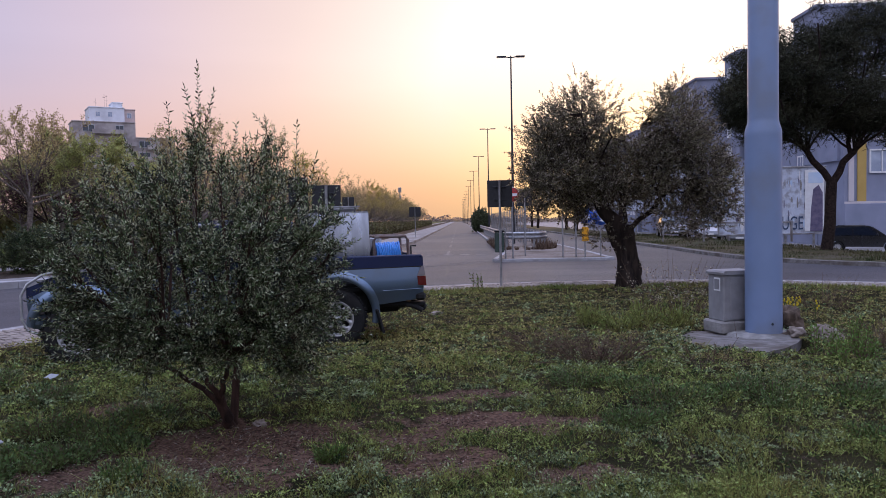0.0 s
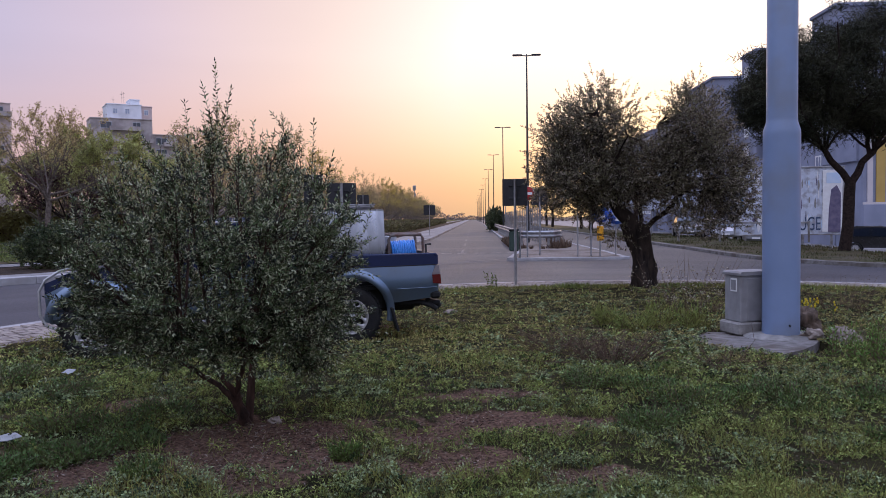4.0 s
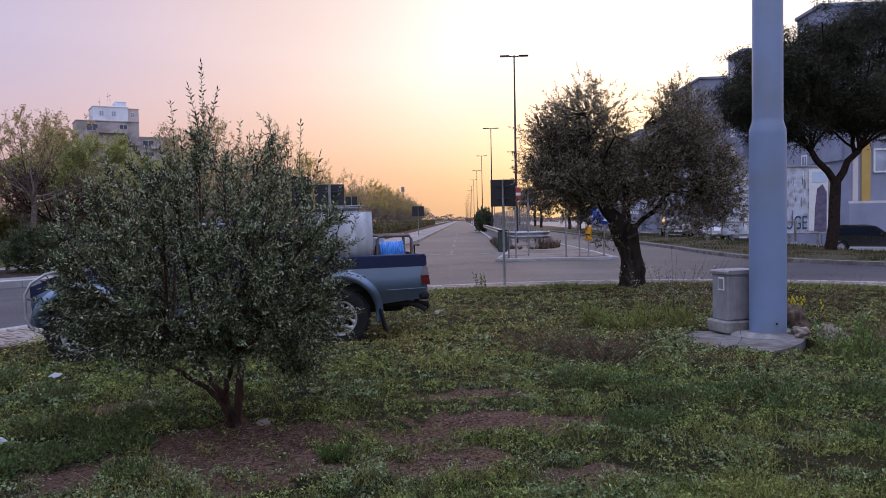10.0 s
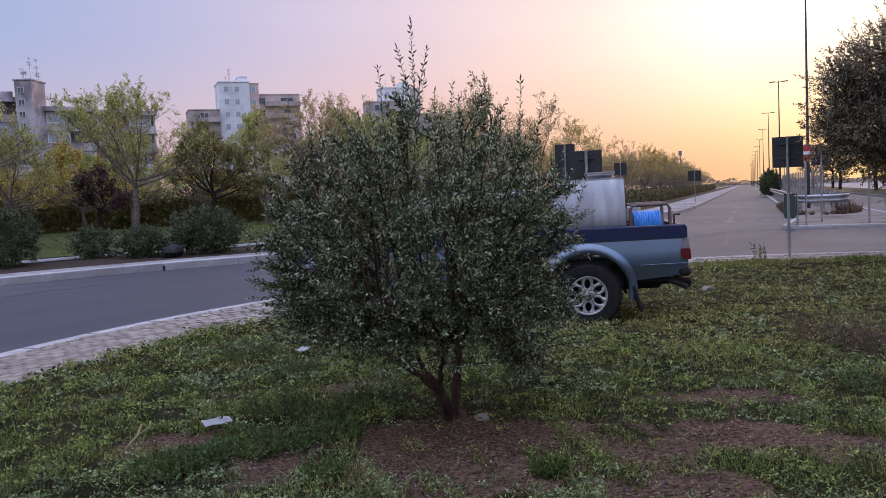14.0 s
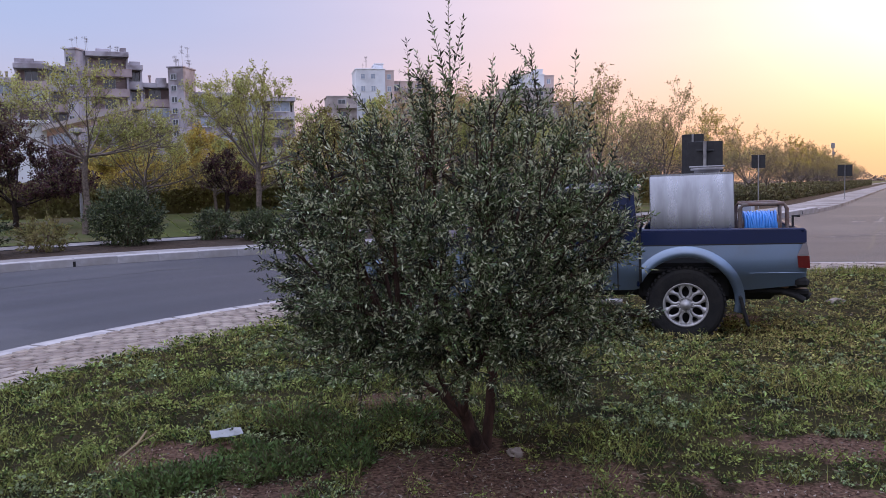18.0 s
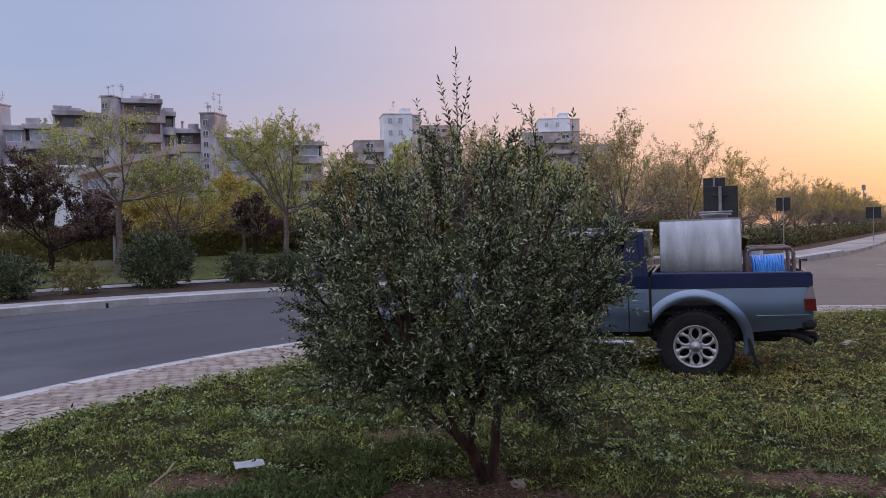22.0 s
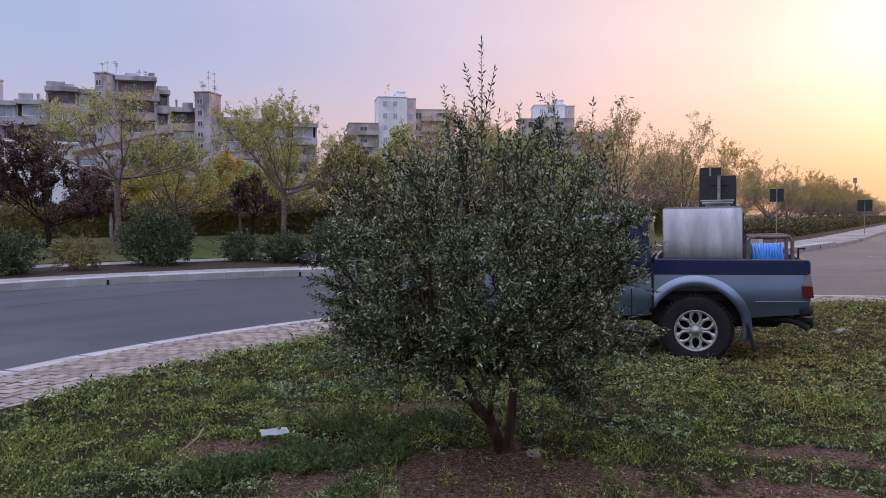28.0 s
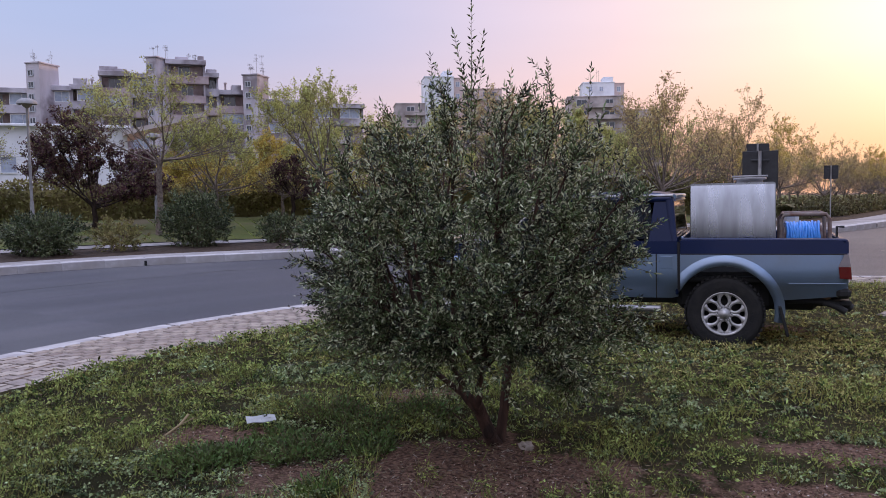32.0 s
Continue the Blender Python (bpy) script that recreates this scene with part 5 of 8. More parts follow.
# ---- poles, signs and street things ----
def big_pole():
    x, y = 3.62, 10.15
    z = gz(x, y)
    th = thing("mast", "thick blue-grey painted steel mast with a swaged joint", "mast", pose(x, y, z))
    part("shaft", B().lathe([(0.222, 0.02), (0.219, 2.50), (0.216, 2.56), (0.185, 2.66), (0.182, 2.70), (0.165, 12.0), (0.0, 12.02)], 36), POLE_PAINT, th)
    part("cable_entry", B().lathe([(0.006, -0.232), (0.014, -0.228), (0.014, -0.205)], 10, "y", (0.03, 0, 0.17)), BLACK_PLASTIC, th)
    b = B()
    rng = random.Random(3)
    n = 28
    prof = [(0.0, 0.055), (0.36, 0.046), (0.435, 0.022), (0.465, -0.08)]
    v = []
    for r, h in prof:
        for j in range(n):
            a = 2 * math.pi * j / n
            k = 1 + (rng.uniform(-0.03, 0.03) if r else 0)
            v.append((r * k * math.cos(a), r * k * math.sin(a), h + rng.uniform(-0.004, 0.004)))
    b.add(v, [(i * n + j, i * n + (j + 1) % n, (i + 1) * n + (j + 1) % n, (i + 1) * n + j) for i in range(3) for j in range(n)], True)
    part("collar", b, CONCRETE, th, "rough concrete collar round the foot")
    s = B()
    out = [(2.47, 10.3), (2.50, 9.6), (2.53, 9.1), (2.60, 8.62), (2.78, 8.42), (3.08, 8.55), (3.42, 8.90), (3.72, 9.35), (3.98, 9.85), (4.06, 10.4), (3.6, 10.8), (2.7, 10.8)]
    m = len(out)
    v, f = [], []
    for k in (1.0, 0.75, 0.5, 0.25):
        for a, c in out:
            px, py = 3.2 + (a - 3.2) * k, 9.5 + (c - 9.5) * k
            v.append((px, py, -0.048 - 0.046 * (py - 8.1) + 0.004 * math.sin(px * 9) * math.cos(py * 7)))
    v.append((3.2, 9.5, -0.048 - 0.046 * 1.4))
    for q in range(3):
        f += [(q * m + i, q * m + (i + 1) % m, (q + 1) * m + (i + 1) % m, (q + 1) * m + i) for i in range(m)]
    f += [(3 * m + i, 3 * m + (i + 1) % m, 4 * m) for i in range(m)]
    e = len(v)
    v += [(a, c, gz(a, c) - 0.14) for a, c in out]
    f += [(i, e + i, e + (i + 1) % m, (i + 1) % m) for i in range(m)]
    s.add(v, f)
    tagged(s.obj("footing_slab", SLAB), "broken-edged concrete slab in the turf", "slab")


def meter_cabinet():
    x, y = 3.34, 10.50
    z = gz(x, y) + 0.02
    th = thing("utility_cabinet", "weathered grey roadside cabinet on a concrete plinth", "cabinet", pose(x, y, z, 0, 0, 18))
    part("plinth", B().box((0, 0, 0.07), (0.58, 0.44, 0.16), 0.02), CONCRETE, th)
    part("body", B().box((0, 0, 0.45), (0.48, 0.34, 0.60), 0.012), CABINET_PAINT, th)
    part("lid", B().prism([(-0.26, 0.745), (0.26, 0.745), (0.26, 0.775), (0.23, 0.795), (-0.23, 0.795), (-0.26, 0.775)], -0.19, 0.19), CABINET_PAINT, th)
    d = part("door", B().box((0.02, -0.172, 0.44), (0.34, 0.012, 0.54), 0.004), CABINET_PAINT, th)
    part("handle", B().box((0.14, -0.183, 0.46), (0.02, 0.014, 0.10), 0.004), BLACK_PLASTIC, d)
    p = part("label_plate", B().box((-0.242, -0.03, 0.62), (0.012, 0.13, 0.17), 0.003), SIGN_WHITE, th)
    part("label_field", B().box((-0.249, -0.03, 0.62), (0.004, 0.10, 0.13), 0.001), CABINET_PAINT, p)


def rock(name, label, x, y, s, seed, group="rocks", material=ROCK):
    rng = random.Random(seed)
    bm = bmesh.new()
    bmesh.ops.create_icosphere(bm, subdivisions=4, radius=1)
    for v in bm.verts:
        n = noise.noise(v.co * 1.3 + Vector((seed, 0, 0))) * 0.55 + noise.noise(v.co * 3.1 + Vector((0, seed, 0))) * 0.30 + abs(noise.noise(v.co * 5.3 + Vector((0, 0, seed)))) * 0.40 - abs(noise.noise(v.co * 12.0 + Vector((seed, seed, 0)))) * 0.22
        v.co = Vector((v.co.x * s[0], v.co.y * s[1], v.co.z * s[2])) * (1 + n)
    me = bpy.data.meshes.new(name)
    bm.to_mesh(me)
    bm.free()
    me.materials.append(material)
    me.polygons.foreach_set("use_smooth", [True] * len(me.polygons))
    ob = new(name, me)
    ob.matrix_basis = pose(x, y, gz(x, y) + s[2] * 0.55, 0, 0, rng.uniform(0, 360))
    return tagged(ob, label, "rock", group)


def back_sign(x, y, z0, top, w, h, label, turn=0):
    """A sign seen from its back on a steel post."""
    th = thing("road_sign", label, "sign", pose(x, y, z0, 0, 0, turn))
    part("post", B().tube([(0, 0, -0.1), (0, 0, top)], 0.030, 12), STEEL, th)
    part("panel", B().box((0, 0.05, top - h / 2), (w, 0.02, h), 0.004), SIGN_BACK, th, "dark unpainted back of the panel")
    for k in (0.25, 0.72):
        part("clamp", B().box((0, 0.026, top - h * k), (w * 0.5, 0.02, 0.03), 0.004), SIGN_BACK, th)
    return th


def no_entry(x, y, z0):
    th = thing("no_entry_sign", "round red no entry sign on a steel post", "sign", pose(x, y, z0))
    part("post", B().tube([(0, 0, -0.1), (0, 0, 2.55)], 0.03, 10), STEEL, th)
    part("disc", B().lathe([(0.0, -0.06), (0.255, -0.06), (0.265, -0.055), (0.265, -0.04), (0.0, -0.04)], 32, "y", (0, 0, 2.25)), SIGN_RED, th)
    part("rim", B().lathe([(0.252, -0.064), (0.268, -0.064), (0.268, -0.05)], 32, "y", (0, 0, 2.25)), SIGN_WHITE, th)
    part("bar", B().box((0, -0.066, 2.25), (0.37, 0.006, 0.10), 0.001), SIGN_WHITE, th)


def plain_post(x, y, z0, h):
    th = thing("post", "plain galvanised steel post on the median", "post", pose(x, y, z0), "median posts")
    part("tube", B().tube([(0, 0, -0.1), (0, 0, h)], 0.03, 10), STEEL, th)
    part("cap", B().lathe([(0.034, h - 0.02), (0.034, h + 0.01), (0, h + 0.02)], 10), BLACK_PLASTIC, th)


def blue_arrow_sign(x, y, z0, zc=1.50, r=0.3, marker=True):
    """A round blue sign on a post; some carry a yellow marker panel below."""
    label = "round blue mandatory direction sign above a yellow panel" if marker else "round blue mandatory direction sign on a steel post"
    th = thing("direction_sign", label, "sign", pose(x, y, z0), "direction signs")
    part("post", B().tube([(0, 0, -0.1), (0, 0, zc + 0.15)], 0.03, 10), STEEL, th)
    part("disc", B().lathe([(0.0, -0.06), (r, -0.06), (r, -0.04), (0.0, -0.04)], 28, "y", (0, 0, zc)), SIGN_BLUE, th)
    arrow = [(-0.15, 0.13), (-0.04, 0.13), (0.10, -0.05), (0.16, 0.03), (0.17, -0.19), (-0.06, -0.15), (0.02, -0.09)]
    part("arrow", B().add([(a, -0.068, zc + c) for a, c in arrow], [(0, 1, 2, 6), (2, 3, 4), (2, 4, 5, 6)]), SIGN_WHITE, th)
    if marker:
        part("marker", B().box((0, -0.05, 0.82), (0.24, 0.03, 0.52), 0.05), SIGN_YELLOW, th, "yellow reflective marker panel")


def median_fence():
    """Tall wire fence with steel posts along the far part of the median."""
    th = thing("wire_fence", "tall grey wire fence on the median behind the guard rail", "fence")
    pts = [Vector((2.75 - 0.022 * (42 + 1.8 * i - 42), 42 + 1.8 * i)) for i in range(24)]
    for p in pts:
        part("post", B().tube([(p.x, p.y, -0.3 + dip(p.y)), (p.x, p.y, 1.75 + dip(p.y))], 0.024, 6), STEEL, th)
    for p, q in zip(pts, pts[1:]):
        w = B()
        for k in range(5):
            w.tube([(p.x, p.y, 0.05 + 0.4 * k + dip(p.y)), (q.x, q.y, 0.05 + 0.4 * k + dip(q.y))], 0.008, 4, False)
        for k in range(1, 6):
            c = p.lerp(q, k / 6)
            w.tube([(c.x, c.y, -0.15 + dip(c.y)), (c.x, c.y, 1.68 + dip(c.y))], 0.006, 3, False)
        part("wire_panel", w, STEEL, th)


def litter_bin(x, y, z0):
    th = thing("litter_bin", "dark green street litter bin on a post", "bin", pose(x, y, z0))
    part("post", B().tube([(0.17, 0, -0.1), (0.17, 0, 1.05)], 0.03, 8), STEEL, th)
    part("body", B().box((-0.05, 0, 0.55), (0.34, 0.3, 0.72), 0.03), BIN_GREEN, th)
    part("lid", B().box((-0.05, 0, 0.95), (0.38, 0.34, 0.06), 0.025), BLACK_PLASTIC, th)


def street_lamp(x, y, z0, turn=0):
    th = thing("street_lamp", "tall dark twin-arm street lamp on the median", "lamp", pose(x, y, z0, 0, 0, turn), "avenue lamps")
    part("pole", B().lathe([(0.085, -0.1), (0.075, 1.5), (0.035, 9.85), (0.0, 9.9)], 12), SIGN_BACK, th)
    for s in (-1, 1):
        part("arm", B().tube([(0, 0, 9.780), (s * 0.3, 0, 9.820)], 0.03, 8), SIGN_BACK, th)
        h = part("lamp_head", B().box((s * 0.50, 0, 9.830), (0.50, 0.26, 0.07), 0.025), SIGN_BACK, th)
        part("lens", B().box((s * 0.50, 0, 9.793), (0.38, 0.2, 0.012), 0.003), LIGHT_CLEAR, h)
    return th


def guard_rail():
    """Steel guard rail that runs along both sides of the median and round its nose."""
    th = thing("guard_rail", "galvanised double-wave guard rail round the median nose", "guard rail")
    left = [(0.35, 110), (0.95, 70), (1.35, 50), (1.4, 40), (1.45, 37.0), (1.65, 36.2), (2.2, 35.9), (2.8, 36.0), (3.2, 36.5), (3.4, 37.4), (3.45, 40), (3.4, 48), (3.2, 60)]
    line = smooth_line(left, 1)
    prof = [(0.0, 0.42), (-0.05, 0.47), (-0.05, 0.51), (0.0, 0.56), (0.0, 0.60), (-0.05, 0.65), (-0.05, 0.69), (0.0, 0.74)]
    n, m = len(line), len(prof)
    rows = [offset_line(line, o) for o, _ in prof]
    v = [(p[0], p[1], ROAD_Z + 0.13 + h + dip(p[1])) for row, (_, h) in zip(rows, prof) for p in row]
    part("beam", B().add(v, [(k * n + i, k * n + i + 1, (k + 1) * n + i + 1, (k + 1) * n + i) for k in range(m - 1) for i in range(n - 1)]), STEEL, th)
    post = None
    for p in resample(line, 2.0, 1, 200):
        if p.y > 75:
            continue
        if post is None:
            post = part("post", B().box((0, 0, 0.36), (0.10, 0.06, 0.78), 0.005), STEEL, th)
            ob = post
        else:
            ob = post.copy()
            scene.collection.objects.link(ob)
        ob.location = (p.x + 0.06 * (1 if p.x < 2.4 else -1), p.y + (0.06 if p.y < 36.6 else 0), ROAD_Z + 0.10 + dip(p.y))


def globe_lamp(x, y, z0, h):
    th = thing("park_lamp", "grey park lamp with a hooded globe", "lamp", pose(x, y, z0))
    part("pole", B().lathe([(0.075, -0.1), (0.075, 0.9), (0.055, 1.0), (0.045, h - 0.35)], 12), CABINET_PAINT, th)
    part("globe", B().lathe([(0.05, h - 0.36), (0.17, h - 0.27), (0.21, h - 0.14)], 18), LIGHT_CLEAR, th)
    part("hood", B().lathe([(0.36, h - 0.22), (0.355, h - 0.17), (0.30, h - 0.08), (0.18, h - 0.015), (0.0, h)], 18), CABINET_PAINT, th)


# ---- vehicles ----
def wheel(parent, x, y, z, r, w, side, spokes=6):
    """A tyre on a cast rim; side is -1 or 1 for the outer face."""
    t = part("wheel", B().lathe([(r * 0.60, -w / 2), (r * 0.90, -w / 2), (r * 0.985, -w * 0.36), (r, -w * 0.2), (r, w * 0.2), (r * 0.985, w * 0.36), (r * 0.90, w / 2), (r * 0.60, w / 2)], 40, "y"), TYRE, parent, "black off-road tyre")
    t.location = (x, y, z)
    tr = B()
    for k in range(44):
        a = 2 * math.pi * k / 44
        m = Matrix.Rotation(-a, 3, "Y")
        for s in (-1, 1):
            tr.box(m @ Vector((r * 0.995, s * w * 0.32, 0)), (0.02, w * 0.30, r * 0.075), 0, m)
    part("tread", tr, TYRE, t)["kind"] = "stuff"
    rim = B().lathe([(r * 0.585, side * w * 0.47), (r * 0.565, side * w * 0.49), (r * 0.535, side * w * 0.46), (r * 0.51, side * w * 0.38), (r * 0.50, side * w * 0.10), (r * 0.52, -side * w * 0.4)], 40, "y")
    rm = part("rim", rim, ALLOY, t, "scuffed alloy rim")
    sp = B()
    yo = side * w * 0.40
    for k in range(spokes):
        mid = 2 * math.pi * (k + 0.5) / spokes + math.pi / 2      # between two windows
        for d in (-1, 1):
            v, nr = [], 14
            for i in range(nr + 1):
                rr = 0.15 + 0.375 * i / nr
                hole = 0.088 * math.sqrt(max(0.0, 1 - ((rr - 0.345) / 0.135) ** 2))
                slot = 0.070 * math.sqrt(max(0.0, 1 - ((rr - 0.50) / 0.12) ** 2))
                a0, a1 = math.asin(slot / rr), math.pi / spokes - math.asin(min(0.9, hole / rr))
                for j, (g, dy) in enumerate(((0.0, -0.022), (0.02, 0.0), (0.5, 0.008), (0.98, 0.0), (1.0, -0.022))):
                    a = mid + d * (a0 + (a1 - a0) * g)
                    v.append((math.cos(a) * r * rr, yo + side * dy, math.sin(a) * r * rr))
            sp.add(v, [(i * 5 + j, i * 5 + j + 1, i * 5 + j + 6, i * 5 + j + 5) for i in range(nr) for j in range(4)], True)
    for k in range(6):
        a = 2 * math.pi * k / 6
        sp.lathe([(0.0, yo + side * 0.022), (r * 0.022, yo + side * 0.02), (r * 0.025, yo)], 6, "y", (math.cos(a) * r * 0.19, 0, math.sin(a) * r * 0.19))
    sp.lathe([(0.0, yo + side * 0.03), (r * 0.12, yo + side * 0.028), (r * 0.15, yo + side * 0.01), (r * 0.18, yo - side * 0.02)], 20, "y")
    part("spokes", sp, ALLOY, t)
    part("brake_drum", B().lathe([(0.0, side * w * 0.05), (r * 0.50, side * w * 0.05), (r * 0.52, -side * w * 0.1)], 24, "y"), BLACK_PLASTIC, t)
    part("hub_cap", B().lathe([(0.0, yo + side * 0.05), (r * 0.10, yo + side * 0.045), (r * 0.12, yo + side * 0.02)], 16, "y"), ALLOY, t)
    part("tyre_wall", B().lathe([(r * 0.58, side * w * 0.475), (r * 0.66, side * w * 0.515), (r * 0.74, side * w * 0.525), (r * 0.86, side * w * 0.515)], 40, "y"), TYRE, t)
    return t


def arch(cx, cz, r, a0, a1, n=14):
    return [(cx + r * math.cos(radians(a0 + (a1 - a0) * i / n)), cz + r * math.sin(radians(a0 + (a1 - a0) * i / n))) for i in range(n + 1)]


def pickup():
    """Pick-up truck: x forwards from the rear axle, y to its left, z up from the ground."""
    th = thing("pickup_truck", "two-tone silver and dark blue pick-up truck with a steel water tank", "pickup truck", pose(-1.935, 10.59, -0.19, 0, 0.7, 195.4))
    HW, RAIL, BAND = 0.845, 1.125, 0.985
    zk, yk = [0.46, 0.54, 0.62, 0.70, 0.78, 0.86, 0.985, 1.125], [-0.135, -0.10, -0.055, -0.008, 0.018, 0.016, 0.006, -0.004]

    def skin(x0, x1, zb, zt, s, n=48, rows=9, thick=0.03):
        """A curved body panel between a lower and an upper edge line, on side s."""
        b = B()
        v = []
        for i in range(n + 1):
            x = x0 + (x1 - x0) * i / n
            a, c = zb(x), zt(x)
            for j in range(rows + 1):
                z = a + (c - a) * j / rows
                y = HW + float(np.interp(z, zk, yk)) - 0.05 * max(0.0, (-1.05 - x) / 0.08) ** 2 - 0.07 * max(0.0, (x - 3.18) / 0.30) ** 2
                v.append((x, s * y, z))
        m, k = rows + 1, len(v)
        f = [(i * m + j, (i + 1) * m + j, (i + 1) * m + j + 1, i * m + j + 1) for i in range(n) for j in range(rows)]
        b.add(v, f, True)
        v2 = [(x, y - s * thick, z) for x, y, z in v]
        b.add(v2, [q[::-1] for q in f], True)
        for a, c in ((0, m), (rows, m)):
            for i in range(n):
                p, q = i * m + a, (i + 1) * m + a
                b.add([v[p], v[q], v2[q], v2[p]], [(0, 1, 2, 3)])
        for c in (0, n):
            for j in range(rows):
                p = c * m + j
                b.add([v[p], v[p + 1], v2[p + 1], v2[p]], [(0, 1, 2, 3)])
        return b

    def sill(x):
        z = 0.52 if x > 0 else 0.52 + 0.05 * max(0.0, (-0.6 - x) / 0.5)
        for c in (0.0, 2.96):
            if abs(x - c) < 0.475:
                z = max(z, 0.39 + math.sqrt(0.475 ** 2 - (x - c) ** 2))
        return z

    for s in (-1, 1):
        part("bed_side", skin(-1.13, 0.425, sill, lambda x: BAND, s), PAINT_SILVER, th)
        part("bed_rail", skin(-1.13, 0.425, lambda x: BAND + 0.004, lambda x: RAIL - 0.02 * max(0, (-1.0 - x) / 0.13), s, 16, 3, 0.07), PAINT_BLUE, th, "dark blue upper bed side")
        part("rail_cap", B().tube([(-1.10, s * 0.80, RAIL - 0.012), (0.41, s * 0.80, RAIL + 0.004)], 0.022, 8), PAINT_BLUE, th)
        part("side_crease", B().tube([(-1.10, s * (HW + 0.010), 0.705), (-0.60, s * (HW + 0.012), 0.700)], 0.0045, 6), PAINT_SILVER, th)
        part("trim_line", B().box((-0.345, s * (HW + 0.001), BAND), (1.53, 0.012, 0.014), 0.002), BLACK_PLASTIC, th)
        for x in (0.0, 2.96):
            fl = B()
            o, i = arch(x, 0.40, 0.575, 10 if x else 43, 192, 22), arch(x, 0.40, 0.475, 10 if x else 28, 192, 22)
            n = len(o)
            yo = [HW + float(np.interp(pz, zk, yk)) + 0.003 for _, pz in o]
            v = [(px, s * y, pz) for (px, pz), y in zip(o, yo)] + [(px * 0.5 + ix * 0.5, s * (y + 0.05), pz * 0.5 + iz * 0.5) for (px, pz), (ix, iz), y in zip(o, i, yo)] + [(ix, s * (y + 0.05), iz) for (ix, iz), y in zip(i, yo)] + [(ix, s * (HW - 0.14), iz) for ix, iz in i]
            fl.add(v, [(k * n + j, k * n + j + 1, (k + 1) * n + j + 1, (k + 1) * n + j) for k in range(3) for j in range(n - 1)], True)
            part("wheel_arch_flare", fl, PAINT_SILVER, th)
        part("mud_flap", B().box((-0.555, s * 0.76, 0.32), (0.03, 0.24, 0.30), 0.006, Matrix.Rotation(radians(14), 3, "Y")), BLACK_PLASTIC, th)
        tl = part("tail_lamp", B().prism([(-1.150, 0.745), (-1.142, 0.865), (-1.035, 0.865), (-1.045, 0.755)], s * (HW + 0.030), s * (HW - 0.12)), LIGHT_RED, th, "red tail lamp")
        part("clear_lens", B().prism([(-1.142, 0.868), (-1.122, 0.985), (-1.085, 0.985), (-1.033, 0.868)], s * (HW + 0.028), s * (HW - 0.12)), LIGHT_CLEAR, tl)
        part("bumper_cap", B().box((-1.09, s * 0.72, 0.60), (0.13, 0.20, 0.10), 0.03), BLACK_PLASTIC, th)
    part("tailgate", B().box((-1.10, 0, 0.84), (0.05, 1.56, 0.54), 0.012), PAINT_SILVER, th)
    part("tailgate_cap", B().box((-1.095, 0, 1.11), (0.06, 1.56, 0.03), 0.01), PAINT_BLUE, th)
    part("bed_floor", B().box((-0.34, 0, 0.72), (1.52, 1.56, 0.05), 0.005), BLACK_PLASTIC, th)
    part("bed_front", B().box((0.405, 0, 0.93), (0.03, 1.56, 0.46), 0.005), PAINT_SILVER, th)
    part("chassis", B().box((1.2, 0.42, 0.50), (4.3, 0.10, 0.14), 0.01).box((1.2, -0.42, 0.50), (4.3, 0.10, 0.14), 0.01).box((-0.9, 0, 0.48), (0.1, 0.9, 0.1), 0.01), BLACK_PLASTIC, th)
    part("rear_axle", B().tube([(0, -0.75, 0.385), (0, 0.75, 0.385)], 0.06, 10).lathe([(0.0, -0.16), (0.16, -0.08), (0.16, 0.08), (0.0, 0.16)], 14, "y", (0, 0, 0.385)), BLACK_PLASTIC, th)
    part("fuel_tank", B().box((-0.62, 0.1, 0.50), (0.55, 0.9, 0.22), 0.06), BLACK_PLASTIC, th)
    part("exhaust", B().tube([(-0.6, 0.60, 0.50), (-0.92, 0.66, 0.50), (-1.04, 0.70, 0.46), (-1.12, 0.72, 0.41)], 0.034, 10), BLACK_PLASTIC, th)
    part("tow_bar", B().box((-1.04, 0.40, 0.49), (0.26, 0.60, 0.06), 0.015), BLACK_PLASTIC, th)
    part("tow_hook", B().tube([(-1.00, 0.56, 0.51), (-1.12, 0.60, 0.47), (-1.18, 0.60, 0.43)], 0.045, 10), BLACK_PLASTIC, th, "black tow hook end")
    # cab
    hw = 0.80
    for s in (-1, 1):
        part("cab_side", skin(0.452, 2.415, lambda x: max(0.50, sill(x) if x < 1.0 else 0.0), lambda x: 0.984, s, 30), PAINT_SILVER, th)
        for sx, sz, sh in ((0.66, 0.76, 0.46), (1.30, 0.76, 0.46), (0.4385, 0.86, 0.50), (2.32, 0.80, 0.5)):
            part("door_seam", B().box((sx, s * (HW + 0.012), sz), (0.012 if sx > 0.5 else 0.022, 0.012, sh), 0.0), BLACK_PLASTIC, th)
        part("fuel_flap", B().box((0.56, s * (HW + 0.016), 0.90), (0.13, 0.006, 0.13), 0.002), PAINT_SILVER, th)
        part("door_handle", B().box((0.80, s * (HW + 0.012), 0.98), (0.17, 0.03, 0.035), 0.01), BLACK_PLASTIC, th)
        part("side_step", B().tube([(0.62, s * 0.86, 0.42), (2.35, s * 0.86, 0.42)], 0.035, 10), STEEL, th)
        part("belt_band", skin(0.452, 2.415, lambda x: 0.988, lambda x: 1.12, s, 10, 3), PAINT_BLUE, th)
        g = [(0.70, 1.14), (0.72, 1.50), (1.72, 1.52), (2.28, 1.14)]
        part("side_window", B().prism(g, s * 0.775, s * 0.755, None), GLASS_DARK, th)
        fr = B()
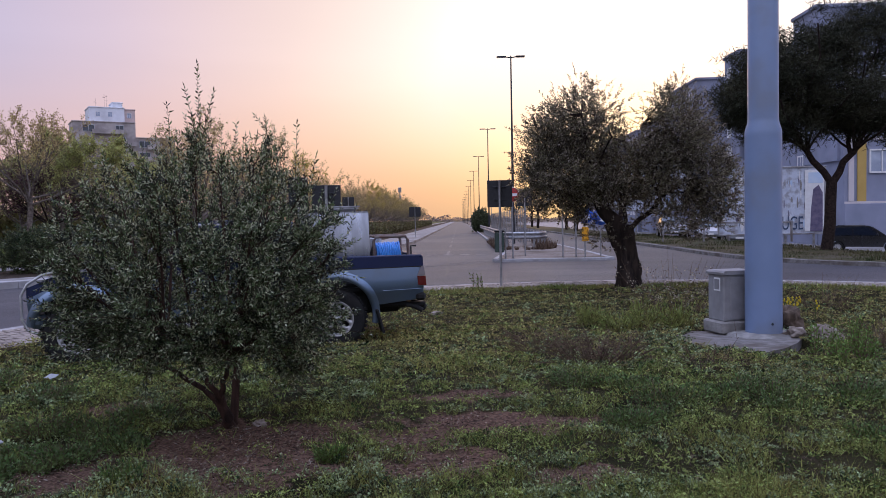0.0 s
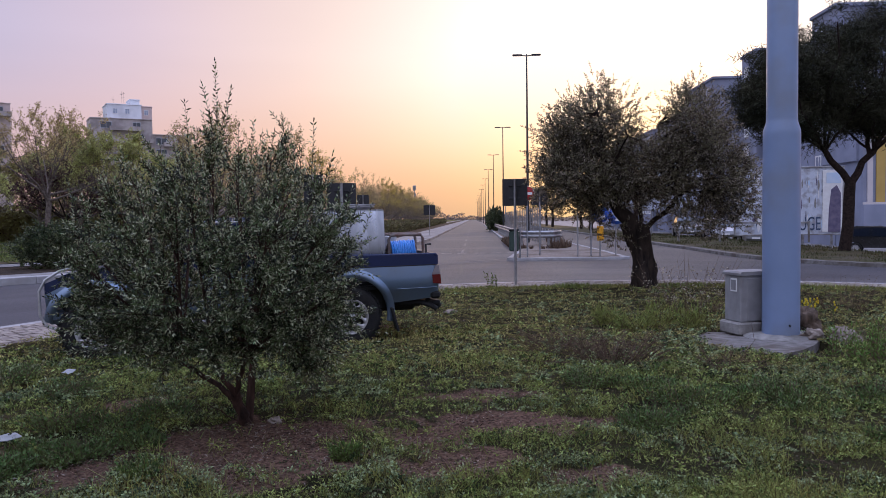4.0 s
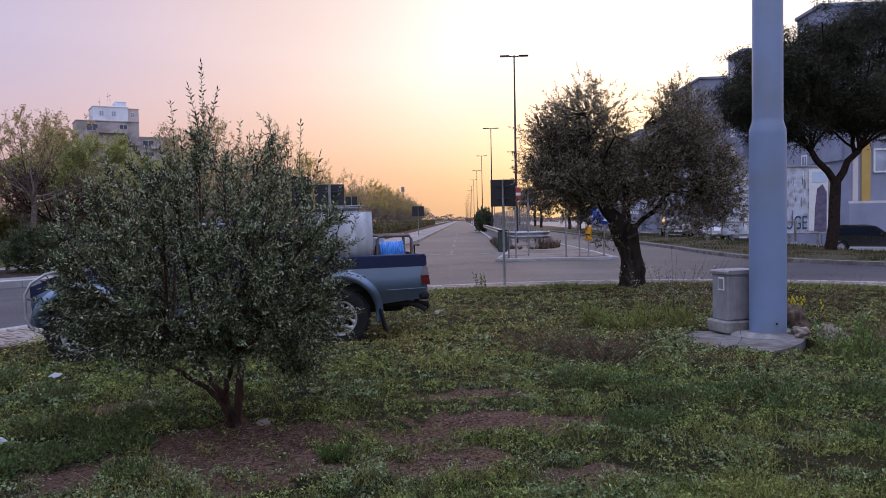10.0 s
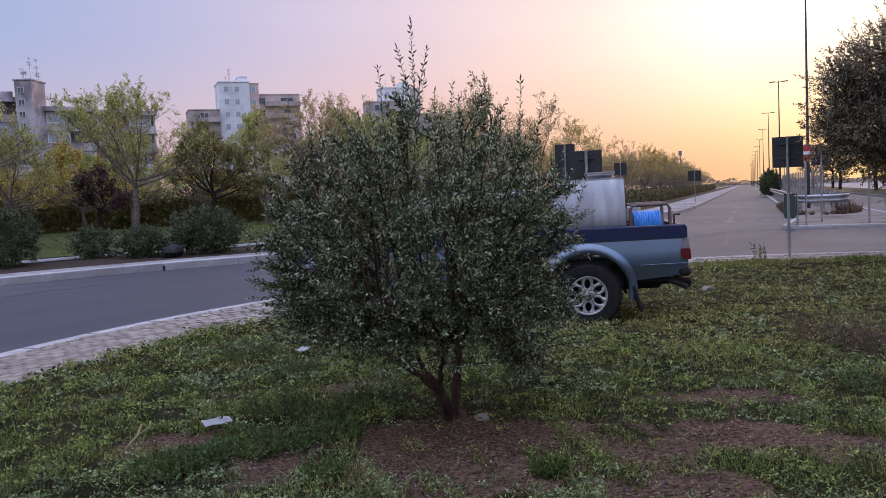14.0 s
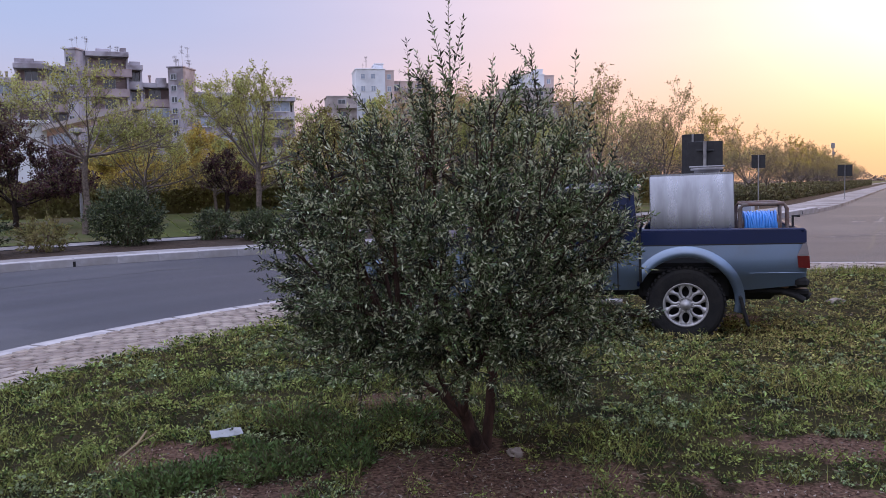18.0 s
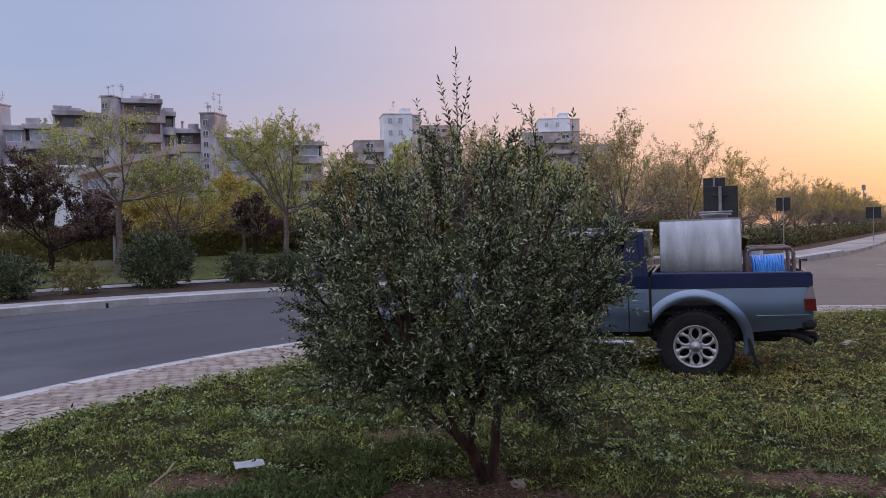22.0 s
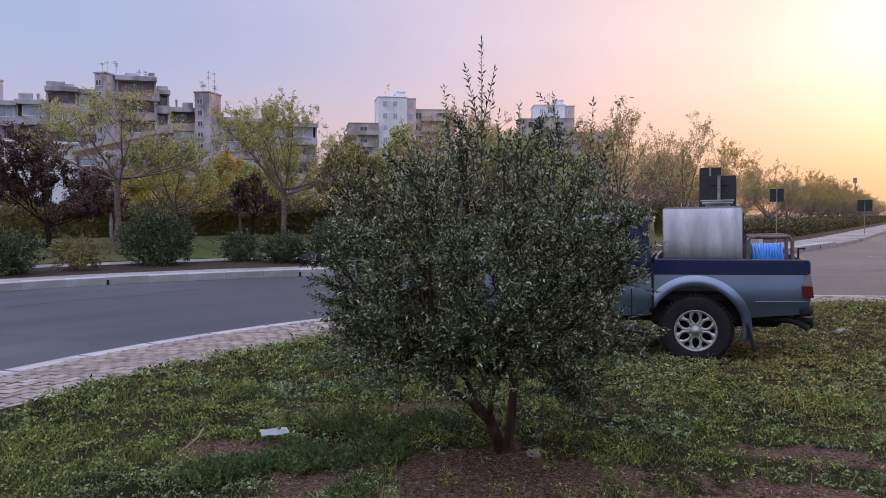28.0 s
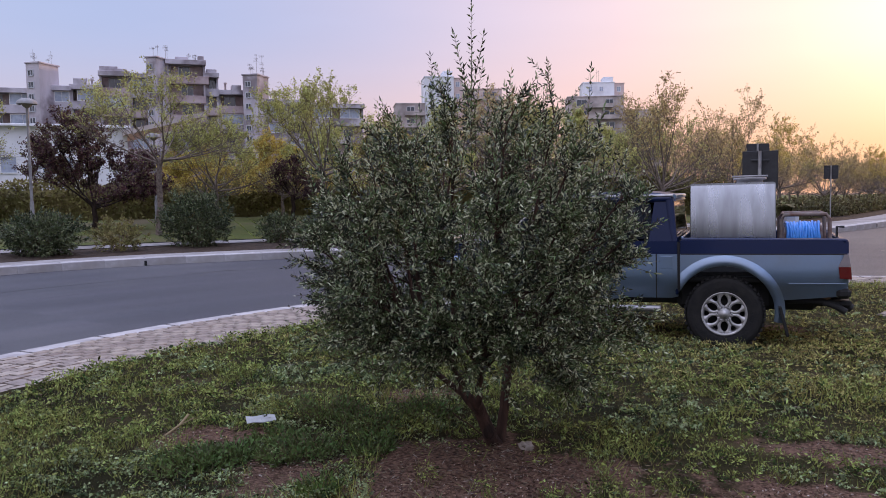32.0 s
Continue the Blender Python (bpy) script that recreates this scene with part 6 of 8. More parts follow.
        fr.tube([(0.49, s * 0.80, 1.10), (0.54, s * 0.735, 1.54)], 0.04, 8)
        fr.tube([(1.30, s * 0.795, 1.12), (1.32, s * 0.74, 1.55)], 0.028, 8)
        fr.tube([(2.36, s * 0.80, 1.10), (1.82, s * 0.73, 1.56)], 0.032, 8)
        fr.tube([(0.52, s * 0.735, 1.55), (1.84, s * 0.73, 1.56)], 0.035, 8)
        part("pillar", fr, PAINT_BLUE, th)
        v = [(0.452, s * 0.835, 1.10), (0.74, s * 0.835, 1.10), (0.68, s * 0.745, 1.575), (0.50, s * 0.745, 1.575)]
        v2 = [(a, c - s * 0.05, d) for a, c, d in v]
        part("rear_pillar", B().add(v + v2, [(0, 1, 2, 3), (7, 6, 5, 4), (0, 4, 5, 1), (1, 5, 6, 2), (2, 6, 7, 3), (3, 7, 4, 0)]), PAINT_BLUE, th)
        # roof gutter; its bright run down the windscreen pillar imitates reflected sky
        part("drip_rail", B().tube([(0.50, s * 0.752, 1.585), (1.80, s * 0.745, 1.592), (2.36, s * 0.805, 1.135)], 0.014, 6), ALLOY, th, "bright drip rail along the roof")
        part("mirror", B().box((2.12, s * 0.97, 1.18), (0.10, 0.20, 0.18), 0.03), BLACK_PLASTIC, th)
    part("roof", B().prism([(0.47, 1.53), (0.50, 1.59), (0.80, 1.635), (1.5, 1.64), (1.80, 1.61), (1.88, 1.55)], -0.75, 0.75, [0.0, 0.05, 0.12, 0.12, 0.06, 0.0]), PAINT_BLUE, th)
    part("roof_rim", B().tube([(0.49, 0.735, 1.575), (0.49, -0.735, 1.575)], 0.025, 10), PAINT_SILVER, th)
    part("rear_window", B().box((0.49, 0, 1.34), (0.03, 1.48, 0.46), 0.005, Matrix.Rotation(radians(4), 3, "Y")), GLASS_DARK, th)
    part("cab_back", B().box((0.463, 0, 0.86), (0.03, 1.58, 0.60), 0.01), PAINT_BLUE, th)
    part("windscreen", B().add([(2.36, -0.74, 1.12), (2.36, 0.74, 1.12), (1.84, 0.68, 1.55), (1.84, -0.68, 1.55)], [(0, 1, 2, 3)]).add([(2.34, -0.74, 1.12), (2.34, 0.74, 1.12), (1.82, 0.68, 1.55), (1.82, -0.68, 1.55)], [(3, 2, 1, 0)]), GLASS_DARK, th)
    part("seats", B().box((1.35, 0.36, 1.15), (0.14, 0.48, 0.62), 0.06).box((1.35, -0.36, 1.15), (0.14, 0.48, 0.62), 0.06), BLACK_PLASTIC, th)
    # bonnet and front
    for s in (-1, 1):
        part("front_wing", skin(2.425, 3.49, sill, lambda x: float(np.interp(x, [2.42, 2.5, 3.3, 3.49], [0.985, 0.98, 0.90, 0.81])), s, 40), PAINT_SILVER, th)
        part("wing_top", skin(2.425, 3.49, lambda x: float(np.interp(x, [2.42, 2.5, 3.3, 3.49], [0.988, 0.983, 0.903, 0.813])), lambda x: float(np.interp(x, [2.42, 2.9, 3.28, 3.49], [1.09, 1.075, 1.02, 0.94])), s, 20, 3), PAINT_BLUE, th)
        h = part("headlamp", B().prism([(3.25, 0.79), (3.23, 0.93), (3.37, 0.915), (3.455, 0.85), (3.47, 0.77)], s * (HW - 0.045), s * (HW - 0.36)), LIGHT_CLEAR, th, "clear headlamp")
        part("indicator", B().box((3.38, s * (HW - 0.08), 0.66), (0.14, 0.06, 0.06), 0.012), LIGHT_CLEAR, th)
    part("bonnet", B().prism([(2.40, 1.07), (2.40, 1.105), (2.92, 1.095), (3.28, 1.035), (3.45, 0.95), (3.41, 0.92)], -0.80, 0.80, [0, 0.05, 0.05, 0.08, 0.12, 0.12]), PAINT_BLUE, th)
    part("grille", B().box((3.47, 0, 0.80), (0.05, 0.86, 0.16), 0.015), BLACK_PLASTIC, th)
    part("front_bumper", B().box((3.41, 0, 0.56), (0.20, 1.56, 0.20), 0.06), PAINT_SILVER, th)
    bb = B()
    half = [(3.36, 0.80, 0.40), (3.49, 0.80, 0.46), (3.545, 0.80, 0.58), (3.545, 0.80, 0.86), (3.48, 0.78, 0.985), (3.34, 0.74, 1.075), (3.16, 0.66, 1.12)]
    bb.tube(half + [(a, -c, d) for a, c, d in half[::-1]], 0.016, 10)
    part("bull_bar", bb, ALLOY, th, "polished tubular bull bar")
    for x in (0, 2.96):
        part("wheel_housing", B().box((x, 0, 0.62), (0.94, 1.34, 0.44), 0.05), BLACK_PLASTIC, th)
    for x in (0, 2.96):
        for s in (-1, 1):
            wheel(th, x, s * 0.745, 0.383, 0.383, 0.24, s)
    # the load is strapped on, each a thing of its own
    base = th.matrix_basis
    tk = thing("water_tank", "dull stainless steel water tank standing in the truck bed", "tank", base @ pose(-0.075, 0.02, 0.72))
    prof = [(-0.41, 0.0), (0.41, 0.0), (0.41, 0.945), (0.402, 0.965), (0.385, 0.972), (-0.385, 0.972), (-0.402, 0.965), (-0.41, 0.945)]
    part("shell", B().prism(prof, -0.56, 0.56, None, False), TANK_STEEL, tk)
    for e0, e1 in ((0.535, 0.556), (-0.556, -0.535)):
        part("seam_band", B().prism([(x * 1.012, z * 1.006 + 0.001) for x, z in prof], e0, e1), TANK_STEEL, tk)
    for sd in (-1, 1):
        n = 12
        v = [(x, sd * (0.560 + 0.075 * (1 - (2 * (i / n) - 1) ** 2)), 0.004 + 0.955 * i / n) for i in range(n + 1) for x in (-0.404, 0.404)]
        part("side_panel", B().add(v, [(2 * i, 2 * i + 1, 2 * i + 3, 2 * i + 2) for i in range(n)], True), TANK_STEEL, tk)
    hp = part("hatch", B().lathe([(0.13, 0.97), (0.13, 1.005), (0.165, 1.01), (0.165, 1.03), (0.0, 1.035)], 22, "z", (-0.17, 0.2, 0)), CABINET_PAINT, tk, "dull grey round hatch")
    part("hatch_clamp", B().box((-0.17, 0.2, 1.045), (0.36, 0.05, 0.02), 0.006), CABINET_PAINT, hp)
    rl = thing("hose_reel", "blue hose coiled on a reel in a tube frame", "hose reel", base @ pose(-0.71, 0.30, 0.745))
    for y in (-0.26, 0.30):
        part("frame_hoop", B().tube([(0.17, y, 0.0), (0.17, y, 0.57), (0.14, y, 0.62), (-0.24, y, 0.62), (-0.27, y, 0.57), (-0.27, y, 0.0)], 0.02, 8), RUST, rl, "rust-stained grey tube hoop")
    for x in (0.14, -0.24):
        part("frame_tie", B().tube([(x, -0.26, 0.62), (x, 0.30, 0.62)], 0.016, 8), RUST, rl)
    hs = B()
    for ring in range(3):
        pts = []
        turns = 13 - ring
        for k in range(turns * 20):
            a = 2 * math.pi * k / 20
            r = 0.175 - ring * 0.018 + 0.012 * math.sin(k * 0.31 + ring) + 0.006 * math.sin(k * 1.7)
            x = -0.19 + 0.32 * (k / (turns * 20)) + 0.008 * math.sin(k * 0.9)
            pts.append((x, 0.02 + r * math.cos(a), 0.345 + r * math.sin(a)))
        hs.tube(pts, 0.0145, 6)
    part("hose", hs, HOSE_BLUE, rl, "bright blue rubber hose")
    part("drum", B().lathe([(0.14, -0.22), (0.14, 0.15)], 18, "x", (0, 0.02, 0.36)), RUST, rl)
    part("crank", B().tube([(-0.30, 0.02, 0.36), (-0.36, 0.02, 0.36), (-0.36, 0.02, 0.48), (-0.43, 0.02, 0.48)], 0.013, 8), BLACK_PLASTIC, rl)
    pump = thing("motor_pump", "small motor pump with a pale fuel can", "pump", base @ pose(-0.66, -0.12, 0.745))
    part("can", B().box((0.0, 0, 0.50), (0.16, 0.22, 0.24), 0.04), SIGN_WHITE, pump)
    part("motor", B().box((0.0, 0, 0.19), (0.24, 0.26, 0.38), 0.04), BLACK_PLASTIC, pump)
    return th


def car(x, y, z, turn, paint, label, long=3.9, h=1.45):
    """A small hatchback."""
    th = thing("car", label, "car", pose(x, y, z + dip(y), 0, 0, turn), "parked cars")
    k, f = long / 3.9, h / 1.45
    hw = 0.82
    body = [(-1.92, 0.42), (-1.94, 0.62), (-1.86, 0.86), (-0.9, 0.90), (0.95, 0.88), (1.62, 0.78), (1.90, 0.62), (1.93, 0.40), (1.75, 0.24)] + arch(1.22, 0.30, 0.34, 4, 176, 8) + arch(-1.22, 0.30, 0.34, 4, 176, 8) + [(-1.78, 0.26)]
    body = [(a * k, c * f) for a, c in body]
    part("body", B().prism(body, -hw, hw, [0.03] * len(body)), paint, th)
    cab = [(-1.84, 0.88), (-1.55, 1.36), (-1.2, 1.44), (-0.1, 1.45), (0.30, 1.38), (1.02, 0.88)]
    cab = [(a * k, c * f) for a, c in cab]
    part("roof_cell", B().prism(cab, -0.76, 0.76, [0.02, 0.14, 0.17, 0.17, 0.14, 0.02]), paint, th)
    for s in (-1, 1):
        w = [(-1.50, 0.92), (-1.34, 1.30), (-0.55, 1.34), (-0.55, 0.92)]
        w2 = [(-0.48, 0.92), (-0.48, 1.34), (0.10, 1.33), (0.28, 1.27), (0.72, 0.92)]
        for q in (w, w2):
            v = [(a * k, s * (0.765 - 0.125 * (c - 0.88) / 0.55), c * f) for a, c in q]
            v += [(a, b - s * 0.02, c) for a, b, c in v]
            n = len(q)
            part("side_window", B().add(v, [tuple(range(n)), tuple(range(n, 2 * n))[::-1]] + [(i, (i + 1) % n, (i + 1) % n + n, i + n) for i in range(n)]), GLASS_DARK, th)
        part("headlamp", B().box((1.74 * k, s * 0.60, 0.66 * f), (0.22, 0.30, 0.13), 0.05), LIGHT_CLEAR, th)
        part("tail_lamp", B().box((-1.88 * k, s * 0.70, 0.78 * f), (0.10, 0.16, 0.24), 0.02), LIGHT_RED, th)
        part("mirror", B().box((0.62 * k, s * 0.88, 0.95 * f), (0.10, 0.16, 0.12), 0.03), BLACK_PLASTIC, th)
        for wx in (-1.22, 1.22):
            t = part("wheel", B().lathe([(0.0, -0.08), (0.24, -0.09), (0.29, -0.07), (0.30, 0.0), (0.29, 0.07), (0.24, 0.09), (0.0, 0.08)], 24, "y"), TYRE, th)
            t.location = (wx * k, s * 0.74, 0.30)
            part("rim", B().lathe([(0.0, s * 0.098), (0.07, s * 0.095), (0.17, s * 0.085), (0.19, s * 0.097)], 18, "y"), ALLOY, t)
    v = [(0.99 * k, -0.70, 0.90 * f), (0.99 * k, 0.70, 0.90 * f), (0.35 * k, 0.60, 1.36 * f), (0.35 * k, -0.60, 1.36 * f)]
    part("windscreen", B().add([(a + 0.015, b, c + 0.015) for a, b, c in v] + v, [(0, 1, 2, 3), (7, 6, 5, 4), (0, 4, 5, 1), (1, 5, 6, 2), (2, 6, 7, 3), (3, 7, 4, 0)]), GLASS_DARK, th)
    part("number_plate", B().box((1.94 * k, 0, 0.42 * f), (0.02, 0.5, 0.11), 0.003), SIGN_WHITE, th)
    return th


# ---- buildings ----
PANE = {}


def window(parent, x, y, z, w, h, frame_mat=SHUTTER):
    """A window in a wall that faces -y: a proud frame with a dark or sky-tinted pane and a sill, alike ones share
    meshes.
    """
    key = (round(w, 2), round(h, 2), frame_mat.name)
    if key not in PANE:
        fb = B()
        for sx in (-1, 1):
            fb.box((sx * (w / 2 - 0.05), 0, 0), (0.10, 0.14, h))
        for sz in (-1, 1):
            fb.box((0, 0, sz * (h / 2 - 0.05)), (w, 0.13, 0.10))
        fb.box((0, 0, 0), (0.07, 0.12, h))
        fo = fb.obj("window", frame_mat, parent)
        po = B().box((0, 0.03, 0), (w - 0.08, 0.03, h - 0.08)).obj("pane", SKY_GLAZING if frame_mat is SIGN_WHITE else GLASS_WINDOW, fo)
        PANE[key] = (fo.data, po.data)
        fo.location = (x, y, z)
        return fo
    fo = new("window", PANE[key][0])
    fo.parent, fo.location = parent, (x, y, z)
    po = new("pane", PANE[key][1])
    po.parent = fo
    return fo


def block(parent, x0, x1, y0, y1, z0, z1, material, name="wall", roof=True):
    part(name, B().box(((x0 + x1) / 2, (y0 + y1) / 2, (z0 + z1) / 2), (x1 - x0, y1 - y0, z1 - z0)), material, parent)
    if roof:
        part("parapet", B().box(((x0 + x1) / 2, (y0 + y1) / 2, z1 + 0.12), (x1 - x0 + 0.3, y1 - y0 + 0.3, 0.24), 0.03), material, parent)


def aerials(parent, x, y, z, n, seed, h=3.2):
    rng = random.Random(seed)
    for i in range(n):
        b = B()
        ax, ay, hh = x + rng.uniform(-1.3, 1.3), y + rng.uniform(-1, 1), h * rng.uniform(0.4, 1.15)
        b.tube([(ax, ay, z), (ax, ay, z + hh)], 0.022, 5)
        for k in range(rng.randrange(2, 5)):
            zz = z + hh * rng.uniform(0.55, 0.98)
            l = rng.uniform(0.18, 0.5)
            t = rng.uniform(-0.2, 0.2)
            b.tube([(ax - l, ay, zz - t * l), (ax + l * 0.6, ay, zz + t * l * 0.6)], 0.014, 4)
            for q in range(5):
                xx = ax - l + 1.6 * l * q / 4
                b.tube([(xx, ay, zz - 0.14), (xx, ay, zz + 0.14)], 0.010, 3)
        part("aerial", b, ANTENNA, parent)


def flat_block(parent, x0, x1, y, z1, material, seed, storeys=5, depth=11, pitch=4.2, balcony=True, band=RENDER_DARK, sash=SHUTTER):
    """A slab of flats that faces -y: storeys with windows, balconies with solid fronts, a roof edge."""
    rng = random.Random(seed)
    block(parent, x0, x1, y, y + depth, -3.0, z1, material)
    st = 3.05
    n = max(1, int((x1 - x0) / pitch))
    for s in range(storeys):
        zc = z1 - 1.55 - s * st
        if zc < 1.2:
            break
        for i in range(n):
            xc = x0 + (i + 0.5) * (x1 - x0) / n
            w = rng.choice([2.0, 2.8, 3.6])
            window(parent, xc, y - 0.03, zc, min(w, (x1 - x0) / n - 0.4), 1.75, sash)
        if balcony and x1 - x0 > 5:
            k = rng.choice([0.0, 0.15, 0.3])
            a, c = x0 + (x1 - x0) * k, x1 - (x1 - x0) * rng.choice([0.0, 0.2])
            part("balcony", B().box(((a + c) / 2, y - 0.65, zc - 1.35), (c - a, 1.34, 0.18)).box(((a + c) / 2, y - 1.25, zc - 0.80), (c - a - 0.02, 0.12, 0.95)).box((a + 0.075, y - 0.60, zc - 0.81), (0.12, 1.2, 0.92)).box((c - 0.075, y - 0.60, zc - 0.81), (0.12, 1.2, 0.92)), band, parent)


def loggia_block(parent, x0, x1, y, z1, seed, storeys=5, depth=11):
    """A stack of loggias that faces -y: solid parapets, deep openings, some glazed in."""
    rng = random.Random(seed)
    w, xc = x1 - x0, (x0 + x1) / 2
    block(parent, x0, x1, y + 1.4, y + depth, -3.0, z1 - 0.3, FLATS_ROSE, "wall", False)
    part("parapet", B().box((xc, y + depth / 2 - 0.3, z1 - 0.05), (w + 0.3, depth + 0.6, 0.75), 0.04), FLATS_GREY, parent)
    for x in (x0 + 0.15, x1 - 0.15):
        part("pier", B().box((x, y + 0.75, z1 / 2 - 0.6), (0.3, 1.3, z1 + 0.3)), FLATS_GREY, parent)
    for s in range(storeys):
        zt = z1 - 0.42 - s * 3.05
        if zt < 3.4:
            break
        a = x0 - (0.5 if rng.random() < 0.3 else 0.02)
        c = x1 + (0.5 if rng.random() < 0.3 else 0.02)
        band = rng.choice([FLATS_GREY, FLATS_ROSE, FLATS_GREY])
        part("balcony", B().box(((a + c) / 2, y - 0.12, zt - 2.35), (c - a, 0.16, 1.20), 0.02).box(((a + c) / 2, y + 0.62, zt - 2.92), (c - a, 1.5, 0.2)), band, parent)
        n = max(1, int(w / 3.2))
        for i in range(n):
            cx, cw = x0 + (i + 0.5) * w / n, w / n - 0.35
            if rng.random() < 0.42:
                window(parent, cx, y + 0.05, zt - 0.87, min(cw, 3.4), 1.66, SIGN_WHITE)
            else:
                window(parent, cx + rng.uniform(-0.3, 0.3), y + 1.36, zt - 1.2, min(cw * 0.6, 1.8), 2.2, SHUTTER)


def stair_tower(parent, x0, x1, y, z1, material, depth=5, turn=0.0):
    """A stair tower with small landing windows; turn: its angle to the facade."""
    xc, yc, w = (x0 + x1) / 2, y + depth / 2, x1 - x0
    m = Matrix.Rotation(radians(turn), 3, "Z")
    part("wall", B().box((xc, yc, z1 / 2 - 1.5), (w, depth, z1 + 3.0), 0, m), material, parent)
    part("parapet", B().box((xc, yc, z1 + 0.12), (w + 0.3, depth + 0.3, 0.24), 0.03, m), material, parent)
    z = z1 - 1.4
    while z > 2:
        o = m @ Vector((-w * 0.14, -depth / 2 - 0.03, 0))
        window(parent, xc + o.x, yc + o.y, z, 1.0, 0.95, SIGN_WHITE if material is RENDER_BLUE else SHUTTER).rotation_euler = (0, 0, radians(turn))
        z -= 1.75


def west_flats():
    """Long stepped block of flats behind the park."""
    D, azc = 135.0, 55.0
    ex, ey = -D * math.sin(radians(azc)), D * math.cos(radians(azc))
    th = thing("apartment_building", "long grey stepped block of flats with roof aerials behind the park", "apartment building", pose(ex, ey, 0, 0, 0, azc))
    X = lambda az: D * math.tan(radians(azc - (az - 0.7 - 0.055 * (az - 49))))
    H = lambda az, el: 1.47 + D / math.cos(radians(az - azc)) * math.tan(radians(el - 0.36))
    stair_tower(th, X(63.35), X(62.35), -2.0, H(62, 8.65), FLATS_GREY, 4.2, -32)
    loggia_block(th, X(70.0), X(63.3), 0, H(66, 7.0), 1)
    loggia_block(th, X(62.3), X(61.2), 0.3, H(62, 7.3), 10)
    loggia_block(th, X(61.2), X(58.9), 0.5, H(60, 7.45), 2)
    loggia_block(th, X(59.3), X(57.4), -1.5, H(58, 8.25), 3)
    loggia_block(th, X(57.4), X(55.95), -0.6, H(57, 8.2), 9)
    stair_tower(th, X(55.85), X(55.05), -2.4, H(55.5, 9.3), FLATS_GREY, 4.2, -32)
    loggia_block(th, X(54.95), X(52.35), -0.5, H(54, 9.2), 4)
    loggia_block(th, X(52.35), X(51.45), 0.3, H(52, 8.45), 5)
    loggia_block(th, X(51.45), X(49.55), 0.8, H(50.5, 7.35), 6)
    stair_tower(th, X(49.40), X(48.30), -2.4, H(49, 8.35), FLATS_GREY, 4.2, -32)
    loggia_block(th, X(48.05), X(45.0), 0.4, H(47, 6.75), 7)
    loggia_block(th, X(45.0), X(40.9), 2.0, H(43, 6.55), 8)
    for az, el, n, sd, hh in ((55.4, 9.3, 4, 21, 2.4), (48.8, 8.35, 7, 22, 3.4), (62.85, 8.65, 4, 23, 2.2), (53.2, 9.2, 3, 24, 1.9), (42.2, 6.55, 2, 25, 2.8)):
        aerials(th, X(az), 0.6, H(az, el), n, sd, hh)
    for az, el, w0, h0 in ((58.75, 8.25, 2.6, 0.9), (57.9, 8.25, 1.4, 0.6), (52.6, 9.2, 0.9, 0.7), (53.9, 9.2, 2.0, 0.5), (51.9, 8.45, 1.6, 0.5), (60.6, 7.45, 1.8, 0.8), (50.2, 7.35, 1.5, 0.7)):
        part("roof_housing", B().box((X(az), 1.2, H(az, el) + h0 / 2), (w0, 2.2, h0 + 0.8), 0.04), FLATS_GREY, th)
    for az in (60.3, 59.9, 56.6, 50.9):
        part("flue", B().lathe([(0.16, H(az, 7.3)), (0.16, H(az, 7.3) + 1.6), (0.24, H(az, 7.3) + 1.65), (0.24, H(az, 7.3) + 1.9)], 8, "z", (X(az), 2.5, 0)), RENDER_DARK, th)


def low_hall():
    """Low white hall with a sloping roof, in front of the flats."""
    D, azc = 78.0, 62.0
    th = thing("hall", "low white hall with a sloping grey roof behind the trees", "building", pose(-D * math.sin(radians(azc)), D * math.cos(radians(azc)), 0, 0, 0, azc))
    X = lambda az: D * math.tan(radians(azc - az))
    x0, x1 = X(72), X(56.0)
    part("wall", B().box(((x0 + x1) / 2, 7, 3.4), (x1 - x0, 14, 8.4)), RENDER_WHITE, th)
    part("roof_edge", B().box(((x0 + x1) / 2, 6.8, 7.68), (x1 - x0 + 0.5, 14.8, 0.22), 0.03), RENDER_WHITE, th)
    part("side_wing", B().box((x1 + 9.0, 8, 2.4), (17.9, 12, 6.4)), FLATS_GREY, th)
    for k in range(5):
        window(th, x1 + 2.0 + k * 3.4, 1.97, 4.6, 2.4, 0.9, RENDER_DARK)
        window(th, x1 + 2.0 + k * 3.4, 1.97, 2.2, 2.4, 1.2, RENDER_DARK)
    part("canopy", B().prism([(x1 - 0.4, 6.85), (x1 + 6.8, 8.75), (x1 + 6.8, 9.15), (x1 - 0.4, 7.25)], -2.0, 13.0), RENDER_DARK, th, "slanting canopy roof")
    for k in range(4):
        window(th, x0 + 3.0 + k * 4.4, -0.03, 4.3, 2.6, 1.5, SIGN_WHITE)


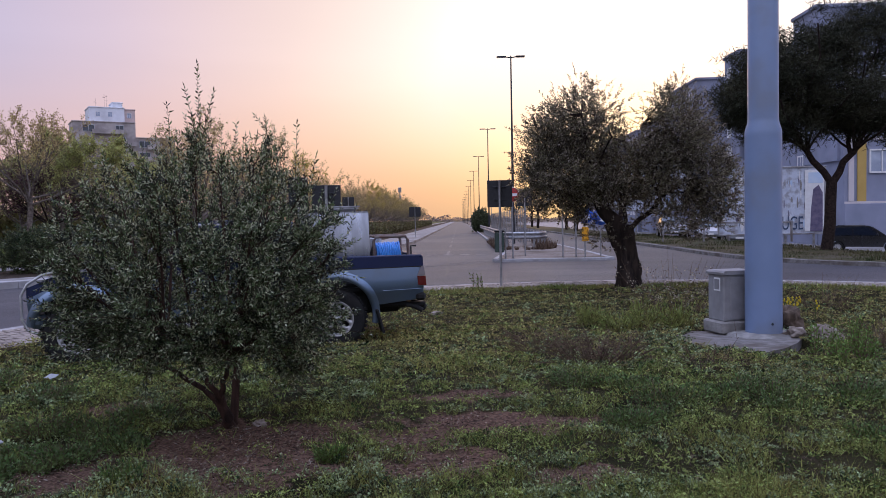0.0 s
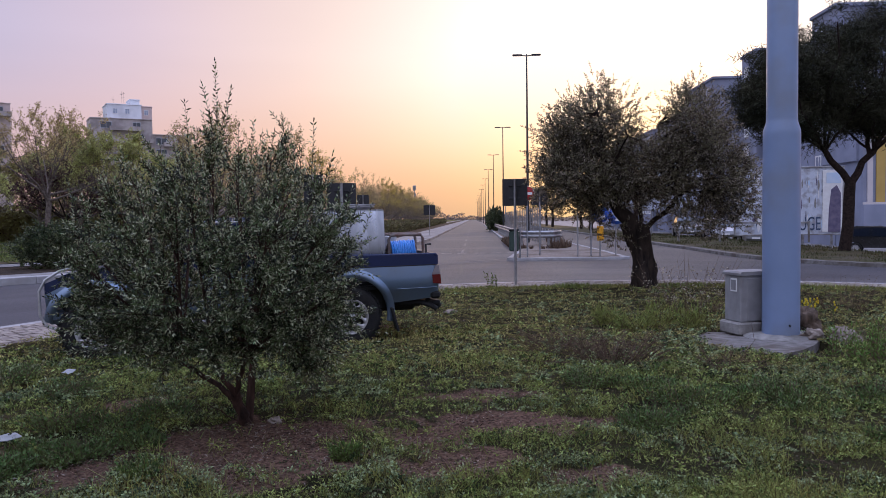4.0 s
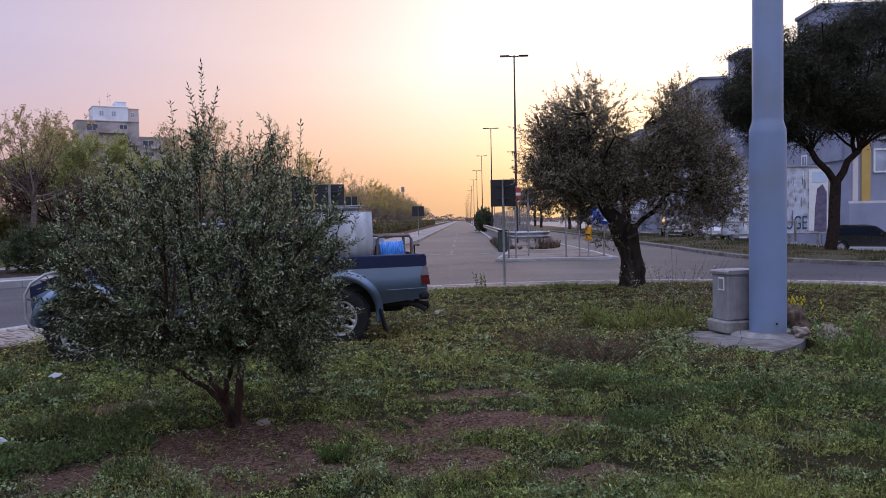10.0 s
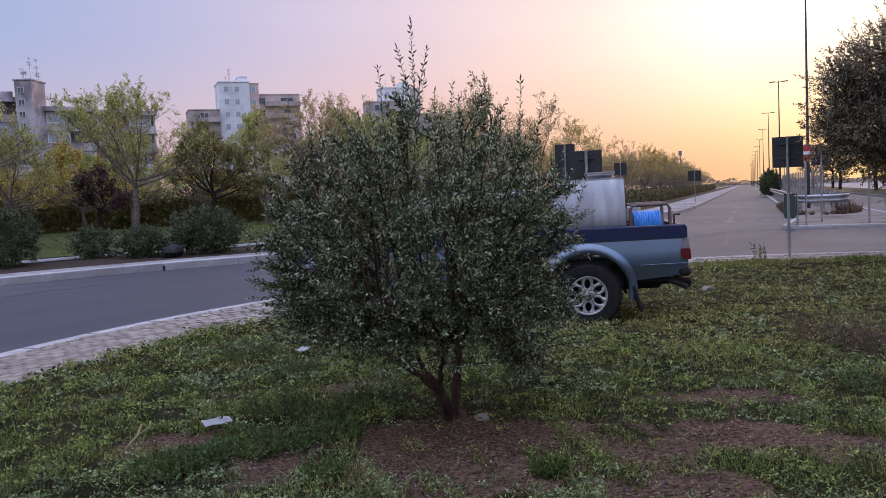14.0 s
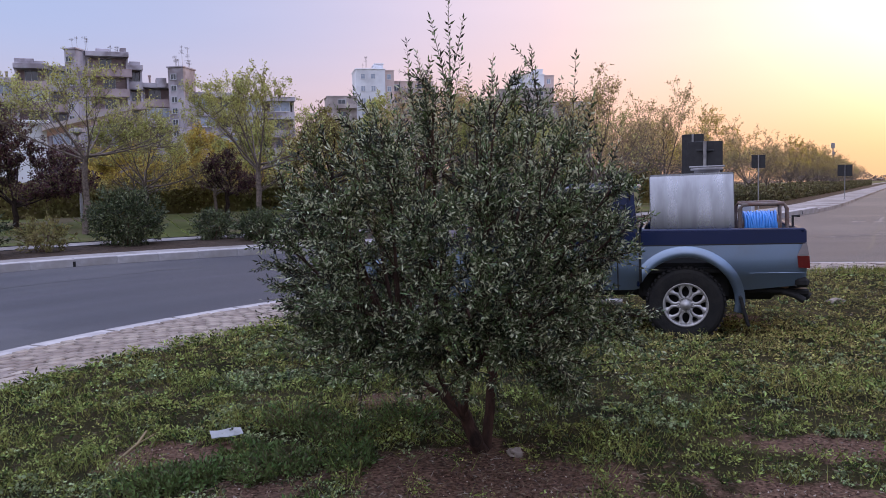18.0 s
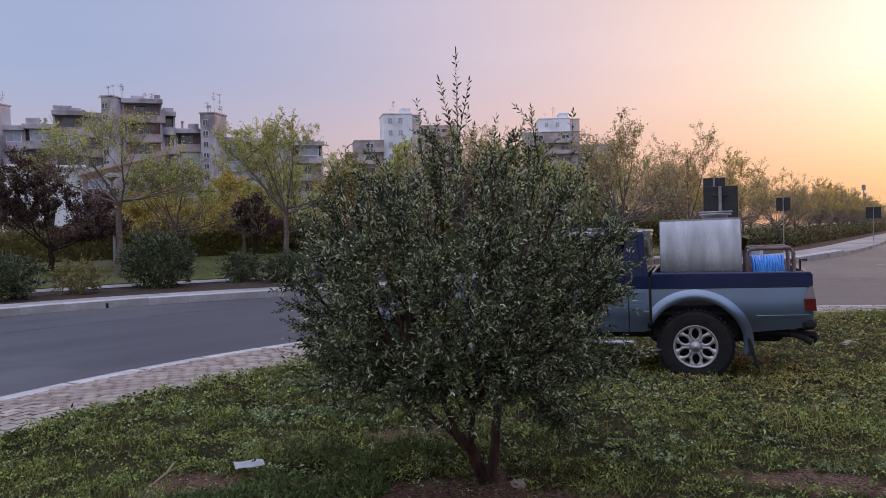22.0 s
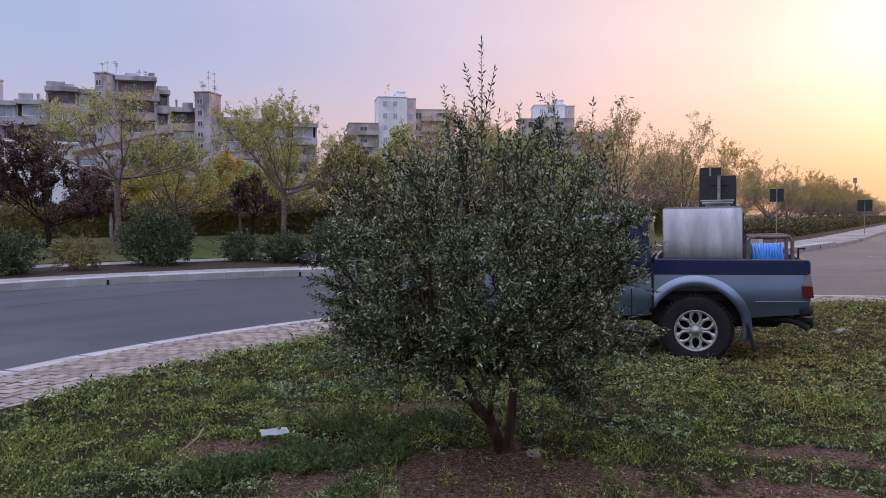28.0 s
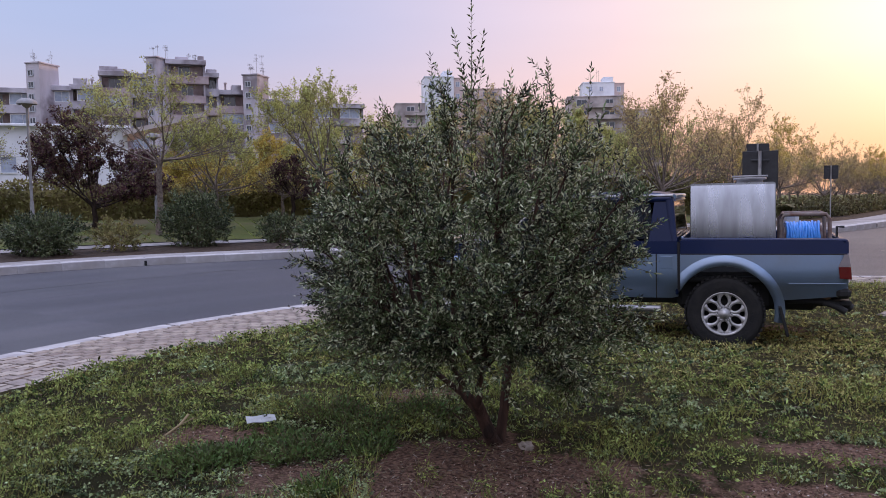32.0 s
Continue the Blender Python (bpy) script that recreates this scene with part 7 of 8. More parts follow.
def white_tower(azc, D, w, el, low, seed):
    th = thing("apartment_tower", "distant white tower block above a lower brown terrace", "apartment building", pose(-D * math.sin(radians(azc)), D * math.cos(radians(azc)), 0, 0, 0, azc + 8), "distant towers")
    H = lambda e: 1.47 + D * math.tan(radians(e))
    block(th, -w / 2, w * 0.25, 0, 9, -3.0, H(el), RENDER_WHITE)
    # sun-facing side of the white tower: warm sunlight painted in as pink
    block(th, w * 0.25, w / 2, 1.2, 10, -3.0, H(el) - 0.2, RENDER_PINK_AND_SUNLIT)
    block(th, w * 0.02, w * 0.24, 2, 8, H(el), H(el) + 1.6, RENDER_WHITE)
    z = H(el) - 1.7
    while z > 3:
        for xx in (-0.32, -0.06):
            window(th, xx * w, -0.03, z, 1.2, 1.4, SIGN_WHITE)
        window(th, 0.37 * w, 1.17, z, 1.1, 1.4, SIGN_WHITE)
        z -= 3.1
    rng = random.Random(seed)
    for a0, a1, e, y in low:
        x0, x1 = D * math.tan(radians(azc - a0)), D * math.tan(radians(azc - a1))
        flat_block(th, x0, x1, y, H(e), rng.choice([RENDER_DARK, RENDER_DARK, RENDER_PINK_AND_SUNLIT]), seed, 5, 9, 5.0)
    aerials(th, -w * 0.2, 4, H(el), 3, seed, 4.0)


def east_flats():
    """Pale blocks of flats along the avenue, end to end, with ochre panels."""
    th = thing("apartment_building", "pale grey block of flats with ochre panels and stair towers", "apartment building", pose(23.0, 52.0, 0, 0, 0, -90))
    segs = [(-12.0, 0.0, 13.4, RENDER_BLUE, 31), (-26.0, -12.6, 13.6, RENDER_BLUE, 32), (-38.0, -28.0, 14.0, RENDER_BLUE, 33), (-60.0, -38.6, 12.6, RENDER_BLUE, 35), (-110.0, -61.0, 12.3, RENDER_BLUE, 34)]
    for x0, x1, z1, m, sd in segs:
        flat_block(th, x0, x1, {31: 1.5, 32: 1.6, 33: -0.9, 34: 0.0, 35: 0.4}[sd], z1, m, sd, 5, 12, 3.4, True, RENDER_BLUE, SIGN_WHITE)
    for xc, z1 in ((-5.2, 14.7), (-21.0, 14.9), (-45.0, 12.6), (-75.0, 12.6)):
        stair_tower(th, xc - 2.0, xc + 2.0, 0.27, z1, RENDER_BLUE, 6)
    # end wall towards the roundabout
    e = thing("apartment_end", "pale end wall of the flats with ochre window strips", "building", pose(27.45, 51.4, 0, 0, 0, 0))
    block(e, -4.1, 16, 0, 10, -3.0, 13.0, RENDER_BLUE)
    for xx in (-1.80, 2.55, 6.85):
        for q in (-1.25, 1.25):
            part("ochre_panel", B().box((xx + q, -0.05, 3.4), (0.55, 0.10, 4.7), 0.01), RENDER_OCHRE, e)
        for z in (4.2, 7.2, 10.2):
            window(e, xx, -0.05, z, 1.6, 1.5, SIGN_WHITE)
    for z in (4.2, 7.2, 10.2):
        window(e, 11.4, -0.05, z, 0.9, 1.3, SIGN_WHITE)
    part("base_course", B().box((6, -0.06, -0.45), (20.2, 0.14, 4.0), 0.02), RENDER_BLUE, e)
    for z in (1.62, 5.6, 8.7):
        part("string_course", B().box((6, -0.055, z), (20.2, 0.11, 0.14), 0.01), RENDER_GREY, e)
    for xx in (-3.7, 0.35, 4.7, 9.2):
        part("pilaster", B().box((xx, -0.06, 7.3), (0.32, 0.12, 11.2), 0.01), RENDER_GREY, e)


def billboard(x, y, turn, label, text, z0=0.42, group="billboards"):
    th = thing("billboard", label, "billboard", pose(x, y, -0.50, 0, 0, turn), group)
    W, H0 = 6.0, 3.75
    part("panel", B().box((0, 0.04, z0 + H0 / 2), (W, 0.06, H0), 0.008), POSTER, th, "torn layered poster paper")
    for a in (-W / 2, W / 2):
        part("frame_post", B().box((a, 0, z0 + H0 / 2), (0.08, 0.12, H0 + 0.1), 0.01), STEEL, th)
    part("frame_rail", B().box((0, 0, z0 + H0 + 0.03), (W + 0.1, 0.12, 0.08), 0.01), STEEL, th)
    part("frame_rail", B().box((0, 0, z0 - 0.03), (W + 0.1, 0.12, 0.08), 0.01), STEEL, th)
    for xx in (-2.4, -0.8, 0.8, 2.4):
        part("leg", B().box((xx, 0.08, z0 / 2 - 0.1), (0.12, 0.12, z0 + 0.5), 0.01), STEEL, th)
    rng = random.Random(len(text) + int(x))
    for k in range(70):
        w, h = rng.choice([0.06, 0.10, 0.16, 0.30]) * rng.uniform(0.7, 1.3), rng.uniform(0.2, 0.9)
        cx, cz = rng.uniform(-2.85, 2.0), z0 + rng.uniform(0.5, 3.3)
        n = 7
        v = [(cx + w * 0.5 * math.cos(6.28 * i / n) * rng.uniform(0.5, 1.1), 0.004 - 0.0004 * k, cz + h * 0.5 * math.sin(6.28 * i / n) * rng.uniform(0.5, 1.1)) for i in range(n)]
        part("paper_scrap", B().add(v, [tuple(range(n))]), rng.choice([SIGN_WHITE, POSTER_PALE, SIGN_WHITE, POSTER_BLUE, SIGN_WHITE, CONCRETE, POSTER_PALE, POSTER_VIOLET, POSTER_INK]), th)
    if text:
        cu = bpy.data.curves.new("lettering", "FONT")
        cu.body, cu.size, cu.extrude = text, 0.95, 0.004
        cu.materials.append(POSTER_INK)
        t = new("lettering", cu)
        t.parent = th
        t.matrix_basis = pose(0.55, -0.035, z0 + 0.22, 90, 0, 0) @ Matrix.Diagonal((0.66, 1.15, 1.0, 1.0))
        part("poster_strip", B().box((2.40, -0.030, z0 + 1.85), (1.1, 0.02, 3.5), 0.004), SIGN_WHITE, th)
        part("poster_dark_field", B().prism([(2.15, z0 + 0.1), (2.85, z0 + 0.1), (2.85, z0 + 2.3), (2.62, z0 + 2.75), (2.32, z0 + 2.5), (2.2, z0 + 1.4)], -0.052, -0.042), POSTER_VIOLET, th)
        part("poster_sky_field", B().box((2.45, -0.046, z0 + 3.15), (0.8, 0.012, 0.6), 0.004), POSTER_PALE, th)


def rail_fence(line, z0):
    th = thing("rail_fence", "low grey post and rail fence on the verge", "fence")
    pts = resample(line, 2.0)
    for p in pts:
        part("post", B().box((p.x, p.y, z0 + 0.45), (0.09, 0.09, 1.0), 0.01), STEEL, th)
    for p, q in zip(pts, pts[1:]):
        d = q - p
        part("rail", B().box(((p.x + q.x) / 2, (p.y + q.y) / 2, z0 + 0.88), (d.length, 0.05, 0.09), 0.008, Matrix.Rotation(math.atan2(d.y, d.x), 3, "Z")), STEEL, th)


# ---- turf growth ----
def vnoise(x, y, size, seed):
    """Smooth random field of the given grain, 0 to 1."""
    x, y = np.asarray(x) / size, np.asarray(y) / size
    tab = np.random.default_rng(seed).random((64, 64))
    xi, yi = np.floor(x).astype(int), np.floor(y).astype(int)
    fx, fy = x - xi, y - yi
    fx, fy = fx * fx * (3 - 2 * fx), fy * fy * (3 - 2 * fy)
    g = lambda a, b: tab[a % 64, b % 64]
    return (g(xi, yi) * (1 - fx) + g(xi + 1, yi) * fx) * (1 - fy) + (g(xi, yi + 1) * (1 - fx) + g(xi + 1, yi + 1) * fx) * fy


def tufts(x, y):
    """How high the low plants stand: cushions a hand wide on wider swells."""
    return 0.46 * vnoise(x, y, 0.19, 1) + 0.34 * vnoise(x, y, 0.48, 2) + 0.20 * vnoise(x, y, 1.6, 3)


def build_grass():
    rng = np.random.default_rng(2)

    def scatter(n, near, far, power):
        """Points on the island, thick near the place where the path runs."""
        th = radians(90) + rng.uniform(-1.0, 1.35, n * 2)
        d = near * (far / near) ** (rng.random(n * 2) ** power)
        x, y = 0.35 + d * np.cos(th), 0.9 + d * np.sin(th)
        ok = (np.hypot(x - ISLE.x, y - ISLE.y) < 9.52 + 0.26 * (vnoise(x, y, 0.5, 21) - 0.3)) & (np.hypot((x - 3.22) / 0.70, (y - 9.6) / 1.12) > 1)
        return x[ok][:n], y[ok][:n], d[ok][:n]

    def leaves(name, label, n, mix, size, rise, material, flat, wide, per=8):
        """Small plants, each a rosette of leaves on a short stem."""
        x, y, d = scatter(n // per, 2.2, 19.5, 0.92)
        f = tufts(x, y)
        keep = (rng.random(len(x)) < mix(x, y, f)) & (rng.random(len(x)) > soil_at(x, y) * 1.3)
        x, y, d, f = x[keep], y[keep], d[keep], f[keep]
        m = len(x)
        z = gza(x, y) + np.clip((f - 0.34) * 3.4, 0.03, 1) * rise * rng.uniform(0.35, 1.25, m) + 0.003
        sz = size * np.clip(d / 5.2, 0.80, 1.9) * rng.uniform(0.55, 1.55, m)
        x, y, z, sz = (np.repeat(v, per) for v in (x, y, z, sz))
        m *= per
        a = rng.uniform(0, 6.283, m)
        D = np.stack([np.cos(a), np.sin(a), rng.normal(size=m) * flat + 0.35], 1)
        o = rng.uniform(0.0, 1.1, m) * sz
        P = np.stack([x + np.cos(a) * o, y + np.sin(a) * o, np.maximum(z - rng.random(m) ** 1.5 * (z - gza(x, y)) * 0.6, gza(x, y) + 0.003)], 1)
        V = leaf_quads(rng, P, D, 1.0, wide)
        tagged(quads(name, V[:, :1] + (V - V[:, :1]) * (sz * rng.uniform(0.7, 1.2, m))[:, None, None], material), label, "ground cover", kind="stuff")

    cush = lambda f: np.clip((f - 0.28) * 5.0, 0.55, 1)
    mosaic = lambda x, y: 0.55 * vnoise(x, y, 0.34, 7) + 0.45 * vnoise(x, y, 1.3, 17)
    bluish = lambda x, y: np.clip((mosaic(x, y) - 0.50) * 6 + 0.35 + 0.10 * (x - 0.6) - 0.03 * (y - 6), 0.03, 0.95)
    dry = lambda x, y: np.clip((y - 6.6) * 0.28 - 0.05 * np.maximum(x - 1.5, 0) + 0.06 * np.minimum(x + 2.2, 0) + vnoise(x, y, 0.5, 9) * 0.9 - 0.42, 0.05, 0.95)
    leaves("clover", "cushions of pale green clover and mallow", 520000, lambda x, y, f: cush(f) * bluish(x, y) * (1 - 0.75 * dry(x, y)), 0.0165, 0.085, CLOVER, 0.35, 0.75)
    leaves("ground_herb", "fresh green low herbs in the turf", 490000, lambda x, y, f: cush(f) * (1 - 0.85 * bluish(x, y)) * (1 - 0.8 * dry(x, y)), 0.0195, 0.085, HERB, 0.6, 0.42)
    leaves("dry_sward", "short yellowish trodden sward", 650000, lambda x, y, f: np.clip((f - 0.24) * 4, 0.4, 1) * dry(x, y), 0.0165, 0.045, SWARD, 0.5, 0.32, 5)
    leaves("thatch", "dead brown thatch between the green plants", 170000, lambda x, y, f: np.clip(0.70 - f, 0.08, 0.5) * (1 - 0.8 * soil_at(x, y)), 0.021, 0.03, LITTER, 0.3, 0.20, 3)
    # blades of grass among them
    x, y, d = scatter(230000, 2.2, 20.0, 0.85)
    f = tufts(x, y)
    keep = (rng.random(len(x)) > soil_at(x, y) * 1.5) & (rng.random(len(x)) < np.clip((f - 0.33) * 3.5, 0.04, 0.9) * (1 - 0.7 * dry(x, y)) * np.clip(0.15 + 0.6 * vnoise(x, y, 0.9, 12) + 0.6 * vnoise(x, y, 0.3, 13) - 0.05 * (x - 1), 0.1, 1))
    x, y, d, f = x[keep], y[keep], d[keep], f[keep]
    n = len(x)
    h = rng.uniform(0.03, 0.12, n) * np.clip(f * 1.7, 0.4, 1.3) * np.clip(1.15 - d * 0.03, 0.55, 1.1)
    w = rng.uniform(0.0018, 0.0040, n) * np.clip(d / 5, 1, 2.4)
    a = rng.uniform(0, 6.283, n)
    lean = rng.normal(size=(n, 2)) * 0.6
    P = np.stack([x, y, gza(x, y) - 0.005], 1)
    S = np.stack([np.cos(a) * w, np.sin(a) * w, np.zeros(n)], 1)
    T = P + np.stack([lean[:, 0] * h, lean[:, 1] * h, h], 1)
    tagged(quads("grass", np.stack([P - S, P + S, T], 1), GRASS, None, 3), "short rough grass of the island", "grass", kind="stuff")
    # a fringe of longer grass at the far rim
    n = 15000
    a, r = radians(38) + radians(104) * rng.random(n), 9.15 + 0.62 * rng.random(n) ** 0.7
    x, y = ISLE.x + r * np.cos(a), ISLE.y + r * np.sin(a)
    h = rng.uniform(0.03, 0.115, n) * (0.45 + 0.9 * vnoise(x, y, 0.6, 31))
    a = rng.uniform(0, 6.283, n)
    P = np.stack([x, y, gza(x, y) - 0.01], 1)
    S = np.stack([np.cos(a) * 0.010, np.sin(a) * 0.010, np.zeros(n)], 1)
    T = P + np.stack([rng.normal(size=n) * h * 0.5, rng.normal(size=n) * h * 0.5, h], 1)
    tagged(quads("rim_grass", np.stack([P - S, P + S, T], 1), GRASS, None, 3), "fringe of longer grass at the kerb", "grass", kind="stuff")
    # coarser cover on the rest of the island
    for name, label, material, n, size in (("rough_herb", "low green herbs on the far side of the island", HERB, 95000, 0.058), ("rough_sward", "dry yellowish sward on the far side of the island", SWARD, 42000, 0.050)):
        r, a = 9.5 * np.sqrt(rng.random(n)), rng.uniform(0, 6.2832, n)
        x, y = ISLE.x + r * np.cos(a), ISLE.y + r * np.sin(a)
        th, d = np.arctan2(y - 0.9, x - 0.35) - radians(90), np.hypot(x - 0.35, y - 0.9)
        th = (th + math.pi) % (2 * math.pi) - math.pi
        out = ((th < -1.0) | (th > 1.35) | (d < 2.3)) & (np.hypot((x - 3.22) / 0.70, (y - 9.6) / 1.12) > 1)
        x, y = x[out], y[out]
        k = len(x)
        V = leaf_quads(rng, np.stack([x, y, gza(x, y) + 0.05 * tufts(x, y) * rng.random(k)], 1), np.stack([rng.normal(size=k), rng.normal(size=k), rng.normal(size=k) * 0.6 + 0.3], 1), size, size * 0.5)
        tagged(quads(name, V, material), label, "ground cover", kind="stuff")
    # dry leaves and straw on the bare soil
    x, y, d = scatter(115000, 2.0, 14.0, 0.85)
    s = soil_at(x, y)
    keep = rng.random(len(x)) < s * 0.6 + 0.05 + 0.75 * np.clip(1.3 - np.hypot((x + 1.5) / 0.95, (y - 5.0) / 0.72), 0, 1)
    x, y = x[keep], y[keep]
    n = len(x)
    D = np.stack([rng.normal(size=n), rng.normal(size=n), rng.normal(size=n) * 0.22], 1)
    V = leaf_quads(rng, np.stack([x, y, gza(x, y) + rng.uniform(0.003, 0.022, n)], 1), D, 0.034, 0.0068)
    tagged(quads("leaf_litter", V, LITTER), "fallen dry olive leaves on the soil", "leaf litter", kind="stuff")
    # clods and crumbs of earth
    x, y, d = scatter(105000, 2.0, 12.0, 0.8)
    keep = rng.random(len(x)) < soil_at(x, y) * 0.9
    x, y = x[keep], y[keep]
    n = len(x)
    V = leaf_quads(rng, np.stack([x, y, gza(x, y) + 0.004], 1), rng.normal(size=(n, 3)) * np.array([1, 1, 0.4]), 0.013, 0.011, 0.9)
    tagged(quads("earth_crumb", V, CRUMB), "crumbs of dry reddish earth", "soil", kind="stuff")


def far_blades(name, label, line, offs, zf, n, seed, h, material):
    """Blades of grass on a strip along a kerb line."""
    rng = np.random.default_rng(seed)
    pts = np.array([tuple(p) for p in resample(line, 0.5)])
    k = rng.integers(0, len(pts) - 1, n)
    d = unit(pts[k + 1] - pts[k])
    o = offs[0] + (offs[1] - offs[0]) * rng.random(n)
    x, y = pts[k, 0] - d[:, 1] * o, pts[k, 1] + d[:, 0] * o
    z = np.array([zf(abs(v)) for v in o]) + np.array([dip(v) for v in y])
    a = rng.uniform(0, 6.283, n)
    hh = h * rng.uniform(0.3, 1.2, n) * (0.5 + 0.8 * (0.5 + 0.5 * np.sin(x * 1.7 + 2 * np.sin(y * 0.9))))
    w = 0.018 * rng.uniform(0.6, 1.4, n)
    P = np.stack([x, y, z - 0.02], 1)
    S = np.stack([np.cos(a) * w, np.sin(a) * w, 0 * a], 1)
    T = P + np.stack([rng.normal(size=n) * hh * 0.4, rng.normal(size=n) * hh * 0.4, hh], 1)
    tagged(quads(name, np.stack([P - S, P + S, T], 1), material, None, 3), label, "grass", kind="stuff")


def weed(x, y, r, h, m, seed, label, n=60, leaf=0.08, wid=0.02, name="weed", up=0.8, group="weeds"):
    """A tuft of upright leaves."""
    rng = np.random.default_rng(seed)
    th = thing(name, label, "weed", pose(x, y, gz(x, y)), group)
    a = rng.uniform(0, 6.283, n)
    rr = r * np.sqrt(rng.random(n)) * 0.6
    S = np.stack([rr * np.cos(a), rr * np.sin(a), np.zeros(n)], 1)
    D = np.stack([np.cos(a) * (1 - up), np.sin(a) * (1 - up), np.full(n, up)], 1) + rng.normal(size=(n, 3)) * 0.15
    ln = h * rng.uniform(0.5, 1.0, n)
    Q, T = twig_leaves(rng, S, D, ln, 5, leaf, wid, 0.0)
    quads("leaf_tuft", Q, m, th)["kind"] = "stuff"
    quads("stem_tuft", thin_lines(S, T, 0.003, rng), TWIG if m is not GRASS else GRASS, th)["kind"] = "stuff"
    return th


def dry_shrub(x, y, r, h, seed, label, n=150, leafy=0):
    """A thicket of thin dry stalks."""
    rng = np.random.default_rng(seed)
    th = thing("dry_shrub", label, "shrub", pose(x, y, gz(x, y)), "dry shrubs")
    a = rng.uniform(0, 6.283, n)
    rr = r * np.sqrt(rng.random(n))
    S = np.stack([rr * 0.5 * np.cos(a), rr * 0.5 * np.sin(a), np.zeros(n)], 1)
    T = S + np.stack([rr * 0.7 * np.cos(a), rr * 0.7 * np.sin(a), h * rng.uniform(0.4, 1.0, n)], 1) + rng.normal(size=(n, 3)) * 0.10
    k = rng.integers(0, n, n * 4)
    t = rng.uniform(0.2, 0.95, n * 4)[:, None]
    S2 = S[k] + (T[k] - S[k]) * t
    T2 = S2 + rng.normal(size=S2.shape) * 0.07 * np.array([1, 1, 0.7]) + np.array([0, 0, 0.03])
    quads("stalk_growth", np.concatenate([thin_lines(S, T, 0.0035, rng), thin_lines(S2, T2, 0.0022, rng)]), TWIG, th)["kind"] = "stuff"
    m = n * (14 if leafy else 4)
    k = rng.integers(0, len(T2), m)
    quads("seed_growth", leaf_quads(rng, T2[k] + rng.normal(size=(m, 3)) * 0.02, rng.normal(size=(m, 3)), 0.022 if not leafy else 0.034, 0.012 if not leafy else 0.020), LITTER if not leafy else SEED_POD, th)["kind"] = "stuff"
    return th


# ---- putting the place together ----
young_olive()
old_olive()
pickup()
big_pole()
meter_cabinet()
rock("rock", "brown weathered boulder behind the mast", 4.06, 10.50, (0.155, 0.15, 0.215), 3, material=BOULDER)
rock("rock", "pale jagged limestone lump beside the slab", 4.14, 9.55, (0.20, 0.14, 0.11), 8)
rock("rock", "pale limestone chunk beside the slab", 3.93, 9.92, (0.14, 0.11, 0.08), 5)
rock("stone", "small pale stone at the foot of the olive", -1.50, 5.44, (0.045, 0.035, 0.025), 12)
rock("stone", "pale stone in the grass behind the truck", -0.62, 12.9, (0.10, 0.07, 0.045), 14)

back_sign(0.60, 17.9, -0.19, 2.37, 0.56, 0.60, "dark square road sign turned away on a post", -3)
back_sign(-2.80, 15.25, -0.19, 2.24, 0.55, 0.60, "dark square road sign with its back turned", 8)
back_sign(-6.0, 27.4, -0.13, 2.93, 0.66, 1.25, "tall dark road sign with its back turned", 8)
back_sign(-6.62, 42.4, -0.19, 2.61, 0.62, 0.62, "small dark road sign by the avenue", 8)
back_sign(-4.72, 65.0, -0.38, 2.40, 0.95, 0.80, "wide dark road board beside the avenue", 3)
no_entry(1.41, 28.95, -0.17)
back_sign(1.95, 30.4, -0.17, 2.45, 0.6, 0.6, "plain dark sign on the median", 0)
plain_post(3.22, 29.1, -0.17, 1.95)
plain_post(3.70, 29.1, -0.17, 1.55)
blue_arrow_sign(4.02, 29.05, -0.20)
blue_arrow_sign(4.66, 29.6, -0.20, 1.42, 0.3, False)
median_fence()
litter_bin(0.98, 29.0, -0.17)
guard_rail()
for k in range(13):
    ly = 43.0 + 32.7 * k
    lx = 2.145 - 0.0198 * (ly - 43.0)
    if k == 0:
        LAMP = street_lamp(lx, ly, ROAD_Z + 0.16)
    else:
        copy_thing(LAMP, pose(lx, ly, ROAD_Z + 0.1 + dip(ly)))

# the park side
park_tree("park_tree", "spreading park tree with fresh yellow-green leaves", -25.2, 19.4, 0.08, 5.9, 2.7, 0.12, 3.3, SPRING_LEAF, TREE_BARK, 1, 8200, 0.074, 0.25)
park_tree("park_tree", "spreading park tree with fresh yellow-green leaves", -21.5, 24.2, 0.08, 5.8, 2.3, 0.12, 3.0, SPRING_LEAF, TREE_BARK, 2, 15500, 0.076, 0.1)
park_tree("park_tree", "smaller park tree in pale new leaf", -25.9, 22.6, 0.14, 4.5, 1.7, 0.10, 2.4, SPRING_LEAF, TREE_BARK, 3, 15959, 0.072)
park_tree("plum_tree", "dark red-leaved plum tree on the lawn", -30.6, 20.1, 0.16, 4.8, 1.1, 0.12, 2.75, PLUM_LEAF, DARK_BARK, 4, 34000, 0.105, group="plum trees")
park_tree("plum_tree", "dark red-leaved plum tree on the lawn", -24.6, 25.6, 0.14, 3.1, 1.3, 0.10, 1.3, PLUM_LEAF, DARK_BARK, 5, 9000, 0.079, group="plum trees")
park_tree("plum_tree", "dark plum tree with green new leaves", -19.9, 26.8, 0.14, 4.4, 1.7, 0.12, 2.0, HEDGE_LEAF, DARK_BARK, 6, 15960, 0.086, group="plum trees")
park_tree("park_tree", "twiggy park tree in thin pinkish new leaf", -16.6, 29.5, 0.1, 5.6, 2.3, 0.13, 2.9, PALE_LEAF, TREE_BARK, 7, 7000, 0.075)
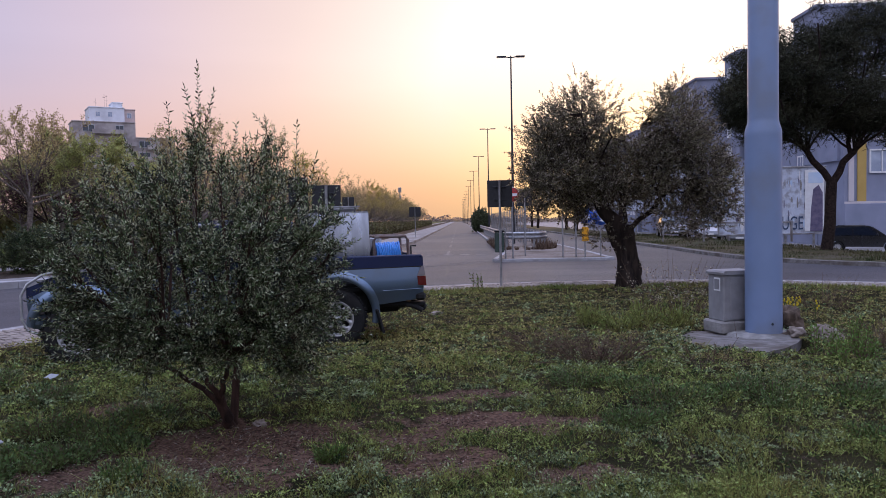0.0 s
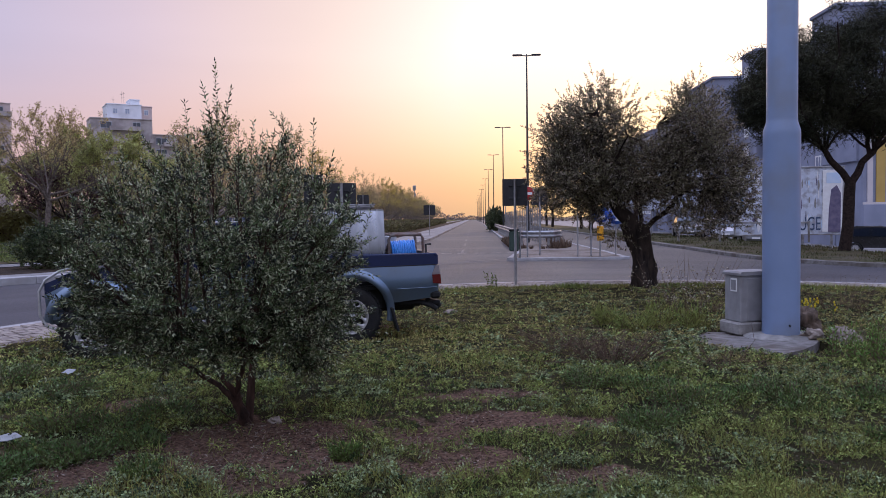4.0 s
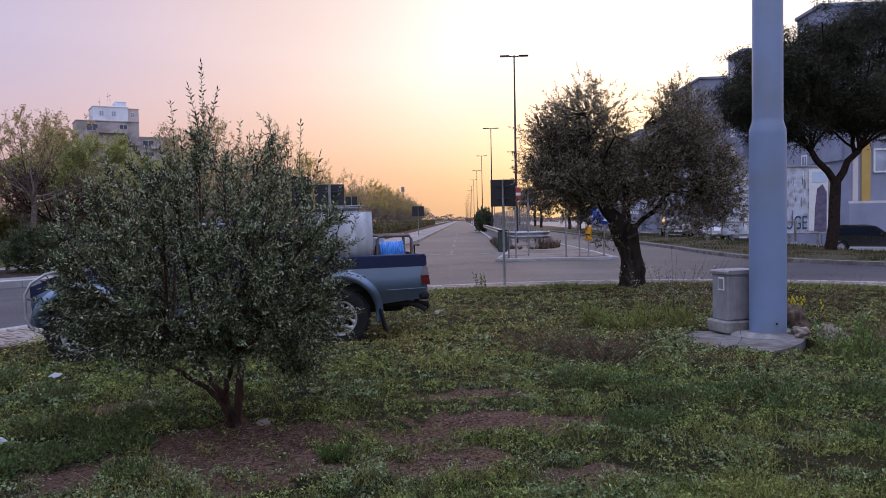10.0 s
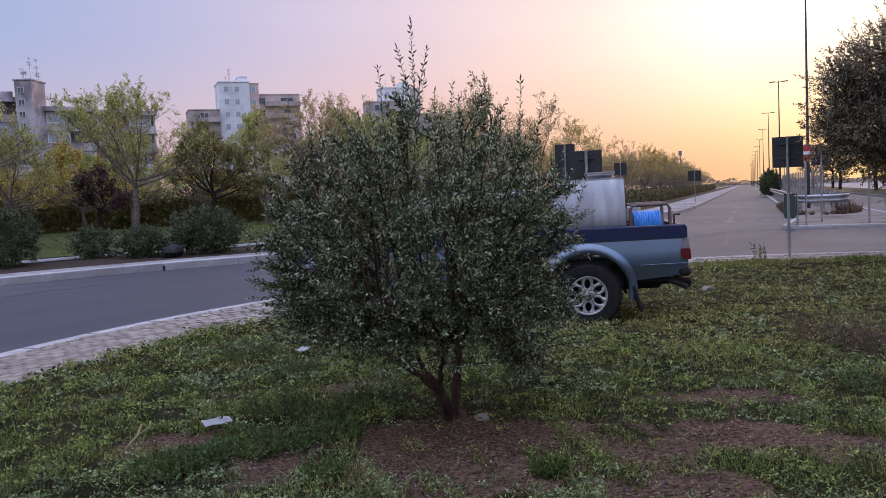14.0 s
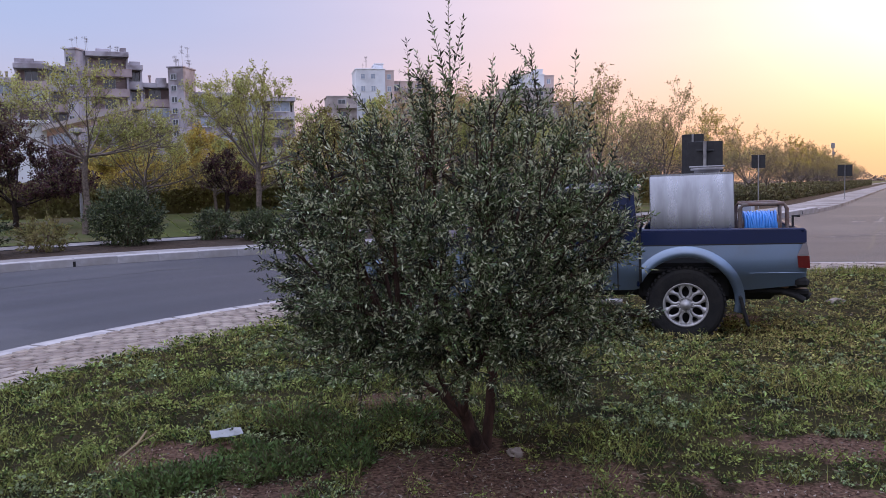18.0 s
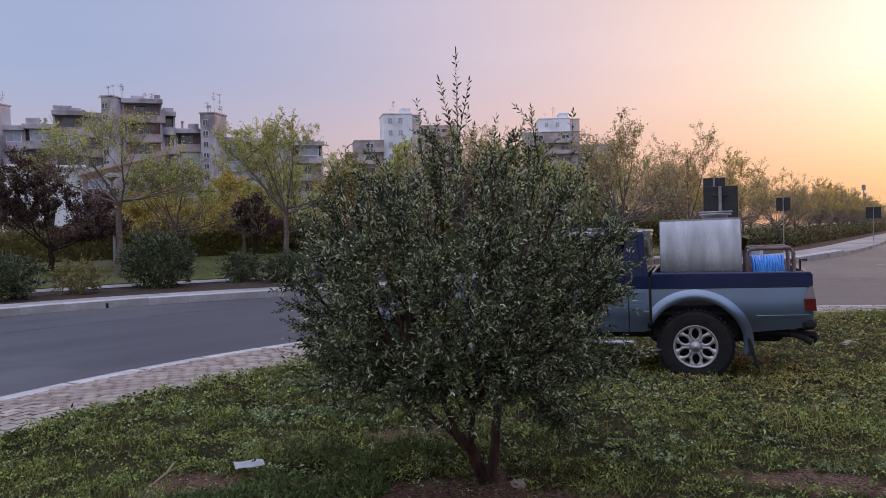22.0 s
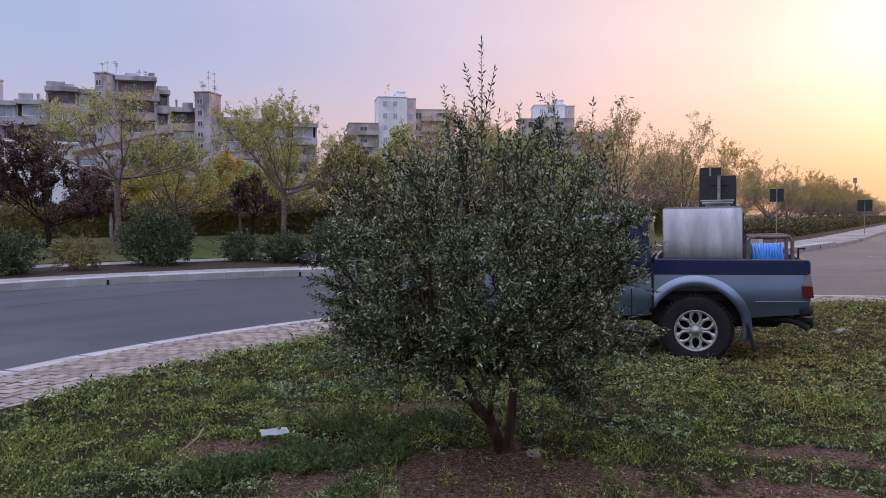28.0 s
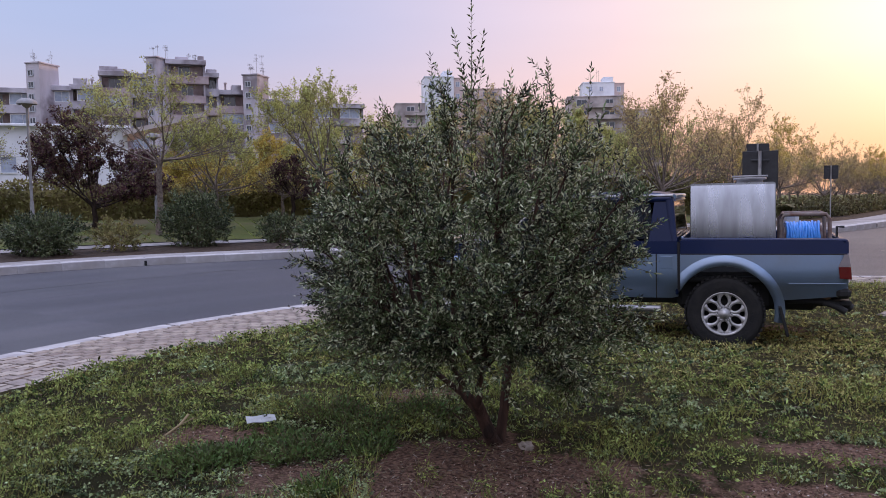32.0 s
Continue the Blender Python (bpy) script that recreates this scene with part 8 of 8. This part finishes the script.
park_tree("park_tree", "spreading park tree with fresh yellow-green leaves", -30.0, 13.2, 0.1, 6.0, 2.5, 0.145, 3.2, SPRING_LEAF, TREE_BARK, 8, 15959, 0.079)
park_tree("park_tree", "spreading park tree with fresh yellow-green leaves", -14.6, 31.6, 0.1, 4.9, 1.9, 0.12, 2.5, SPRING_LEAF, TREE_BARK, 12, 15000, 0.079)
park_tree("plum_tree", "dark red-leaved plum tree on the lawn", -17.6, 32.6, 0.14, 3.6, 1.4, 0.10, 2.2, PLUM_LEAF, DARK_BARK, 13, 13680, 0.079, group="plum trees")
AVENUE = []
for k, (hh, mm, sp) in enumerate([(6.6, PALE_LEAF, 3.2), (6.0, SPRING_LEAF, 3.0), (7.2, PALE_LEAF, 3.3), (5.6, PALE_LEAF, 3.0), (6.3, YELLOW_LEAF, 3.2)]):
    AVENUE.append(park_tree("avenue_tree", "avenue tree in thin pale new leaf", -13.0 - 2.2 * (k % 2), 38 + 5.5 * k, 0.1 + dip(38 + 5.5 * k), hh, 1.5, 0.13, sp, mm, TREE_BARK, 40 + k, 4400, 0.11, group="avenue trees", twig_n=5))
rr = random.Random(77)
for k in range(44):
    ty = 46 + 3.9 * k if k > 6 else 40 + 6 * k
    tx = -11.8 - (ty - 48) * 0.0175 - rr.choice([0.5, 3.4, 6.5]) - (5.5 if k <= 6 else 0)
    copy_thing(AVENUE[k % 5], pose(tx, ty + rr.uniform(-1, 1), 0.1 + dip(ty) - rr.uniform(0, 0.5), 0, 0, rr.uniform(0, 360)))
for k, (tx, ty, hh, mm) in enumerate([(-30, 30, 4.2, YELLOW_LEAF), (-27, 35, 4.6, YELLOW_LEAF), (-23, 40, 5.0, HEDGE_LEAF), (-31.5, 26.5, 3.7, YELLOW_LEAF), (-19, 44, 5.0, SPRING_LEAF), (-23.5, 35.5, 5.9, SPRING_LEAF), (-18.6, 35.5, 5.4, SPRING_LEAF), (-27.5, 30.5, 4.6, SPRING_LEAF)]):
    park_tree("shrub_tree", "low spreading tree with yellowish spring leaves", tx, ty, 0.3, hh, 1.2, 0.09, 2.4, mm, TREE_BARK, 70 + k, 10000, 0.12, group="shrub trees")

bush("oleander_bush", "dense rounded dark green oleander bush", -20.3, 17.4, -0.14, 1.05, 0.95, 1.75, GREEN_LEAF, 1, 1054)
bush("oleander_bush", "dense rounded dark green oleander bush", -16.1, 21.3, -0.14, 1.05, 0.9, 1.45, GREEN_LEAF, 2, 1054)
bush("oleander_bush", "loose low green bush beside the path", -19.3, 19.9, -0.14, 0.65, 0.6, 0.95, GREEN_LEAF, 3, 340)
bush("oleander_bush", "loose low green bush beside the path", -17.5, 20.1, -0.14, 0.75, 0.6, 0.95, GREEN_LEAF, 4, 442)
bush("oleander_bush", "loose low twiggy bush beside the path", -20.7, 15.0, -0.14, 0.75, 0.6, 0.95, HEDGE_LEAF, 5, 200)
bush("oleander_bush", "wide dark green oleander bush", -21.3, 13.0, -0.14, 1.2, 0.9, 1.2, GREEN_LEAF, 6, 952)
bush("oleander_bush", "dense rounded dark green oleander bush", -13.6, 24.4, -0.14, 1.05, 0.9, 1.5, GREEN_LEAF, 7, 1054)
bush("oleander_bush", "dense rounded dark green oleander bush", -11.6, 27.2, -0.14, 1.0, 0.9, 1.5, GREEN_LEAF, 8, 952)
bush("oleander_bush", "wide dark green oleander bush", -21.4, 9.8, -0.14, 1.1, 0.9, 1.2, GREEN_LEAF, 9, 850)
hedge("hedge", "brownish clipped hedge at the back of the lawn", [(-44, 10), (-40, 20), (-36, 27), (-31, 34), (-25, 40), (-19, 45), (-13, 49)], 0.20, 2.1, 1.3, HEDGE_LEAF, 3, 760, 0.20)
hedge("hedge", "low dark hedge along the avenue", [(-9.0, 44), (-8.3, 52), (-8.8, 80), (-9.6, 120), (-12, 220)], -0.14, 1.05, 1.3, DARK_HEDGE, 4, 190, 0.20)
globe_lamp(-29.2, 16.8, 0.38, 4.75)
globe_lamp(-32.3, 24.2, 0.3, 4.1)

for k, (bx, by, bh) in enumerate([(-37.0, 29.0, 2.9), (-34.6, 32.0, 3.1), (-32.0, 35.0, 2.7), (-28.0, 39.0, 2.9)]):
    bush("yellow_bush", "tall loose shrub in yellow leaf behind the hedge", bx, by, 0.3, 1.9, 1.5, bh, YELLOW_LEAF, 130 + k, 900, 0.13, 0.07, "yellow bushes")

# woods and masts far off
# distance haze is put into this pale pinkish-brown leaf colour
FAR_WOOD = mat("haze_tinted_far_foliage", (0.27, 0.20, 0.16), (0.21, 0.155, 0.125), rough=1.0, scale=0.05, island=0.2)


def far_wood(x0, x1, y, h, seed, n):
    rng = np.random.default_rng(seed)
    x = rng.uniform(x0, x1, n)
    top = h * (0.6 + 0.4 * np.sin(x * 0.05 + seed) * np.sin(x * 0.021) + 0.15 * np.sin(x * 0.3))
    P = np.stack([x, y + rng.uniform(-8, 8, n), dip(y) - 1.5 + rng.random(n) ** 0.8 * np.maximum(top, h * 0.35)], 1)
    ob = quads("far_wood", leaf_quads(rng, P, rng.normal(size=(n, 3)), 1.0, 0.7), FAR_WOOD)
    tagged(ob, "far belt of trees with haze painted into its pale colour", "wood", kind="stuff")


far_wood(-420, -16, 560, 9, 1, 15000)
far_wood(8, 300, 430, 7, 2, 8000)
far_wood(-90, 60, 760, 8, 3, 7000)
for mx, my, mh in ((-30.0, 330, 16.2), (-47, 520, 19), (14, 620, 24)):
    th = thing("lattice_mast", "slim grey mast far along the avenue", "mast", pose(mx, my, -1.5 + dip(my)), "far masts")
    part("pole", B().tube([(0, 0, 0), (0, 0, mh)], [0.35, 0.22], 6), STEEL, th)
    part("head", B().box((0, 0, mh - 0.8), (1.3, 0.8, 2.0), 0.1), STEEL, th)

# behind it
west_flats()
low_hall()
white_tower(35.35, 210, 10.0, 8.0, [(38.8, 36.8, 6.1, -2), (34.6, 31.0, 7.3, 4)], 51)
white_tower(24.3, 230, 11.5, 7.3, [(26.9, 23.2, 6.2, -6), (23.2, 20.6, 5.3, -4)], 52)

# the far side of the avenue
east_flats()
pine(14.1, 32.6, -0.29)
billboard(17.05, 46.5, 0, "torn roadside billboard covered in old posters", "UGE")
billboard(13.2, 61.5, 0, "torn roadside billboard with bluish paper on tall legs", "", 1.9)
rail_fence([(9.6, 41.0), (15.4, 38.2)], -0.15)
car(20.4, 42.6, -0.95, -28, PAINT_BLACK, "black hatchback parked beyond the pine")
for cx, cy, cz, turn, paint, label in ((13.6, 55.6, -0.31, -98, PAINT_GREY, "grey hatchback parked on the edge of the verge"), (15.6, 55.0, -0.50, -94, PAINT_WHITE, "white hatchback parked nose out beyond the verge"), (17.5, 54.6, -0.77, -97, PAINT_GREY, "grey hatchback parked nose out beyond the verge"), (19.5, 55.2, -0.86, -92, PAINT_WHITE, "white hatchback parked nose out beyond the verge")):
    car(cx, cy, cz, turn, paint, label)
for k, (tx, ty) in enumerate([(10.6, 58), (11.5, 68), (10.2, 80), (11.0, 95), (9.0, 112), (9.5, 130), (8.0, 150)]):
    park_tree("verge_tree", "dark evergreen tree along the verge", tx, ty, -0.13 + dip(ty), 7.0, 2.4, 0.2, 2.6, GREEN_LEAF, DARK_BARK, 90 + k, 3200, 0.16, group="verge trees")
bush("median_bush", "dark rounded bush beside the guard rail", 0.85, 85.0, -0.22 + dip(85), 0.85, 1.3, 2.7, GREEN_LEAF, 16, 900, 0.15, 0.06, "median bushes")
bush("median_bush", "dark rounded bush on the median", 0.75, 89.0, -0.22 + dip(89), 0.9, 1.5, 2.2, GREEN_LEAF, 17, 700, 0.15, 0.06, "median bushes")

# on the turf
build_grass()
far_blades("verge_grass", "rough dry grass on the verge", [p for p in KR if p[1] < 70], (-0.5, -7.0), lambda o: -0.175 - 0.0265 * abs(o), 34000, 61, 0.12, STRAW_GREEN)
far_blades("median_stalks", "dry brown stalks along the guard rail", [(1.15, 48.0), (1.3, 38.0), (1.5, 36.0), (2.2, 35.6), (3.0, 35.8), (3.5, 37.2), (3.6, 46.0)], (-0.35, 0.35), lambda o: -0.215, 4200, 63, 0.32, TWIG)
far_blades("lawn_grass", "short green grass of the park lawn", [p for p in KL if -2 < p[1] < 40], (6.3, 22.0), park_z, 26000, 62, 0.08, HERB)
dry_shrub(1.20, 7.85, 0.62, 0.30, 1, "brown dry shrub thicket in the turf", 130)
dry_shrub(0.75, 8.6, 0.45, 0.26, 2, "brown dry shrub in the turf", 80)
dry_shrub(2.15, 7.45, 0.36, 0.11, 3, "brown dry stalks in front of the slab", 40)
dry_shrub(4.45, 8.8, 0.50, 0.26, 4, "brown dry stalks beside the rocks", 80)
dry_shrub(3.15, 12.8, 0.85, 0.95, 5, "tall thin shrub with pale seed heads behind the cabinet", 46, 1)
dry_shrub(5.6, 13.0, 0.6, 0.45, 6, "dry brown shrub beyond the mast", 50)
for k, (wx, wy, h) in enumerate([(3.45, 8.25, 0.34), (3.56, 8.05, 0.40), (3.66, 8.30, 0.36), (3.80, 8.15, 0.42), (3.93, 8.40, 0.38), (4.05, 8.60, 0.34), (3.70, 7.75, 0.36), (3.52, 7.70, 0.26), (3.88, 7.90, 0.33)]):
    weed(wx, wy, 0.07, h, SPIKE, 10 + k, "upright bright green leafy weed beside the rocks", 9, 0.060, 0.015, up=0.97)
for k, (wx, wy, r, h) in enumerate([(2.3, 11.0, 0.4, 0.35), (2.75, 10.9, 0.3, 0.3), (1.9, 10.6, 0.3, 0.25), (1.6, 11.2, 0.25, 0.3)]):
    weed(wx, wy, r, h, GRASS, 20 + k, "long tufted grass in the turf", 40, 0.12, 0.012, "grass_tuft", 0.85)
weed(0.08, 17.05, 0.24, 0.36, WEED, 30, "upright green weed near the island edge", 9, 0.06, 0.026, up=0.97)
for k, (wx, wy, r, h) in enumerate([(-2.6, 5.35, 0.34, 0.13), (-2.45, 5.75, 0.3, 0.12), (-2.5, 4.75, 0.3, 0.11), (-0.85, 4.55, 0.10, 0.09), (-1.95, 4.25, 0.11, 0.10), (1.4, 5.9, 0.4, 0.16), (2.2, 6.0, 0.4, 0.17), (2.9, 6.1, 0.35, 0.16), (0.8, 6.6, 0.3, 0.15), (-3.6, 6.6, 0.25, 0.2), (-4.6, 7.3, 0.3, 0.25), (-3.0, 5.4, 0.3, 0.2)]):
    weed(wx, wy, r, h, WEED if k in (3, 4) else DOCK, 50 + k, "leafy green weed clump in the turf", 90, 0.034, 0.012, "weed", 0.6)
rr = random.Random(31)
for k in range(9):
    wx, wy = rr.uniform(-3.0, -2.2), rr.uniform(4.2, 5.1)
    weed(wx, wy, rr.uniform(0.14, 0.30), rr.uniform(0.06, 0.10), DOCK, 150 + k, "low rank dark green weed in the turf", 80, 0.034, 0.012, "weed", 0.5)
for k in range(14):
    wx, wy = rr.uniform(0.9, 3.0), rr.uniform(4.5, 6.6)
    weed(wx, wy, rr.uniform(0.16, 0.32), rr.uniform(0.08, 0.13), DOCK, 170 + k, "low rank dark green weed in the turf", 90, 0.034, 0.012, "weed", 0.5)
for k in range(20):
    a = random.Random(k)
    x, y = 4.62 + a.uniform(-0.36, 0.36), 12.1 + a.uniform(-0.3, 0.3)
    b = B().tube([(0, 0, 0), (0, 0, 0.22)], 0.004, 4)
    th = thing("yellow_flower", "yellow flowering weed in the turf", "flower", pose(x, y, gz(x, y)), "yellow flowers")
    part("stem", b, WEED, th)
    for q in range(4):
        qx, qy, qz = a.uniform(-0.035, 0.035), a.uniform(-0.035, 0.035), 0.14 + 0.035 * q
        part("flower_head", B().lathe([(0.0, qz), (0.015, qz + 0.014), (0.011, qz + 0.034), (0.0, qz + 0.042)], 6, "z", (qx, qy, 0)), FLOWER, th)


def litter(x, y, w, h, turn, label):
    b = B()
    n = 5
    v = []
    for i in range(n):
        for j in range(3):
            v.append(((i / (n - 1) - 0.5) * w, (j / 2 - 0.5) * h, 0.070 + 0.004 * math.sin(i * 2.1 + j) + 0.009 * j))
    b.add(v, [(i * 3 + j, i * 3 + j + 1, i * 3 + j + 4, i * 3 + j + 3) for i in range(n - 1) for j in range(2)])
    v2 = [(p[0], p[1], p[2] - 0.004) for p in v]
    b.add(v2, [(i * 3 + j + 3, i * 3 + j + 4, i * 3 + j + 1, i * 3 + j) for i in range(n - 1) for j in range(2)])
    solo("litter_paper", b, PAPER, label, "litter", pose(x, y, gz(x, y), 0, 0, turn), "litter")


litter(-3.14, 4.95, 0.18, 0.09, 55, "flat pale sheet of paper in the grass")
litter(-4.14, 7.60, 0.22, 0.07, 100, "torn white plastic strip in the grass")
st = thing("dry_stick", "pale dry forked stalk lying in the grass", "stick", pose(-3.42, 4.55, gz(-3.42, 4.55) + 0.045, 0, 0, 72))
part("stalk", B().tube([(-0.12, -0.10, 0.03), (0.0, 0.0, 0.05), (0.10, 0.13, 0.07)], 0.008, 6), STRAW, st)
part("fork", B().tube([(0.0, 0.0, 0.05), (0.10, 0.02, 0.075)], 0.004, 6), STRAW, st)
build_island_edge()
b = B()
bm = bmesh.new()
bmesh.ops.create_icosphere(bm, subdivisions=2, radius=0.33)
for v in bm.verts:
    v.co = Vector((v.co.x * 1.1, v.co.y * 0.8, max(v.co.z, -0.2) * 0.75)) * (1 + 0.30 * noise.noise(v.co * 6) + 0.2 * noise.noise(v.co * 14))
me = bpy.data.meshes.new("rubbish_bag")
bm.to_mesh(me)
bm.free()
me.materials.append(BLACK_PLASTIC)
ob = new("rubbish_bag", me)
ob.matrix_basis = pose(-16.35, 20.05, 0.02)
tagged(ob, "black rubbish bag dumped by the kerb", "bag")
